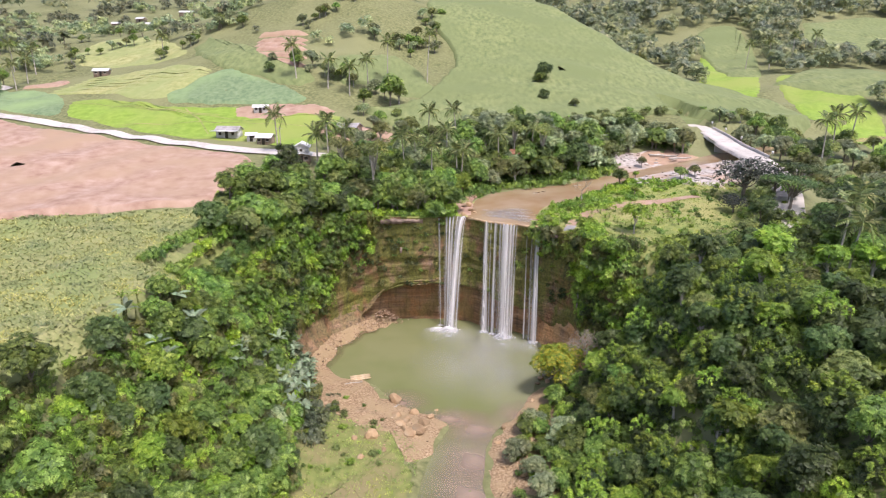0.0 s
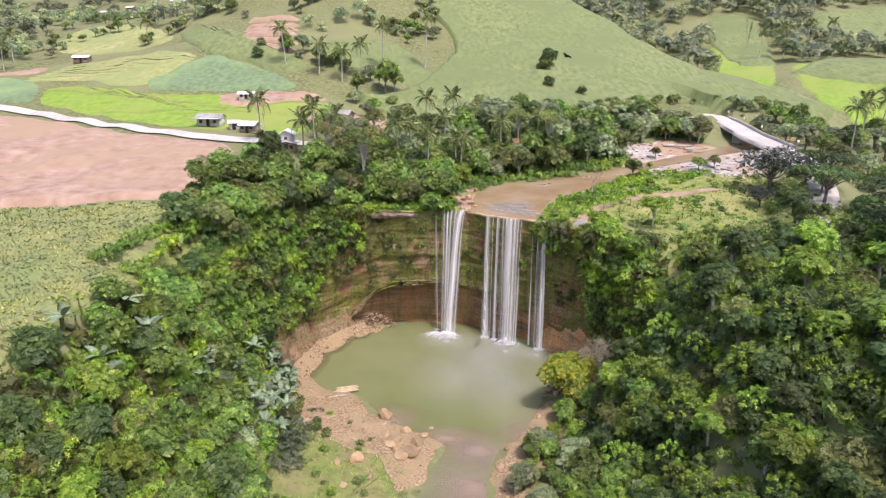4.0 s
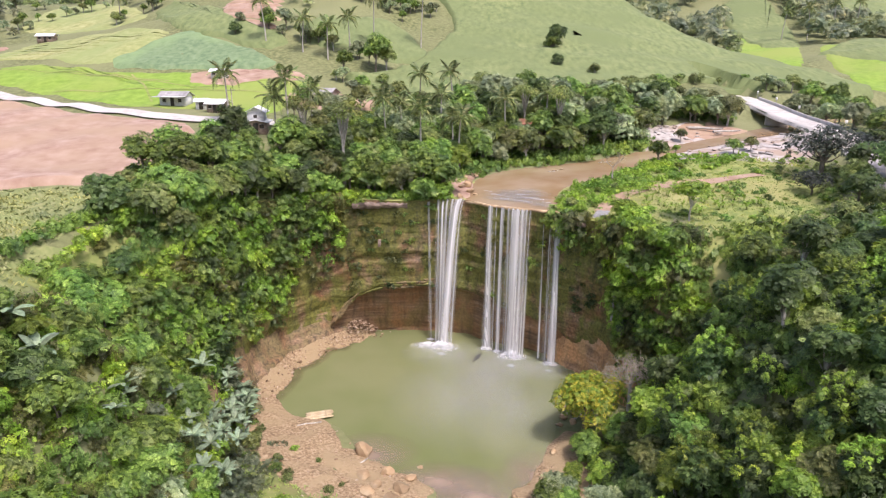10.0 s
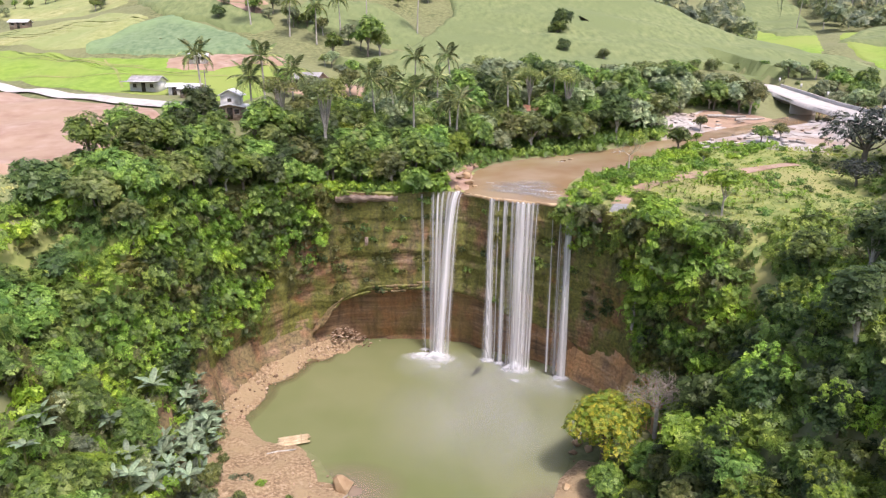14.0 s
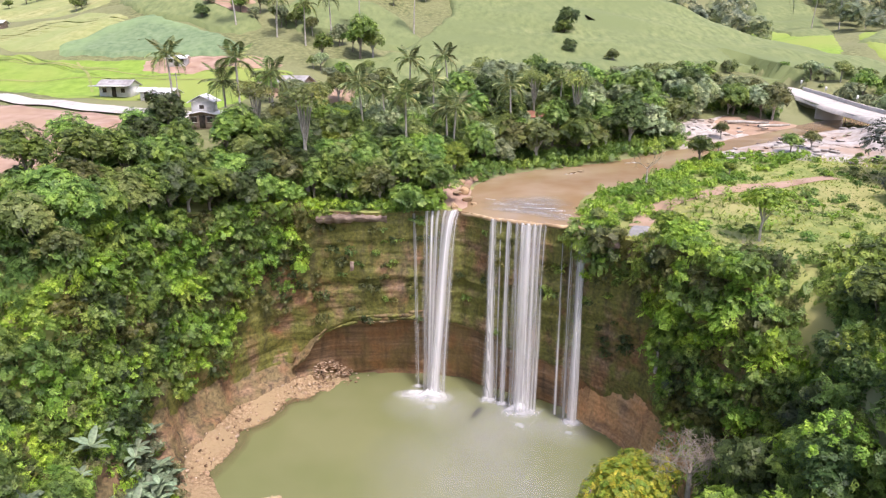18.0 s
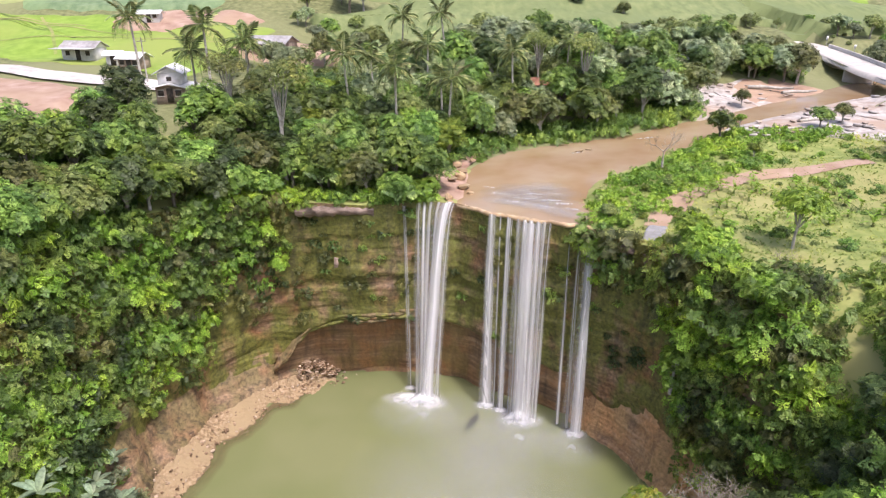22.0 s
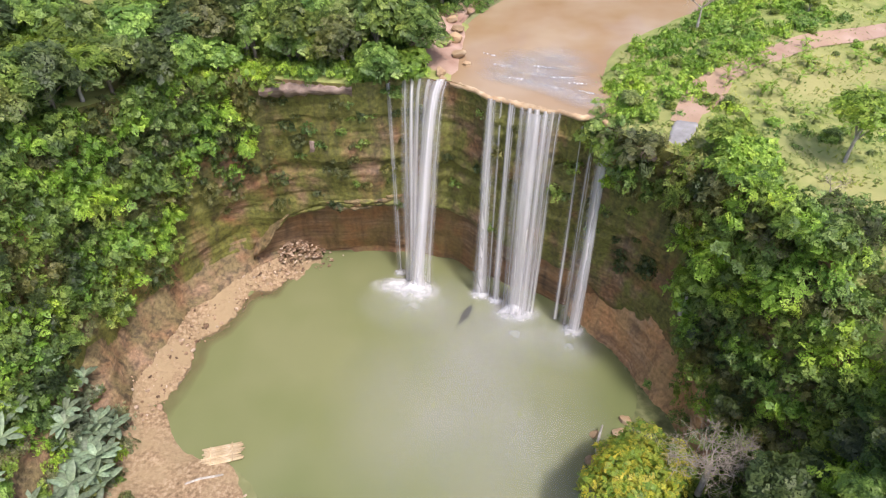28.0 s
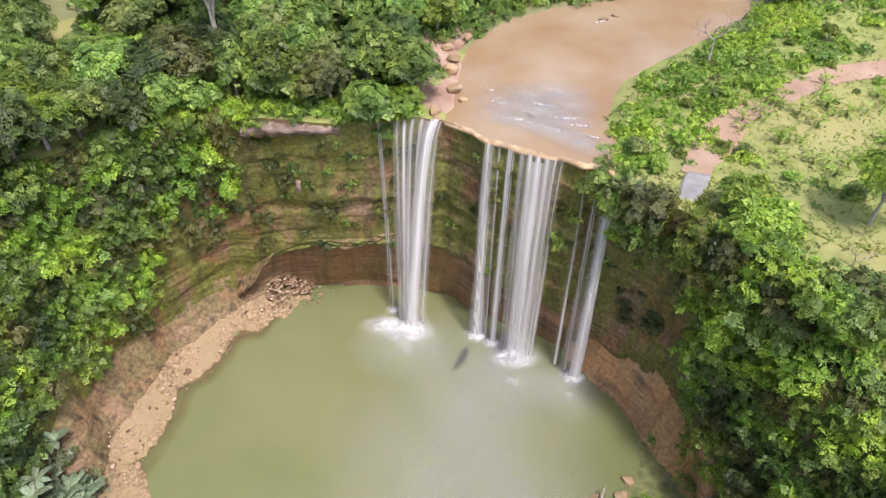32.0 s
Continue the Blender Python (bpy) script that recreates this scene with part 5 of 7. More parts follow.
def scatter(x0, x1, y0, y1, gap, seed, keep):
    """Jittered points at about that gap where keep(x, y) holds."""
    r = np.random.RandomState(seed)
    xs, ys = np.meshgrid(np.arange(x0, x1, gap), np.arange(y0, y1, gap))
    xs, ys = xs + r.uniform(-0.45, 0.45, xs.shape) * gap, ys + r.uniform(-0.45, 0.45, xs.shape) * gap
    ok = keep(xs, ys)
    return list(zip(xs[ok], ys[ok]))


# ---- houses, bridge and posts ----
def house(x, y, turn, w, d, h, roof_h, roof_mat, wall_mat, label, over=0.5, openings=3, ridge="x", z=None):
    """A small house: walls with a door and windows, gabled metal roof with thickness."""
    root = thing("house", label, "house", "valley houses")
    root.matrix_basis = pose(x, y, float(top_z(x, y)) - 0.1 if z is None else z, 0, 0, turn)
    part("wall", mesh_of("wall", *box(-w / 2, w / 2, -d / 2, d / 2, -0.8, h), wall_mat, False), root)
    a, b = (w, d) if ridge == "x" else (d, w)
    A, B = a / 2 + over, b / 2 + over
    prof = [(-B, h - 0.12), (0, h + roof_h), (B, h - 0.12), (B, h - 0.02), (0, h + roof_h + 0.1), (-B, h - 0.02)]
    v = np.array([(s * A, p, q) if ridge == "x" else (p, s * A, q) for s in (-1, 1) for p, q in prof])
    f = [(0, 1, 7, 6), (1, 2, 8, 7), (2, 3, 9, 8), (3, 4, 10, 9), (4, 5, 11, 10), (5, 0, 6, 11), (0, 5, 4, 1), (1, 4, 3, 2), (6, 7, 10, 11), (7, 8, 9, 10)]
    part("roof", mesh_of("roof", v, f, roof_mat, False), root)
    g = [(-a / 2, -b / 2, h), (-a / 2, b / 2, h), (-a / 2, 0, h + roof_h), (a / 2, -b / 2, h), (a / 2, b / 2, h), (a / 2, 0, h + roof_h)]
    if ridge != "x":
        g = [(q, p, s) for p, q, s in g]
    for e in (g[:3], g[3:]):
        part("gable", mesh_of("gable", e, [(0, 1, 2)], wall_mat, False), root)
    part("door", mesh_of("door", *box(-0.45, 0.45, -d / 2 - 0.06, -d / 2 + 0.02, 0, min(2.0, h - 0.1)), DARKWOOD, False), root)
    for k in range(openings - 1):
        cx = (-1) ** k * w * (0.3 + 0.02 * k)
        win = part("window", mesh_of("window", *box(cx - 0.4, cx + 0.4, -d / 2 - 0.05, -d / 2 + 0.02, 0.95, 1.75), DARKWOOD, False), root)
        part("lintel", mesh_of("lintel", *box(cx - 0.5, cx + 0.5, -d / 2 - 0.09, -d / 2 - 0.01, 1.75, 1.85), CONCRETE, False), win)
        part("sill", mesh_of("sill", *box(cx - 0.5, cx + 0.5, -d / 2 - 0.09, -d / 2 - 0.01, 0.85, 0.95), CONCRETE, False), win)
    return root


house(-62.6, 198.5, -8, 6.4, 3.8, 2.2, 1.1, TINGREY, WHITEWALL, "white-walled farmhouse with a grey and white metal roof")
part("porch_roof", mesh_of("porch_roof", *box(-3.9, 3.9, -4.4, -2.2, 2.25, 2.35), TINWHITE, False), scene.objects["house"])
house(-49.8, 190.0, -12, 4.0, 3.2, 2.0, 0.9, TINWHITE, BRICKWALL, "small house with a white metal roof on brown walls")
house(-54.8, 193.6, 8, 2.4, 2.2, 1.8, 0.6, TINWHITE, WHITEWALL, "little white-roofed shed beside a farmhouse", openings=2)
h1 = house(-35.8, 170.6, 4, 4.0, 4.2, 2.2, 0.4, TINWHITE, BRICKWALL, "two-storey cottage with white gables and brown lower walls", over=0.7, ridge="y")
part("upper_wall", mesh_of("upper_wall", *box(-1.6, 1.6, -1.7, 1.7, 2.3, 4.1), WHITEWALL, False), h1, "white upper storey")
part("upper_window", mesh_of("upper_window", *box(-0.35, 0.35, -1.75, -1.68, 3.0, 3.6), DARKWOOD, False), h1)
v = np.array([(p, s * 2.3, q) for s in (-1, 1) for p, q in ((-2.2, 3.95), (0, 5.1), (2.2, 3.95), (2.2, 4.05), (0, 5.2), (-2.2, 4.05))])
part("upper_roof", mesh_of("upper_roof", v, [(0, 1, 7, 6), (1, 2, 8, 7), (2, 3, 9, 8), (3, 4, 10, 9), (4, 5, 11, 10), (5, 0, 6, 11), (0, 5, 4, 1), (1, 4, 3, 2), (6, 7, 10, 11), (7, 8, 9, 10)], TINWHITE, False), h1, "white metal upper roof")
for e in (-1.7, 1.7):
    part("upper_gable", mesh_of("upper_gable", [(-1.6, e, 4.1), (1.6, e, 4.1), (0, e, 4.95)], [(0, 1, 2)], WHITEWALL, False), h1)
house(-58.8, 221.0, 5, 4.2, 2.8, 1.8, 0.6, TINWHITE, WHITEWALL, "white hut with a pale roof on bare soil")
house(-137.5, 280.0, 6, 5.5, 3.4, 2.0, 0.8, TINWHITE, BRICKWALL, "long hut with a white metal roof by terraces")
house(-29.5, 203.0, -14, 9.0, 5.5, 2.2, 1.2, TINGREY, BRICKWALL, "low shed with a weathered grey roof")
house(-13.5, 163.0, -20, 3.4, 3.0, 2.6, 0.7, TINWHITE, BRICKWALL, "shed with patched white roof among trees", openings=2)
house(-21.0, 166.0, 10, 4.0, 3.2, 2.2, 0.8, TINWHITE, BRICKWALL, "tin-roofed shed among trees", openings=2)
house(20.5, 190.0, 16, 5.0, 3.6, 2.6, 0.9, RUSTROOF, BRICKWALL, "red-brown house with a rusty roof among palms")
house(13.2, 184.0, -10, 4.4, 3.4, 2.4, 0.8, TINWHITE, BRICKWALL, "small house with a pale roof among palms", openings=2)
house(49.5, 208.0, 20, 6.0, 4.5, 2.6, 1.0, TINWHITE, WHITEWALL, "house with a bright metal roof behind trees", z=float(top_z(49.5, 208.0)) - 1.2)
house(58.5, 211.0, -15, 2.6, 2.2, 2.2, 0.8, TINWHITE, WHITEWALL, "small white house behind trees", openings=2)
for x, y, a, w in ((-215, 470, 10, 8), (-205, 482, -20, 6), (-182, 505, 5, 9), (-150, 500, 15, 10), (-190, 460, 0, 6), (-140, 470, 30, 7), (-42, 330, 10, 7), (-100, 590, 0, 9)):
    house(x, y, a, w, w * 0.6, 2.4, 1.0, TINWHITE, BRICKWALL, "far farmhouse with a pale metal roof", openings=2)

strip("concrete_road", "pale concrete road on a low embankment crossing a river", "road", ROAD, 3.3, CONCRETE, lift=0.0, n=160, skirt=0.8)
P = along(ROAD, 160)
bridge = thing("bridge", "concrete road bridge with low parapets", "bridge")
tx, ty = np.gradient(P[:, 0]), np.gradient(P[:, 1])
ln = np.hypot(tx, ty)
for side in (-1, 1):
    i0, i1 = 72, 128
    q = P[i0:i1]
    ox, oy = (ty / ln)[i0:i1] * side, -(tx / ln)[i0:i1] * side
    cols = [np.stack([q[:, 0] + ox * o, q[:, 1] + oy * o, q[:, 2] + h], -1) for o, h in ((2.95, -0.5), (2.95, 0.75), (3.2, 0.8), (3.3, -0.5))]
    if side > 0:
        part("parapet", mesh_of("parapet", np.stack(cols, 1).reshape(-1, 3), grid_faces(len(q), 4), CONCRETE, False), bridge, "low concrete parapet")
    cols = [np.stack([q[:, 0] + ox * o, q[:, 1] + oy * o, q[:, 2] + h], -1) for o, h in ((3.3, -0.02), (3.32, -0.45), (2.4, -0.45))]
    part("beam", mesh_of("beam", np.stack(cols, 1).reshape(-1, 3), grid_faces(len(q), 3), CONCRETE, False), bridge)
for k in (100, 112):
    a = math.degrees(math.atan2(ty[k], tx[k]))
    m = part("pier", mesh_of("pier", *box(-0.4, 0.4, -2.9, 2.9, -7, -0.45), CONCRETE, False), bridge)
    m.matrix_basis = pose(P[k, 0], P[k, 1], P[k, 2], 0, 0, a)
post = None
for k, side in ((50, 1), (72, 1), (96, 1), (114, 1), (130, 1), (144, -1), (154, 1)):
    x, y = P[k, 0] + ty[k] / ln[k] * 3.7 * side, P[k, 1] - tx[k] / ln[k] * 3.7 * side
    if post is None:
        post = thing("road_sign", "small white sign board on a thin post beside a road", "road sign", "road signs")
        part("post", mesh_of("post", *tube([(0, 0, -2), (0, 0, 1.9)], [0.05, 0.05], 6), TINGREY), post)
        part("board", mesh_of("board", *box(-0.32, 0.32, -0.03, 0.03, 1.4, 2.15), TINWHITE, False), post, "white board")
        post.matrix_basis = pose(x, y, P[k, 2], 0, 0, 20)
    else:
        copy_thing(post, pose(x, y, P[k, 2], 0, 0, random.uniform(0, 40)))
utility = thing("utility_pole", "slim grey utility pole beside a valley road", "utility pole")
part("pole", mesh_of("pole", *tube([(0, 0, -0.5), (0, 0, 7.0)], [0.12, 0.09], 8), PALEBARK), utility)
part("crossarm", mesh_of("crossarm", *box(-0.7, 0.7, -0.06, 0.06, 6.4, 6.52), PALEBARK, False), utility)
utility.matrix_basis = pose(-43.0, 178.5, float(top_z(-43.0, 178.5)), 0, 0, 20)



# ---- palms, bananas and marked trees ----
def ribbon(points, widths, fold=0.0):
    """A leaf blade along points in the xz plane, folded down its middle rib."""
    rows = []
    for (x, z), w in zip(points, widths):
        rows.append([(x, -w, z - fold * w), (x, 0, z), (x, w, z - fold * w)])
    return np.array(rows, dtype=np.float32).reshape(-1, 3), grid_faces(len(points), 3)


def frond_mesh(name, length, droop, material, seed):
    """A feather frond: a rib with pairs of hanging leaflets."""
    r = np.random.RandomState(seed)
    n_ = 17
    t = np.linspace(0, 1, n_)
    cx, cz = length * t * (1 - 0.18 * t * droop), length * (0.34 * t - (0.30 + 0.55 * droop) * t * t)
    blocks = []
    for k in range(2, n_):
        f = t[k]
        ll = length * 0.27 * math.sin(math.pi * min(0.97, 0.18 + 0.8 * f)) + 0.12
        for s in (-1, 1):
            c = np.array([cx[k], 0, cz[k]])
            tip = c + np.array([ll * 0.55, s * ll * 0.85, -ll * (0.35 + 0.25 * r.rand())])
            w = np.array([length * 0.028, 0, length * 0.008])
            mid = (c + tip) / 2 + np.array([0, 0, ll * 0.08])
            blocks.append((np.array([c, mid - w, tip, mid + w]), np.array([[0, 1, 2, 3]])))
    blocks.append((np.array([(x, o, z) for x, z in zip(cx, cz) for o in (-0.05, 0.05)]), grid_faces(n_, 2)))
    return mesh_of(name, *join_arrays(blocks), material, False)


FRONDS = [frond_mesh("frond", 3.9, d, LEAF_PALM, 5 + i) for i, d in enumerate((0.25, 0.7, 1.15))]


def palm(x, y, z, height, seed, size=1.0):
    r = np.random.RandomState(seed)
    root = thing("coconut_palm", "coconut palm with a slim grey trunk and feathery crown", "palm tree", "coconut palms")
    root.matrix_basis = pose(x, y, z, 0, 0, r.uniform(0, 360))
    lx = r.uniform(0.2, 1.2)
    part("trunk", mesh_of("trunk", *tube([(0, 0, -1), (lx * 0.2, 0, height * 0.35), (lx * 0.6, 0, height * 0.7), (lx, 0, height)], [0.26, 0.19, 0.16, 0.15], 8), PALEBARK), root)
    part("nuts", mesh_of("nuts", *join_arrays([(np.array(STONE_V) * 0.5 + np.array([lx + 0.3 * math.cos(k), 0.3 * math.sin(k), height - 0.25]), STONE_F) for k in (0, 2, 4)]), LEAF_OLIVE), root)
    for k in range(17):
        f = part("frond", FRONDS[0 if k < 5 else 1 if k < 11 else 2], root)
        f.matrix_basis = pose(lx, 0, height, 0, (-48 if k < 5 else -14 if k < 11 else 12) + r.uniform(-8, 8), k * 137.5 + r.uniform(-12, 12)) @ Matrix.Scale(1.05 * size * r.uniform(0.85, 1.1), 4)
    return root


STONE_V = [tuple(v.co) for v in STONES[0].vertices]
STONE_F = np.array([p.vertices[:] for p in STONES[0].polygons])
for k, (x, y, top) in enumerate(((-43.6, 177.8, 47.0), (-28.0, 164.3, 46.4), (-9.5, 168.0, 42.6), (-2.8, 166.1, 41.0), (4.1, 205.2, 46.0), (4.5, 168.5, 38.8), (8.2, 170.0, 38.2), (19.5, 176.0, 41.5), (-25.0, 172.0, 44.0), (-31.5, 168.0, 43.0),
                                 (-4.5, 208.0, 45.5), (-7.0, 178.0, 41.0), (1.0, 188.0, 42.0), (25.0, 190.0, 42.0), (69.0, 112.0, 38.0), (75.0, 118.0, 38.5), (66.0, 104.0, 37.0), (72.0, 98.0, 38.0), (110.0, 190.0, 46.0), (118.0, 196.0, 46.0), (104.0, 184.0, 45.0),
                                 (-32.0, 236.0, 58.0), (-26.0, 240.0, 60.0), (-20.0, 250.0, 66.0), (-40.0, 240.0, 60.0), (-6.0, 262.0, 69.0), (-52.0, 246.0, 65.0), (-162.0, 262.0, 58.0), (-165.0, 275.0, 60.0), (-185.0, 300.0, 66.0), (-170.0, 290.0, 64.0), (-120.0, 300.0, 69.0), (150.0, 345.0, 66.0), (165.0, 352.0, 68.0), (178.0, 356.0, 70.0), (192.0, 362.0, 71.0))):
    g = float(top_z(x, y))
    if 150 < y < 215 and x > 3 and river_at(x, y)[0] < 4:
        x, y = x - 4.5, y + 4.0
        g = float(top_z(x, y))
    palm(x, y, g, max(4.5, top - g), 300 + k)

t_ = np.linspace(0, 1, 7)
blade = mesh_of("leaf", *ribbon([(2.3 * q * (1 - 0.15 * q), 1.3 * q - 1.35 * q * q) for q in t_], [0.07, 0.26, 0.34, 0.36, 0.33, 0.22, 0.03], 0.35), LEAF_GREY)
blade_green = mesh_of("leaf", *ribbon([(1.3 * q, 1.2 * q - 1.2 * q * q) for q in t_], [0.04, 0.12, 0.16, 0.17, 0.15, 0.1, 0.02], 0.3), LEAF_BRIGHT)
stem = mesh_of("stem", *tube([(0, 0, -0.6), (0.05, 0, 0.8), (0, 0, 1.9)], [0.17, 0.14, 0.08], 7), LEAF_OLIVE)


def banana(x, y, z, size, mesh, n_, label, group, seed, tall=1.0):
    r = np.random.RandomState(seed)
    root = thing("banana_plant", label, "banana plant", group)
    root.matrix_basis = pose(x, y, z, r.uniform(-6, 6), r.uniform(-6, 6), r.uniform(0, 360)) @ Matrix.Scale(size, 4)
    part("stem", stem, root).matrix_basis = Matrix.Diagonal((1, 1, tall, 1))
    for k in range(n_):
        part("leaf", mesh, root).matrix_basis = pose(0, 0, 1.8 * tall, 0, r.uniform(-50, 10), k * 360 / n_ + r.uniform(-20, 20)) @ Matrix.Scale(r.uniform(0.8, 1.15), 4)


r = np.random.RandomState(15)
for k in range(46):
    f = k / 45
    x, y = -22.5 - 9 * r.rand() * (1.2 - f * 0.5) - 3 * f, 96 + 27 * f + r.randn()
    banana(x, y, float(lie(x, y)) + r.uniform(1.0, 3.0), r.uniform(0.6, 0.95), blade, 9, "banana plant with broad silvery-green leaves on a slope", "banana grove", 500 + k)
for k in range(70):
    x, y = r.uniform(32, 54), r.uniform(137, 154)
    banana(x, y, float(top_z(x, y)), r.uniform(0.7, 1.2), blade_green, 7, "young banana plant in a meadow", "young bananas in the meadow", 600 + k, 0.3)
for k in range(18):
    x, y = -27 - 7.5 * r.rand(), 111 + 13 * k / 17
    banana(x, y, max(float(lie(x, y)), 0.5) + r.uniform(0.8, 1.8), r.uniform(0.8, 1.15), blade, 9, "banana plant with broad silvery leaves behind a beach", "banana grove", 800 + k)
for k in range(12):
    x, y = r.uniform(-44, -36), r.uniform(80, 96)
    banana(x, y, float(lie(x, y)) + 1.0, r.uniform(1.0, 1.4), blade_green if k % 2 else blade, 7, "banana plant on a jungle slope", "bananas on the slope", 700 + k)


def branching(r, base, way, length, radius, depth, out):
    """Limbs that fork into thinner ones."""
    tip = base + way * length
    out.append(tube([base, (base + tip) / 2 + Vector(r.randn(3)) * length * 0.06, tip], [radius, radius * 0.8, radius * 0.6], 5 if depth > 1 else 3))
    if depth:
        for _ in range(3):
            d = (way + Vector(r.randn(3)) * 0.62 + Vector((0, 0, 0.15))).normalized()
            branching(r, tip, d, length * r.uniform(0.6, 0.85), radius * 0.55, depth - 1, out)


def bare_tree(x, y, z, size, seed, label, dense=False):
    r = np.random.RandomState(seed)
    root = thing("bare_tree", label, "tree", "leafless trees")
    root.matrix_basis = pose(x, y, z, 0, 0, r.uniform(0, 360)) @ Matrix.Scale(size, 4)
    out = []
    if dense:
        for k in range(9):
            branching(r, Vector((0, 0, 1.2)), Vector((math.cos(k * 0.7), math.sin(k * 0.7), 0.5 + 0.14 * k)).normalized(), 1.05, 0.05, 4, out)
            out += [tube([b[0].mean(0), b[0].mean(0) + 0.42 * r.randn(3)], [0.012, 0.006], 3) for b in out[-60:]]
    else:
        branching(r, Vector((0, 0, 1.2)), Vector((0, 0, 1)), 1.5, 0.14, 5, out)
    part("trunk", mesh_of("trunk", *tube([(0, 0, -1.5), (0, 0, 1.4)], [0.2, 0.15], 7), PALEBARK), root)
    part("crown", mesh_of("crown", *join_arrays(out), TWIG), root, "bare grey-brown twigs")


bare_tree(27.0, 115.2, 7.2, 1.45, 1, "leafless grey-brown tree with dense twigs", True)
bare_tree(33.3, 158.4, 28.2, 1.0, 2, "leafless pale tree at a river's edge")
bare_tree(35.8, 128.5, 25.8, 0.55, 3, "small dry leafless shrub on a cliff rim")
bare_tree(31.5, 131.5, 25.0, 0.5, 6, "small dry leafless shrub on a cliff rim")
bare_tree(-39.5, 158.0, 34.0, 1.2, 4, "half-bare tree in the jungle edge")
bare_tree(-26.5, 104.0, 3.5, 0.8, 5, "dry leafless shrub on a stream bank")

make = make_tree
kinds["gold"] = make("flowering_tree", "broad tree with yellow-green and orange young leaves at a pool's edge", "tree", LEAF_GOLD, BARK, 3.9, 4.0, 3600, 0.44, 61, 1.0, 0.25, "", 12)
kinds["rain"] = make("rain_tree", "wide flat-topped dark tree with spreading limbs", "tree", LEAF_DARK, BARK, 7.0, 8.0, 1700, 0.62, 62, 0.28, 0.4, "spreading trees", 14, 0.85)
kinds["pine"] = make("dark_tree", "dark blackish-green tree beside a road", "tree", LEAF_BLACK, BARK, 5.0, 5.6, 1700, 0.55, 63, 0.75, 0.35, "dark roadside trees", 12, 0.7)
kinds["tall"] = make("tall_tree", "tall tree with a bare pale leaning trunk and thin olive crown", "tree", LEAF_OLIVE, PALEBARK, 4.4, 13.0, 1300, 0.5, 64, 0.7, 0.3, "tall emergent trees", 12, 0.8)
kinds["slim"] = make("broadleaf_tree", "slender young tree with a domed bright green crown in a meadow", "tree", LEAF_BRIGHT, PALEBARK, 3.1, 4.2, 1100, 0.45, 65, 0.6, 0.12, "", 9)
kinds["tuft"] = make("tufted_tree", "dark-leaved tree with upright pale yellow-green leaf tufts", "tree", LEAF_DARK, BARK, 2.7, 4.2, 800, 0.6, 66, 1.1, 0.15, "tufted trees", 9)
rr = np.random.RandomState(8)
tufts = [(2.3 * math.sqrt(u_) * math.cos(2.4 * k), 2.3 * math.sqrt(u_) * math.sin(2.4 * k), 7.0 - 1.7 * u_ + rr.uniform(-0.2, 0.4), rr.uniform(0.32, 0.5), 1.7) for k, u_ in enumerate(np.linspace(0.03, 1, 15))]
part("young_leaves", mesh_of("young_leaves", *leaf_cloud(tufts, 330, 0.46, 9), LEAF_BRIGHT, False), kinds["tuft"], "pale yellow-green leaf tufts")
kinds["bush"] = make("shrub", "low rounded green shrub", "shrub", LEAF_MID, BARK, 1.5, 1.1, 320, 0.42, 67, 0.9, 0.05, "shrubs", 6)
kinds["bush2"] = make("shrub", "low bright yellow-green shrub", "shrub", LEAF_BRIGHT, BARK, 1.4, 1.0, 320, 0.38, 68, 0.85, 0.05, "shrubs", 6)
kinds["bush3"] = make("shrub", "low dusty olive shrub", "shrub", LEAF_OLIVE, BARK, 1.5, 1.2, 340, 0.36, 69, 1.0, 0.05, "shrubs", 6)

plant("gold", 21.4, 115.6, 0.9, 1.45)
plant("rain", 82.0, 134.0, None, 1.0)
plant("rain", 92.0, 140.0, None, 1.0)
plant("rain", 86.0, 124.0, None, 1.1)
plant("rain", 74.0, 118.0, None, 0.9)
plant("rain", 80.0, 150.0, None, 0.8)
plant("rain", 74.0, 140.0, None, 0.8)
for x, y, k in ((71.5, 147.0, "dark2"), (69.0, 142.5, "olive"), (66.0, 136.0, "dark"), (76.5, 146.0, "mid")):
    plant(k, x, y, None, 0.9)
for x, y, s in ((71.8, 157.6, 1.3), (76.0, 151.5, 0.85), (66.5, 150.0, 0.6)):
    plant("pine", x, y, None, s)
plant("tall", -16.0, 152.5, 29.6, 0.95, 140)
plant("tall", -24.5, 160.5, None, 0.75)
plant("tall", 27.0, 186.0, None, 0.85)
plant("tall", 20.0, 190.0, None, 0.75)
plant("slim", 39.3, 133.3, None, 1.25)
plant("mid", 45.6, 171.4, None, 0.8)
plant("mid", 62.4, 175.0, None, 0.6)
plant("olive", 67.0, 177.0, None, 0.55)
for x, y in ((45.0, 202.5), (47.6, 203.4), (51.0, 203.6), (54.0, 205.0), (57.0, 207.0)):
    plant("grey", x, y, None, 0.62)
plant("bright", 52.0, 179.5, None, 0.4)
plant("olive", 57.0, 192.0, None, 0.55)
plant("bright", 47.0, 162.0, None, 0.4)
for x, y, s in ((30.4, 135.6, 1.0), (31.6, 133.2, 0.95), (29.6, 132.4, 0.7)):
    plant("bright", x, y, 24.4, s)
plant("olive", 23.0, 143.4, 26.0, 0.40)
plant("bright", 24.4, 141.2, 26.2, 0.36)
for x, y in ((-38, 136), (-41, 140), (-35, 139), (-43, 133)):
    plant("mid2", x, y, None, 1.15)
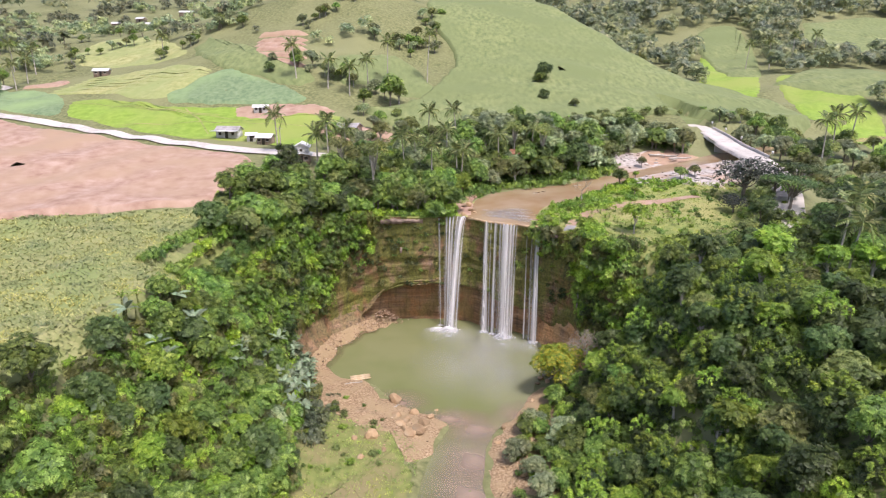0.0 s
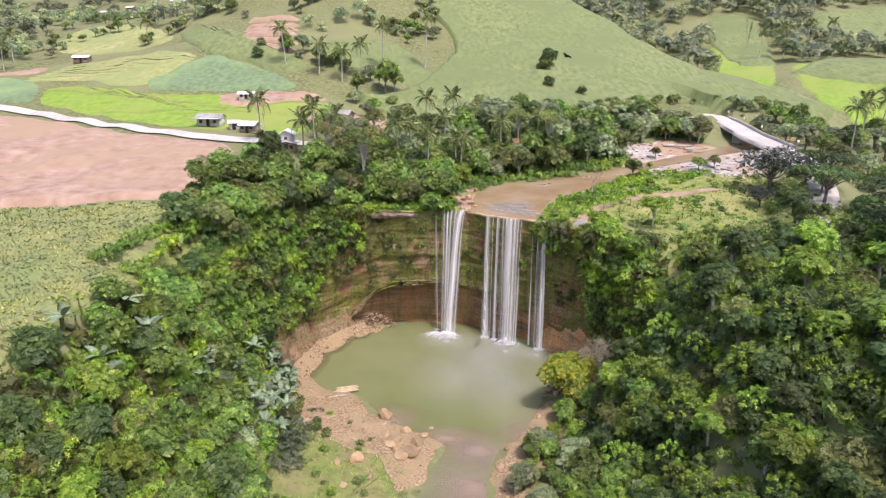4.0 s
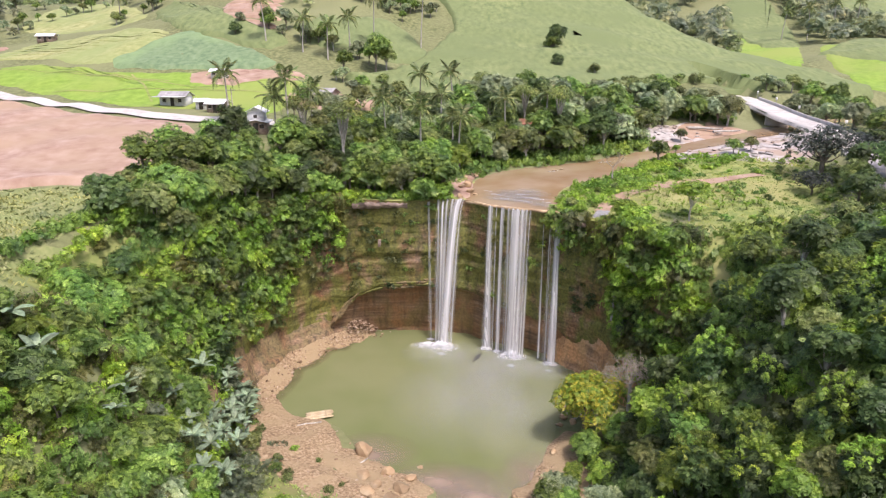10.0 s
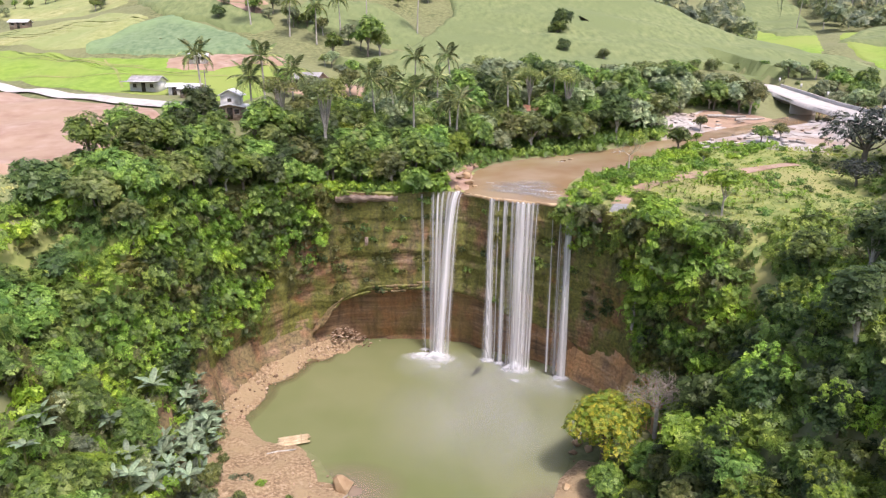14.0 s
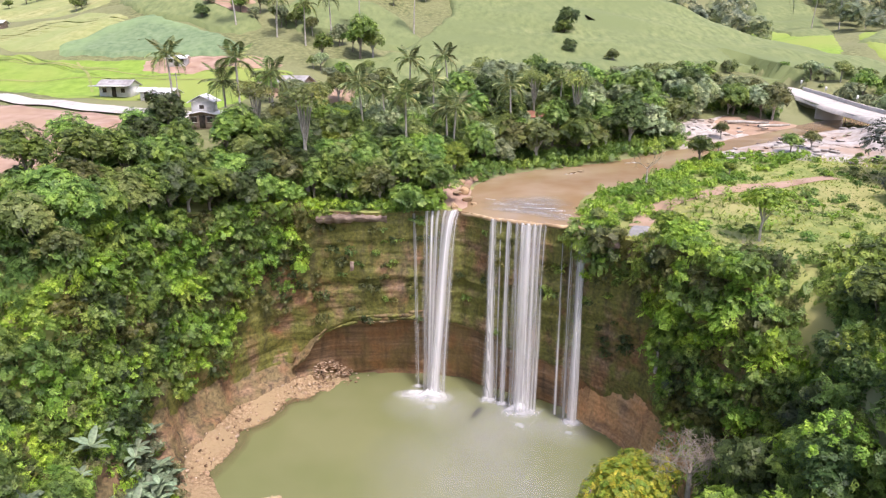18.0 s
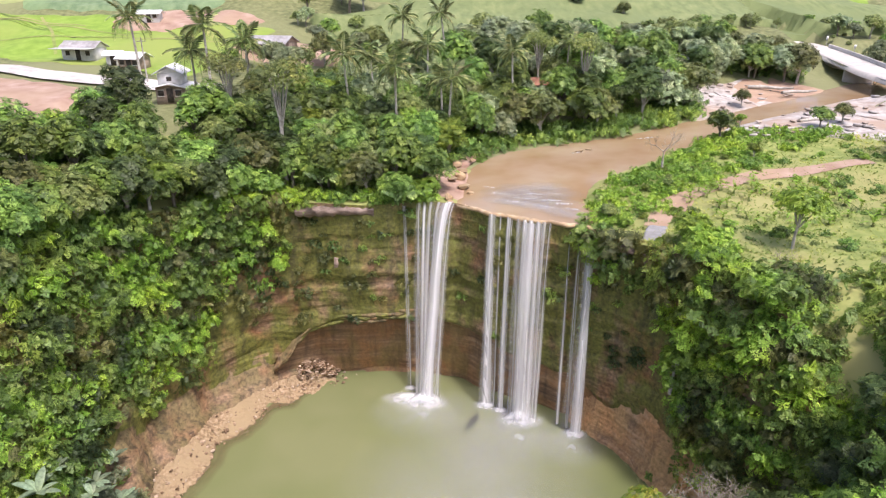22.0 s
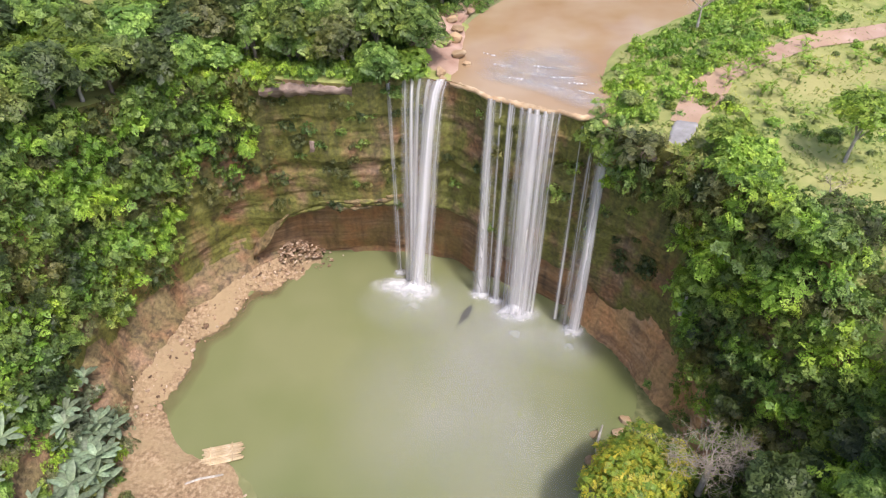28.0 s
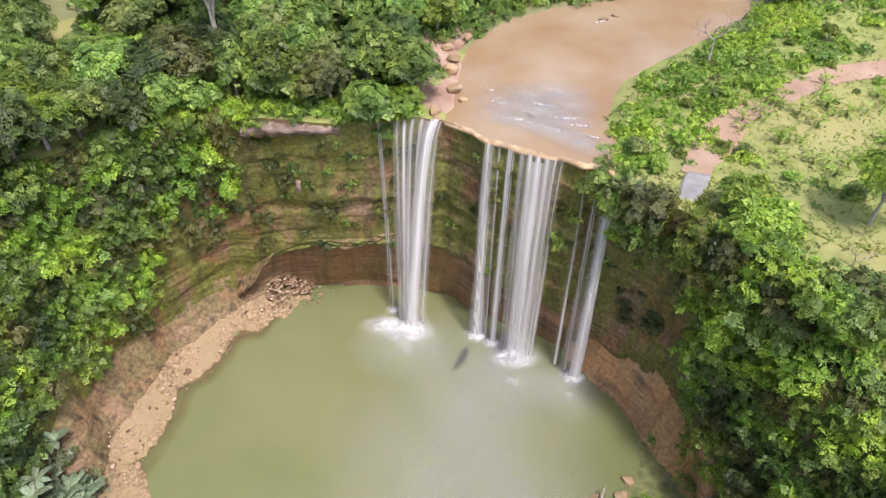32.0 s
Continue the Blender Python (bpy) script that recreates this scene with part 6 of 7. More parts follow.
for x, y, k, s in ((-18, 233, "mid2", 1.5), (-15, 236, "olive", 1.2), (39, 266, "dark", 1.2), (37, 262, "mid", 0.9), (36.5, 247, "dark", 0.7), (46, 238, "olive", 0.7), (-63, 252, "dark", 0.7)):
    plant(k, x, y, None, s)
for k in range(9):
    f = k / 8
    plant("bush3" if k % 2 else "bush", 37 - 24 * f + random.uniform(-1, 1), 262 - 46 * f, None, random.uniform(0.6, 1.1))


# ---- jungle ----
def shore_off(x, y):
    return edge_distance(x, y, POOL_RING)


def cottage_gap(x, y):
    """Open ground in front of the two-storey cottage."""
    return (np.abs(x + 35 - (167 - y) * 0.295) < 3.4) & (y > 150) & (y < 172)


def wooded_left(x, y):
    edge = np.interp(y, (60, 67, 70, 78, 92, 106, 120, 135, 150, 165), (-54, -49, -46, -43, -42, -42, -43, -46, -45, -38))
    return (x < np.interp(y, (48, 80, 100, 118, 130, 143, 150), (-30, -22, -24, -34, -33, -29.5, -23))) & (x > edge) & ((edge_distance(x, y, TOE) > -2) | (y > 116)) & (y < 157) & ~cottage_gap(x, y)


def wooded_right(x, y):
    return (x > np.interp(y, (74, 100, 112, 120, 128, 134), (17, 20, 22, 34, 33, 36))) & (y < np.interp(x, (30, 45, 55, 66, 80), (122, 124, 127, 133, 140)))


def wooded_back(x, y):
    d, lv = river_at(x, y)
    return (d > 3.0) & (x < 8) & (y > np.interp(x, (-45, -20, -13, 1, 8), (150, 149.5, 151.0, 152, 156))) & (x > np.interp(y, (150, 157, 165, 178, 190), (-42, -40, -28, -25, -16))) & (np.hypot(x + 36, y - 171) > 7) & ~cottage_gap(x, y)


def wooded_river(x, y):
    d, lv = river_at(x, y)
    return (d > 2.2) & (y > 172 + (x - 10) * 0.12) & (y < 216) & (riverbed(x, y) > np.where(y > 190, 0.80, 0.95)) & ~((x > 75) & (y > 184)) & ~((x > 64) & (y > 184) & (y < 198)) & ~((np.abs(x - 49.5 + (208 - y) * 0.28) < 3.2) & (y > 203.5) & (y < 212)) & (np.hypot(x - 20.5, y - 190) > 3.4)


def road_clear(x, y):
    return np.abs(x - np.interp(y, P[:, 1], P[:, 0])) > 5.5


for x, y in scatter(-78, -20, 48, 166, 4.0, 1, wooded_left):
    plant(random.choices(["mid", "mid2", "dark", "bright", "olive", "bush", "bush2"], (6, 4, 2.5, 3, 2, 1, 0.7))[0], x, y, float(top_z(x, y)) - 1.0, random.uniform(0.7, 1.15))
for x, y in scatter(16, 100, 56, 142, 4.5, 2, lambda x, y: wooded_right(x, y) & road_clear(x, y)):
    key = random.choices(["mid", "mid2", "dark", "dark2", "olive", "bright", "tuft"], (3, 2, 3.5, 3.0, 1.5, 1.2, 11 if y < 104 else 1.0))[0]
    low = float(sstep(110, 120, y) * sstep(66, 54, x))       # smaller towards the meadow's edge
    plant(key, x, y, float(top_z(x, y)) - 1.0 - 0.8 * low, random.uniform(0.65 - 0.2 * low, 1.2 - 0.6 * low))
for x, y in scatter(-37, -21, 88, 121, 4.2, 12, lambda x, y: (shore_off(x, y) > np.interp(y, (88, 110, 121), (12, 7, 6))) & (edge_distance(x, y, TOE) < 9)):
    plant(random.choices(["grey", "olive", "bush3"], (5, 2, 2))[0], x, y, float(lie(x, y)) - 0.6, random.uniform(0.45, 0.75))
for x, y in scatter(13, 25, 80, 114, 3.8, 13, lambda x, y: (shore_off(x, y) > 4.0)):
    plant(random.choices(["mid", "grey", "bright", "olive"], (4, 3, 2, 2))[0], x, y, float(lie(x, y)) - 0.6, random.uniform(0.5, 0.8))
for x, y in scatter(28, 116, 216, 246, 3.4, 14, lambda x, y: (np.abs(y - np.interp(x, (28, 60, 90, 116), (220, 232, 243, 236))) < 3.2) & (np.abs(x - np.interp(y, P[:, 1], P[:, 0])) > 4.5)):
    plant(random.choices(["bush", "bush3"], (1, 3))[0], x, y, float(top_z(x, y)) + 0.4, random.uniform(0.9, 1.4))
for x, y, s_ in ((55, 107, 1.25), (62, 103, 1.15), (35, 73, 1.2), (48, 96, 1.2), (23, 72, 1.0), (26, 93, 0.9), (68, 101, 1.2), (32, 83, 0.9), (58, 92, 1.1), (44, 84, 0.9)):
    plant("bright", x, y, float(top_z(x, y)) + 0.8, s_)
along_rim = 0.0
for i in range(1, len(W)):           # big trees overhanging the rim
    along_rim += math.hypot(W[i, 2] - W[i - 1, 2], W[i, 3] - W[i - 1, 3])
    x, y = W[i, 2], W[i, 3]
    if along_rim > 2.9 and (x < 2.6 or x > 28.5) and y > 106:
        along_rim = 0.0
        for back, low in ((2.6, 0.8), (5.2, 0.95)) if -15 < x < -4 else ((0.3, 0.7),) if x > 20 else ((0.6, 0.8), (3.8, 0.95)):
            px, py = x - nx0[i] * back + random.uniform(-0.5, 0.5), y - ny0[i] * back + random.uniform(-0.5, 0.5)
            key = random.choices(["mid", "mid2", "dark", "olive", "bright"], (4, 3, 3, 2, 2) if x < 3 else (4, 3, 0.6, 3, 4))[0]
            plant(key, px, py, min(float(top_z(px, py)), W[i, 4] + 0.2 + back * 0.5) - (3.6 if x > 20 else 2.0 if back < 1 and -22 < x < 3 else 0.8), random.uniform(low, low + 0.35) * (0.75 if x > 3 else 1))
for x, y in scatter(-44, 9, 149, 192, 4.1, 3, wooded_back):
    plant(random.choices(["mid", "mid2", "dark", "dark2", "olive", "bright", "grey"], (4, 4, 1.5, 1.5, 2, 1.5, 2 if y > 165 else 0.5))[0], x, y, float(top_z(x, y)) - 0.8, random.uniform(0.75, 1.2))
for x, y in scatter(8, 84, 170, 220, 3.7, 4, lambda x, y: wooded_river(x, y) & road_clear(x, y)):
    plant(random.choices(["mid", "mid2", "grey", "dark2", "olive"], (2, 2, 6, 2, 3))[0], x, y, float(top_z(x, y)) - 0.8, random.uniform(0.85, 1.4))
for x, y in scatter(-30, 12, 186, 214, 5.6, 5, lambda x, y: (np.hypot(x + 29, y - 203) > 8) & (np.hypot((x + 26) / 12, (y - 204) / 6) > 1)):
    plant(random.choices(["mid", "mid2", "grey", "olive"], (2, 3, 4, 3))[0], x, y, None, random.uniform(0.6, 1.05))
for x, y in scatter(88, 170, 140, 232, 6.5, 6, lambda x, y: road_clear(x, y) & (x > np.interp(y, (140, 232), (88, 98))) & ((y < 200) | (x < 112))):
    plant(random.choices(["mid", "mid2", "dark", "grey", "olive"], (3, 3, 2, 5, 3))[0], x, y, None, random.uniform(0.7, 1.15))
for x, y in scatter(20, 76, 134, 172, 3.7, 7, lambda x, y: (river_at(x, y)[0] > 3.0) & (edge_distance(x, y, RIM_RING) > 0.6) & (wav(x, y, 17, 51) + 1.0 * sstep(13, 4, river_at(x, y)[0]) + 0.7 * sstep(60, 75, x) > 0.12) & (np.hypot((x - 42) / 12, (y - 146) / 8) > 0.9)):
    plant(random.choices(["bush", "bush2", "bush3"], (4, 4, 1))[0], x, y, None, random.uniform(0.35, 0.75))
for x, y in scatter(-27, -8, 78, 117, 2.4, 8, lambda x, y: (shore_off(x, y) > np.where(y > 106, 5.5, 2.5)) & (wav(x, y, 8, 52) > np.where(y > 106, 0.0, 0.25))):
    plant(random.choices(["bush", "bush2", "bush3"], (2, 3, 2))[0], x, y, None, random.uniform(0.3, 0.7))
for x, y in scatter(11, 24, 76, 120, 2.6, 9, lambda x, y: (shore_off(x, y) > 4.5)):
    plant(random.choices(["bush", "bush2", "bush3"], (3, 2, 2))[0], x, y, None, random.uniform(0.5, 1.0))

for x, y in scatter(68, 100, 184, 250, 4.4, 11, lambda x, y: (np.abs(x - np.interp(y, P[:, 1], P[:, 0])) > 4.2) & (np.abs(x - np.interp(y, P[:, 1], P[:, 0])) < 12) & (riverbed(x, y) > 0.85) & ((x > np.interp(y, P[:, 1], P[:, 0])) | (y < 196))):
    plant(random.choices(["bush", "bush3", "grey"], (3, 4, 1))[0], x, y, float(top_z(x, y)) - 0.3, random.uniform(0.5, 1.1) * 0.8)

# creepers and shrubs rooted on the wall, too many to count
def creepers(name, label, spots, material, seed, leaves=140, leaf=0.66, flat=0.95):
    r = np.random.RandomState(seed)
    shapes = [leaf_cloud(lobed(np.random.RandomState(seed + k), 1.7, 0.6, 7, flat, 0.85), leaves, leaf, seed + k, 0.25)[0] for k in range(4)]
    f = np.arange(leaves * 4).reshape(-1, 4)
    blocks = []
    for x, y, z, s in spots:
        a = r.uniform(0, 6.28)
        c, n_ = math.cos(a), math.sin(a)
        v = shapes[r.randint(4)] * s
        blocks.append((np.stack([v[:, 0] * c - v[:, 1] * n_ + x, v[:, 0] * n_ + v[:, 1] * c + y, v[:, 2] * r.uniform(0.9, 1.5) + z], -1), f))
    return thing(name, label, "creepers", kind="stuff", data=mesh_of(name, *join_arrays(blocks), material, False))


WR = np.stack(wall_rows)
r = np.random.RandomState(77)
heaps = {0: [], 1: [], 2: [], 3: []}
for i in range(2, len(W) - 2, 3):
    x, y = W[i, 2], W[i, 3]
    low = np.interp(x, (-40, -33, -29, -25, -21, -17, -15, -4, 20, 26, 28, 30, 33, 36), (0.05, 0.30, 0.40, 0.50, 0.66, 0.80, 1.1, 1.1, 0.97, 0.93, 0.62, 0.22, 0.06, 0.0))
    for j in range(11, NZ, 5):
        f = j / (NZ - 1)
        if f > low + 0.08 * r.randn() and not (0.2 < x < 19.8):
            q = WR[min(NZ - 1, max(0, j + r.randint(-1, 2))), i]
            p = (0.46, 0.32, 0.12, 0.10) if x < 0 else (0.50, 0.22, 0.20, 0.08)
            heaps[int(r.choice(4, p=p))].append((q[0] + nx0[i] * 0.2, q[1] + ny0[i] * 0.2, q[2] - 0.7, r.uniform(0.7, 1.45)))
for i in range(70, 200, 2):          # small plants in the cracks of the bare wall
    for j in range(36, NZ - 5, 5):
        if r.rand() < (0.42 if W[i, 2] < -3 and j > 48 else 0.20 if W[i, 2] < 0 or W[i, 2] > 21 else 0.05) + 0.26 * wav(W[i, 2], j * 0.7, 9, 78):
            q = WR[j, i]
            heaps[int(r.choice((0, 2, 3)))].append((q[0] + nx0[i] * 0.05, q[1] + ny0[i] * 0.05, q[2] - 0.2, r.uniform(0.25, 0.7)))
def thicket(x0, x1, y0, y1, gap, seed, keep, low, high):
    return [(x, y, float(top_z(x, y)) - 0.3, random.uniform(low, high)) for x, y in scatter(x0, x1, y0, y1, gap, seed, keep)]


heaps[0] += thicket(-78, -20, 50, 160, 3.2, 31, wooded_left, 0.8, 1.5)
heaps[1] += thicket(-78, -20, 50, 160, 3.9, 32, wooded_left, 0.7, 1.3)
heaps[2] += thicket(-50, -20, 50, 124, 3.0, 47, wooded_left, 0.8, 1.4)
heaps[2] += thicket(-78, -20, 50, 160, 4.6, 33, wooded_left, 0.7, 1.4)
heaps[3] += thicket(16, 74, 58, 136, 4.6, 34, wooded_right, 0.9, 1.6)
heaps[1] += thicket(16, 74, 58, 136, 6.5, 41, wooded_right, 0.8, 1.4)
heaps[0] += thicket(16, 74, 58, 136, 3.6, 35, wooded_right, 0.8, 1.4)
def meadow_edge(x, y):
    return (y < np.interp(x, (30, 34, 42, 64), (131, 126.5, 126, 131))) & (edge_distance(x, y, RIM_RING) > 0.2)


heaps[0] += thicket(30, 64, 112, 129, 2.2, 15, meadow_edge, 0.75, 1.2)
heaps[2] += thicket(30, 64, 112, 129, 3.0, 16, meadow_edge, 0.75, 1.2)
heaps[0] += thicket(-42, 8, 150, 176, 4.2, 36, wooded_back, 0.7, 1.2)
low_plants = {0: thicket(-78, -18, 46, 160, 2.3, 37, wooded_left, 0.8, 1.35), 1: thicket(-78, -18, 46, 160, 3.2, 38, wooded_left, 0.8, 1.3),
              2: thicket(16, 80, 56, 140, 2.4, 39, lambda x, y: wooded_right(x, y) & road_clear(x, y), 0.9, 1.5), 3: thicket(-44, 9, 149, 180, 2.6, 40, wooded_back, 0.8, 1.2)}
low_plants[0] += thicket(6, 48, 160, 196, 1.9, 44, lambda x, y: (river_at(x, y)[0] > 0.4) & (river_at(x, y)[0] < 6) & (y > 166 + (x - 10) * 0.35), 0.8, 1.35)
low_plants[0] += thicket(8, 76, 174, 220, 2.6, 46, lambda x, y: (river_at(x, y)[0] > 1) & (y > 172 + (x - 10) * 0.12) & (riverbed(x, y) > 0.9) & road_clear(x, y), 0.8, 1.3)
low_plants[1] += thicket(20, 72, 142, 174, 1.3, 42, lambda x, y: (river_at(x, y)[0] > 0.9) & (edge_distance(x, y, RIM_RING) > 1) & (river_at(x, y)[0] < 9.5 + 4 * wav(x, y, 9, 53)), 0.42, 0.8)
low_plants[0] += thicket(20, 72, 134, 172, 2.6, 43, lambda x, y: (river_at(x, y)[0] > 0.3) & (edge_distance(x, y, RIM_RING) > 1) & (wav(x, y, 12, 54) > 0.15) & (np.hypot((x - 42) / 12, (y - 146) / 8) > 0.9), 0.35, 0.7)
for i in range(0, len(W), 2):
    if 104 < W[i, 3] < 132:
        for row in cap_rows[1:3 if W[i, 2] > 0 and W[i, 3] > 116 else 7]:
            low_plants[0 if random.random() < 0.7 else 1].append((row[i, 0] + random.uniform(-0.6, 0.6), row[i, 1] + random.uniform(-0.6, 0.6), row[i, 2] - 0.2, random.uniform(0.8, 1.25)))
for i in range(1, len(W)):
    if -24 < W[i, 2] < 2.4 and W[i, 3] > 130:
        low_plants[i % 2].append((W[i, 2] - nx0[i] * (random.uniform(-0.2, 1.6) + (0.75 if -15 < W[i, 2] < -4 else 0)), W[i, 3] - ny0[i] * (random.uniform(-0.2, 1.6) + (0.75 if -15 < W[i, 2] < -4 else 0)), W[i, 4] + 0.1, random.uniform(0.6, 1.0)))
creepers("creepers", "mid-green creepers and undergrowth on gorge slopes", heaps[0], LEAF_MID, 81)
creepers("creepers", "bright yellow-green creepers and undergrowth on gorge slopes", heaps[1], LEAF_BRIGHT, 86)
creepers("creepers", "dusty olive creepers and undergrowth on gorge slopes", heaps[2], LEAF_OLIVE, 91)
creepers("creepers", "dark green creepers and undergrowth on a shaded gorge slope", heaps[3], LEAF_DARK, 96)
low_plants[4] = thicket(-36, -20, 94, 128, 1.9, 45, lambda x, y: (shore_off(x, y) > np.interp(y, (94, 110, 120, 128), (12, 8, 5.5, 6))) & (edge_distance(x, y, TOE) < 3) & ((y < 110) | (wav(x, y, 6, 55) > 0.2)), 0.6, 1.1)
br = np.random.RandomState(46)
for n_, i in enumerate(left):
    if W[i, 1] < 126 and W[i, 0] < -20:
        for d in (-1.5, 0.3, 2.0, 3.4):
            h = float(np.interp(d, [q[0] for q in BENCHES], [q[1] for q in BENCHES])) * (0.35 + 0.65 * float(sstep(0, 8, n_)))
            x, y = W[i, 0] + nx0[i] * d + 0.4 * br.randn(), W[i, 1] + ny0[i] * d + 0.4 * br.randn()
            if br.rand() < 0.55 * float(sstep(126, 119, W[i, 1])) + 0.25:
                low_plants[int(br.choice((0, 1, 4)))].append((x, y, h - 0.1, br.uniform(0.4, 0.85)))
            if br.rand() < 0.16:
                banana(x, y, h + 0.3, br.uniform(0.7, 1.05), blade, 9, "banana plant with broad silvery leaves behind a beach", "banana grove", 900 + 5 * i)
for k, (mat, words) in enumerate(((LEAF_MID, "green ferns and low plants under gorge trees"), (LEAF_BRIGHT, "bright low plants under gorge trees"), (LEAF_MID, "low green plants under gorge trees"), (LEAF_MID, "low green plants on a cliff top"), (LEAF_MIST, "silvery grey-green shrubs behind a beach"))):
    creepers("undergrowth", words, low_plants[k], mat, 101 + 5 * k, 56, 0.84, 0.6)
plant("bright", 27.6, 129.6, 13.6, 0.8)


# ---- grass and far woods ----
def tufts_over(name, label, spots, material, seed, height, width):
    """Blades of tall grass or cane in clumps, as one mesh."""
    r = np.random.RandomState(seed)
    n_ = len(spots) * 4
    c = np.repeat(np.array(spots), 4, 0) + np.column_stack([r.randn(n_, 2) * width, np.zeros(n_)])
    a = r.uniform(0, 6.28, n_)
    h = height * r.uniform(0.6, 1.3, n_)
    d = np.column_stack([np.cos(a), np.sin(a), np.zeros(n_)])
    s = np.column_stack([-np.sin(a), np.cos(a), np.zeros(n_)]) * width * 0.45
    up = np.column_stack([d[:, 0] * h * 1.1, d[:, 1] * h * 1.1, h * 0.8])
    v = np.stack([c - s, c + s, c + up * 0.7 + s * 0.7, c + up], 1).reshape(-1, 3)
    return thing(name, label, "grass", kind="stuff", data=mesh_of(name, v, np.arange(n_ * 4).reshape(-1, 4), material, False))


def over(x0, x1, y0, y1, n_, seed, keep):
    r = np.random.RandomState(seed)
    x, y = r.uniform(x0, x1, n_), r.uniform(y0, y1, n_)
    ok = keep(x, y)
    x, y = x[ok], y[ok]
    return np.column_stack([x, y, top_z(x, y)])


tufts_over("tall_grass", "tall pale grass of a rough pasture", over(-135, -42, 50, 134, 15000, 21, lambda x, y: (x < np.interp(y, (50, 60, 70, 78, 106, 134), (-66, -54, -46, -44, -44, -48))) & (y < 133 + (x + 50) * 0.12)), LEAF_STRAW, 22, 0.42, 0.34)
tufts_over("meadow_grass", "fresh green grass tufts of a meadow", over(20, 76, 130, 172, 5500, 23, lambda x, y: (river_at(x, y)[0] > 0.5) & (edge_distance(x, y, RIM_RING) > 0.3)), LEAF_FRESH, 24, 0.36, 0.30)
tufts_over("bank_grass", "grass and weeds on a stream bank", over(-24, -4, 66, 108, 1600, 25, lambda x, y: (shore_off(x, y) > 1.0) & (y < 104 - 0.5 * (x + 16))), LEAF_FRESH, 26, 0.35, 0.2)


def woods(name, label, spots, material, seed, size=1.0):
    """Far trees that nobody could count: leafy crowns joined into one mesh."""
    r = np.random.RandomState(seed)
    shapes = [leaf_cloud(lobed(np.random.RandomState(seed + k), 3.6, 4.2, 6, 0.95), 84, 1.42, seed + k)[0] for k in range(4)]
    f = np.arange(84 * 4).reshape(-1, 4)
    blocks = []
    for x, y, z in spots:
        s, a = size * r.uniform(0.7, 1.5), r.uniform(0, 6.28)
        c, n_ = math.cos(a), math.sin(a)
        v = shapes[r.randint(4)] * s
        blocks.append((np.stack([v[:, 0] * c - v[:, 1] * n_ + x, v[:, 0] * n_ + v[:, 1] * c + y, v[:, 2] * r.uniform(0.85, 1.3) + z - 1], -1), f))
    return thing(name, label, "woods", kind="stuff", data=mesh_of(name, *join_arrays(blocks), material, False))


FIELDS = [[(v[0], v[1]) for v in [o.data.vertices[k].co for k in range(0, 119, 3)]] for o in scene.objects if o.get("category") in ("field", "terrace", "yard")]


def free(x, y, pad=2.0):
    ok = np.ones(np.shape(x), bool)
    for ring in FIELDS:
        rg = np.array(ring)
        near = (x > rg[:, 0].min() - 9) & (x < rg[:, 0].max() + 9) & (y > rg[:, 1].min() - 9) & (y < rg[:, 1].max() + 9)
        if near.any():
            ok[near] &= edge_distance(x[near], y[near], ring) > pad
    return ok


def far_keep(x, y):
    hill_side = (x - 18) * 0.87 + (y - 400) * 0.5
    wood = np.where(hill_side > 46, 0.85, -0.4) + 0.9 * wav(x, y, 70, 61) + 0.4 * wav(x, y, 26, 62)
    return (wood > 0.25) & free(x, y) & (y > 236)


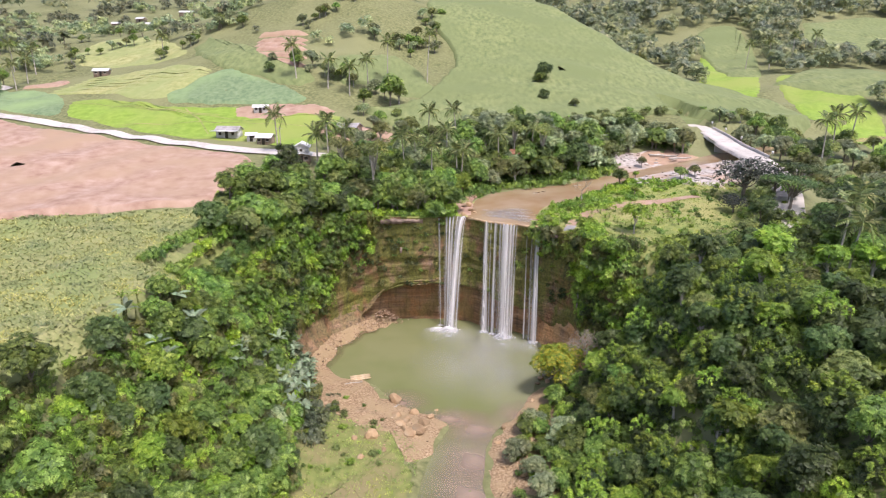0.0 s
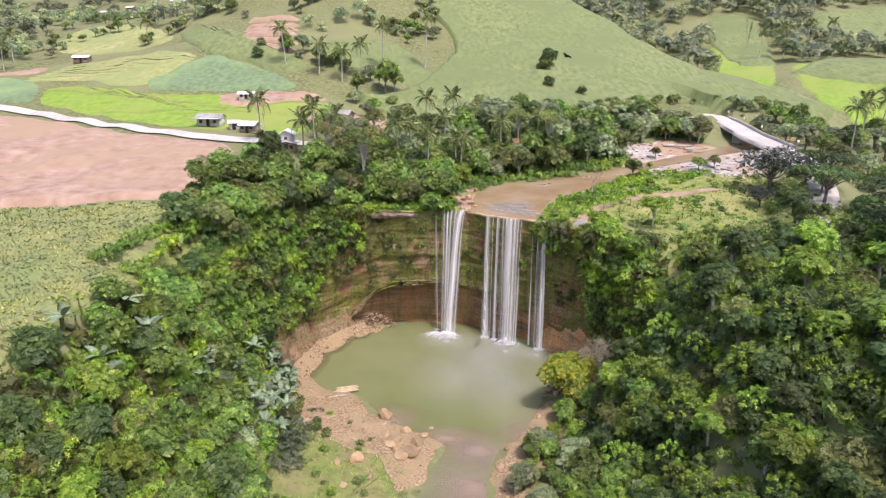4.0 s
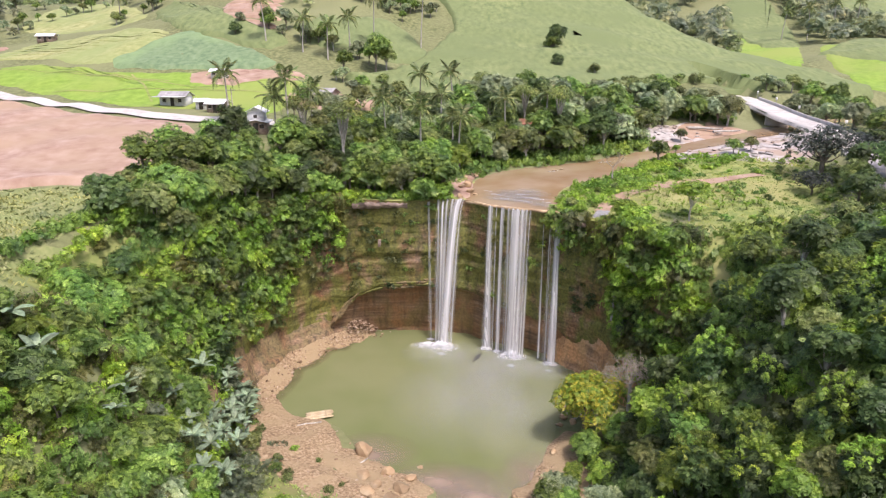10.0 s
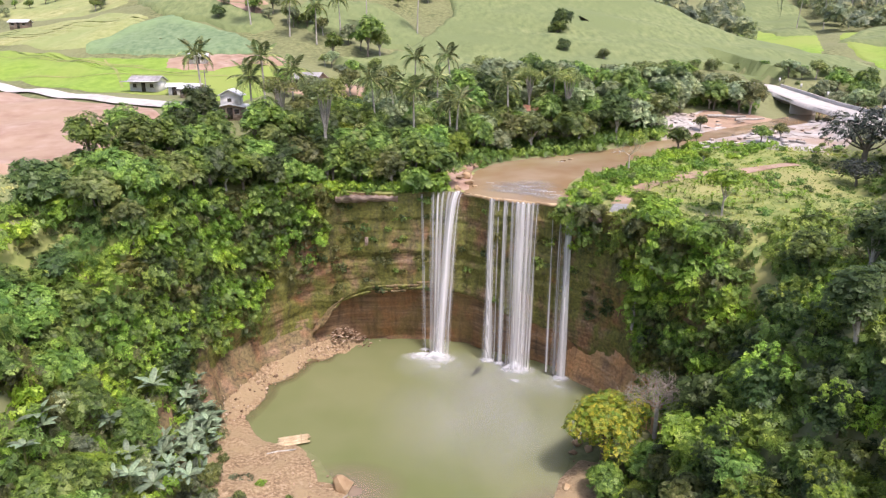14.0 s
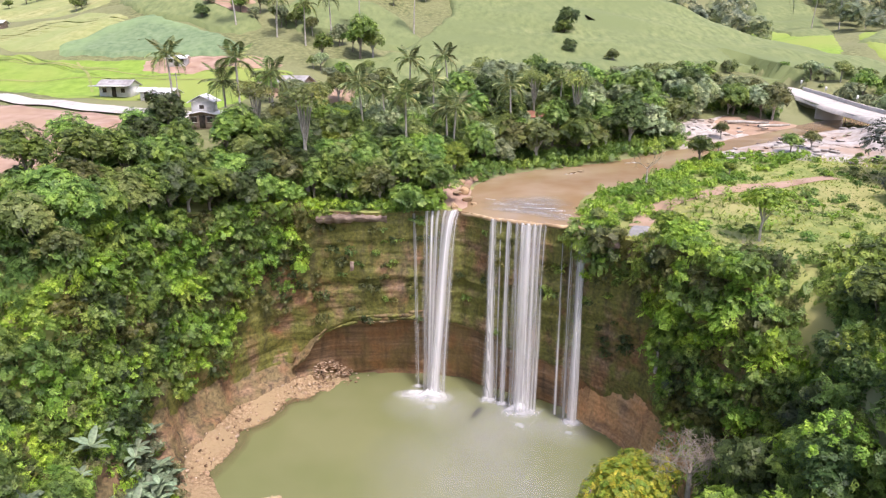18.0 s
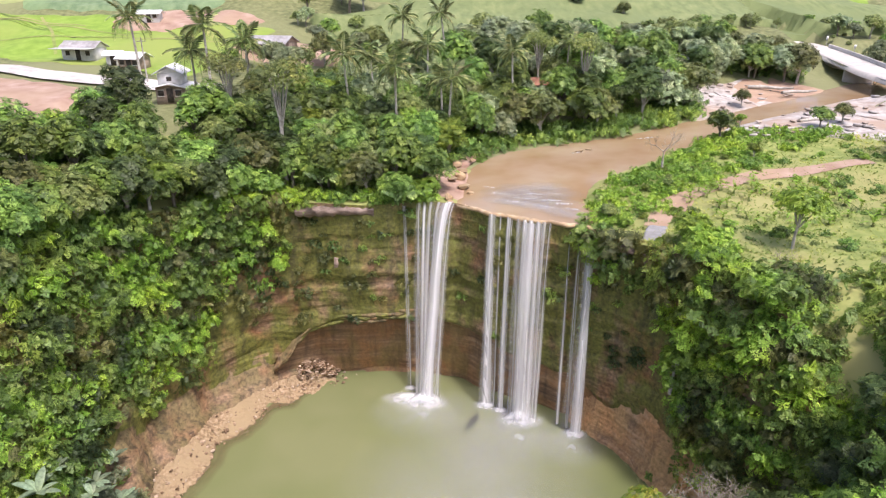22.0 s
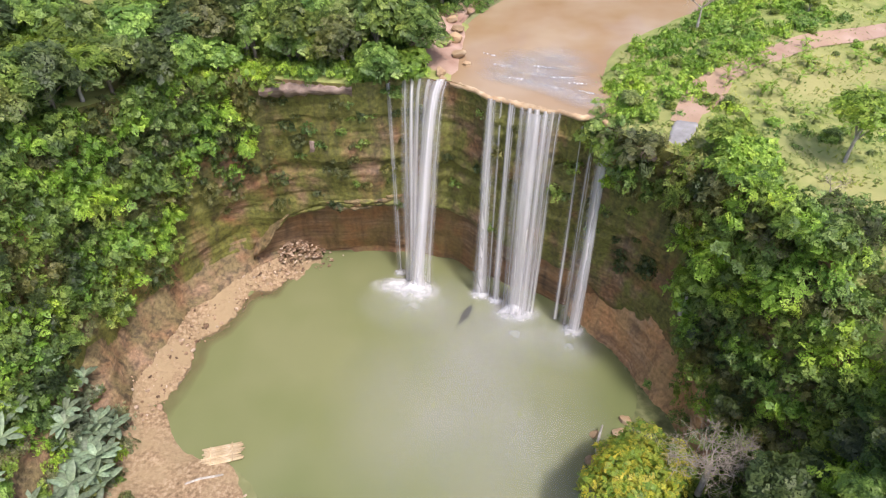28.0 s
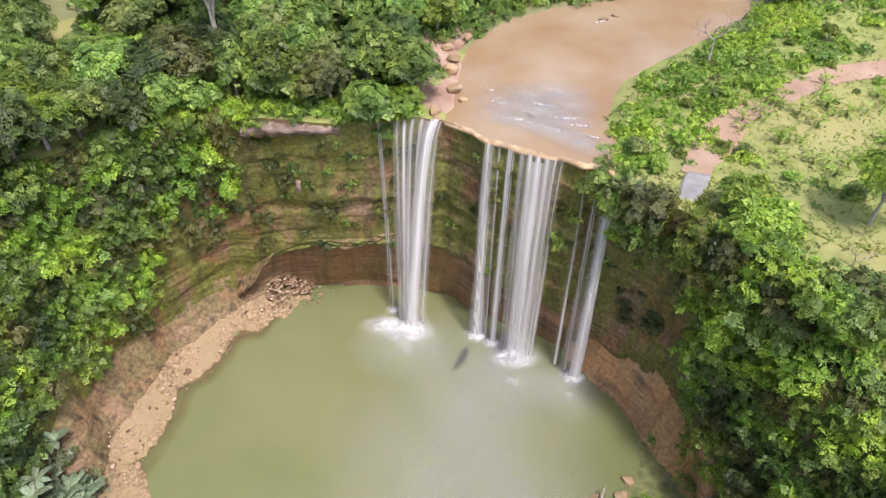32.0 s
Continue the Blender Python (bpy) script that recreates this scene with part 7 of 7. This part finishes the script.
# far crowns: haze comes from their greyed leaf colours
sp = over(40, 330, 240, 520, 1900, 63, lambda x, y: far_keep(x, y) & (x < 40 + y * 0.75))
woods("far_woods", "dense dark woods on a far valley side", sp[:len(sp) // 2], LEAF_HAZED, 64, 1.3)
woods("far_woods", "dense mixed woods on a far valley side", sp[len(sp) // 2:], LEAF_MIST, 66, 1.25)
rr = np.random.RandomState(67)
sp = []
for _ in range(150):                 # clumps and hedgerows, each leaning its own way
    cx, cy, a, n_ = rr.uniform(-330, 40), rr.uniform(285, 560), rr.uniform(-0.7, 0.7), rr.randint(3, 10)
    u = rr.randn(n_) * 1.6 * n_
    sp.append(np.column_stack([cx + u * math.cos(a) + rr.randn(n_) * 2, cy + u * math.sin(a) + rr.randn(n_) * 2]))
sp = np.concatenate(sp)
sp = sp[free(sp[:, 0], sp[:, 1]) & (-sp[:, 0] < 40 + sp[:, 1] * 0.75)]
sp = np.column_stack([sp, top_z(sp[:, 0], sp[:, 1])])
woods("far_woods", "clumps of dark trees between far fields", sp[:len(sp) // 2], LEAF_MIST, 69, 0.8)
woods("far_woods", "clumps of green trees between far fields", sp[len(sp) // 2:], LEAF_HAZED, 71, 0.8)
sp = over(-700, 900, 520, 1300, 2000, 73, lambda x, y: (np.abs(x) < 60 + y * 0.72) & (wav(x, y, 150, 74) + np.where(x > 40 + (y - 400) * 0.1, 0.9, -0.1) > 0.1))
woods("far_woods", "woods on distant hills", sp, LEAF_HAZED, 75, 1.9)
# tree lines along field edges
lines_ = [((-60, 262), (-22, 236), 16), ((-182, 300), (-140, 330), 14), ((-168, 258), (-190, 290), 12), ((-30, 290), (0, 300), 12), ((-104, 322), (-88, 318), 8), ((-122, 296), (-100, 322), 10), ((-150, 345), (-190, 400), 14), ((-215, 330), (-175, 352), 12), ((-12, 285), (-2, 330), 12), ((-60, 300), (-40, 325), 10), ((30, 212), (62, 215), 12), ((-30, 226), (-12, 214), 6)]
sp = []
for (ax, ay), (bx, by), n_ in lines_:
    for k in range(n_):
        f = k / (n_ - 1)
        x, y = ax + (bx - ax) * f + random.gauss(0, 2.2), ay + (by - ay) * f + random.gauss(0, 2.2)
        plant(random.choice(["mid", "grey", "mid2", "olive", "grey"]), x, y, None, random.uniform(0.45, 1.0))
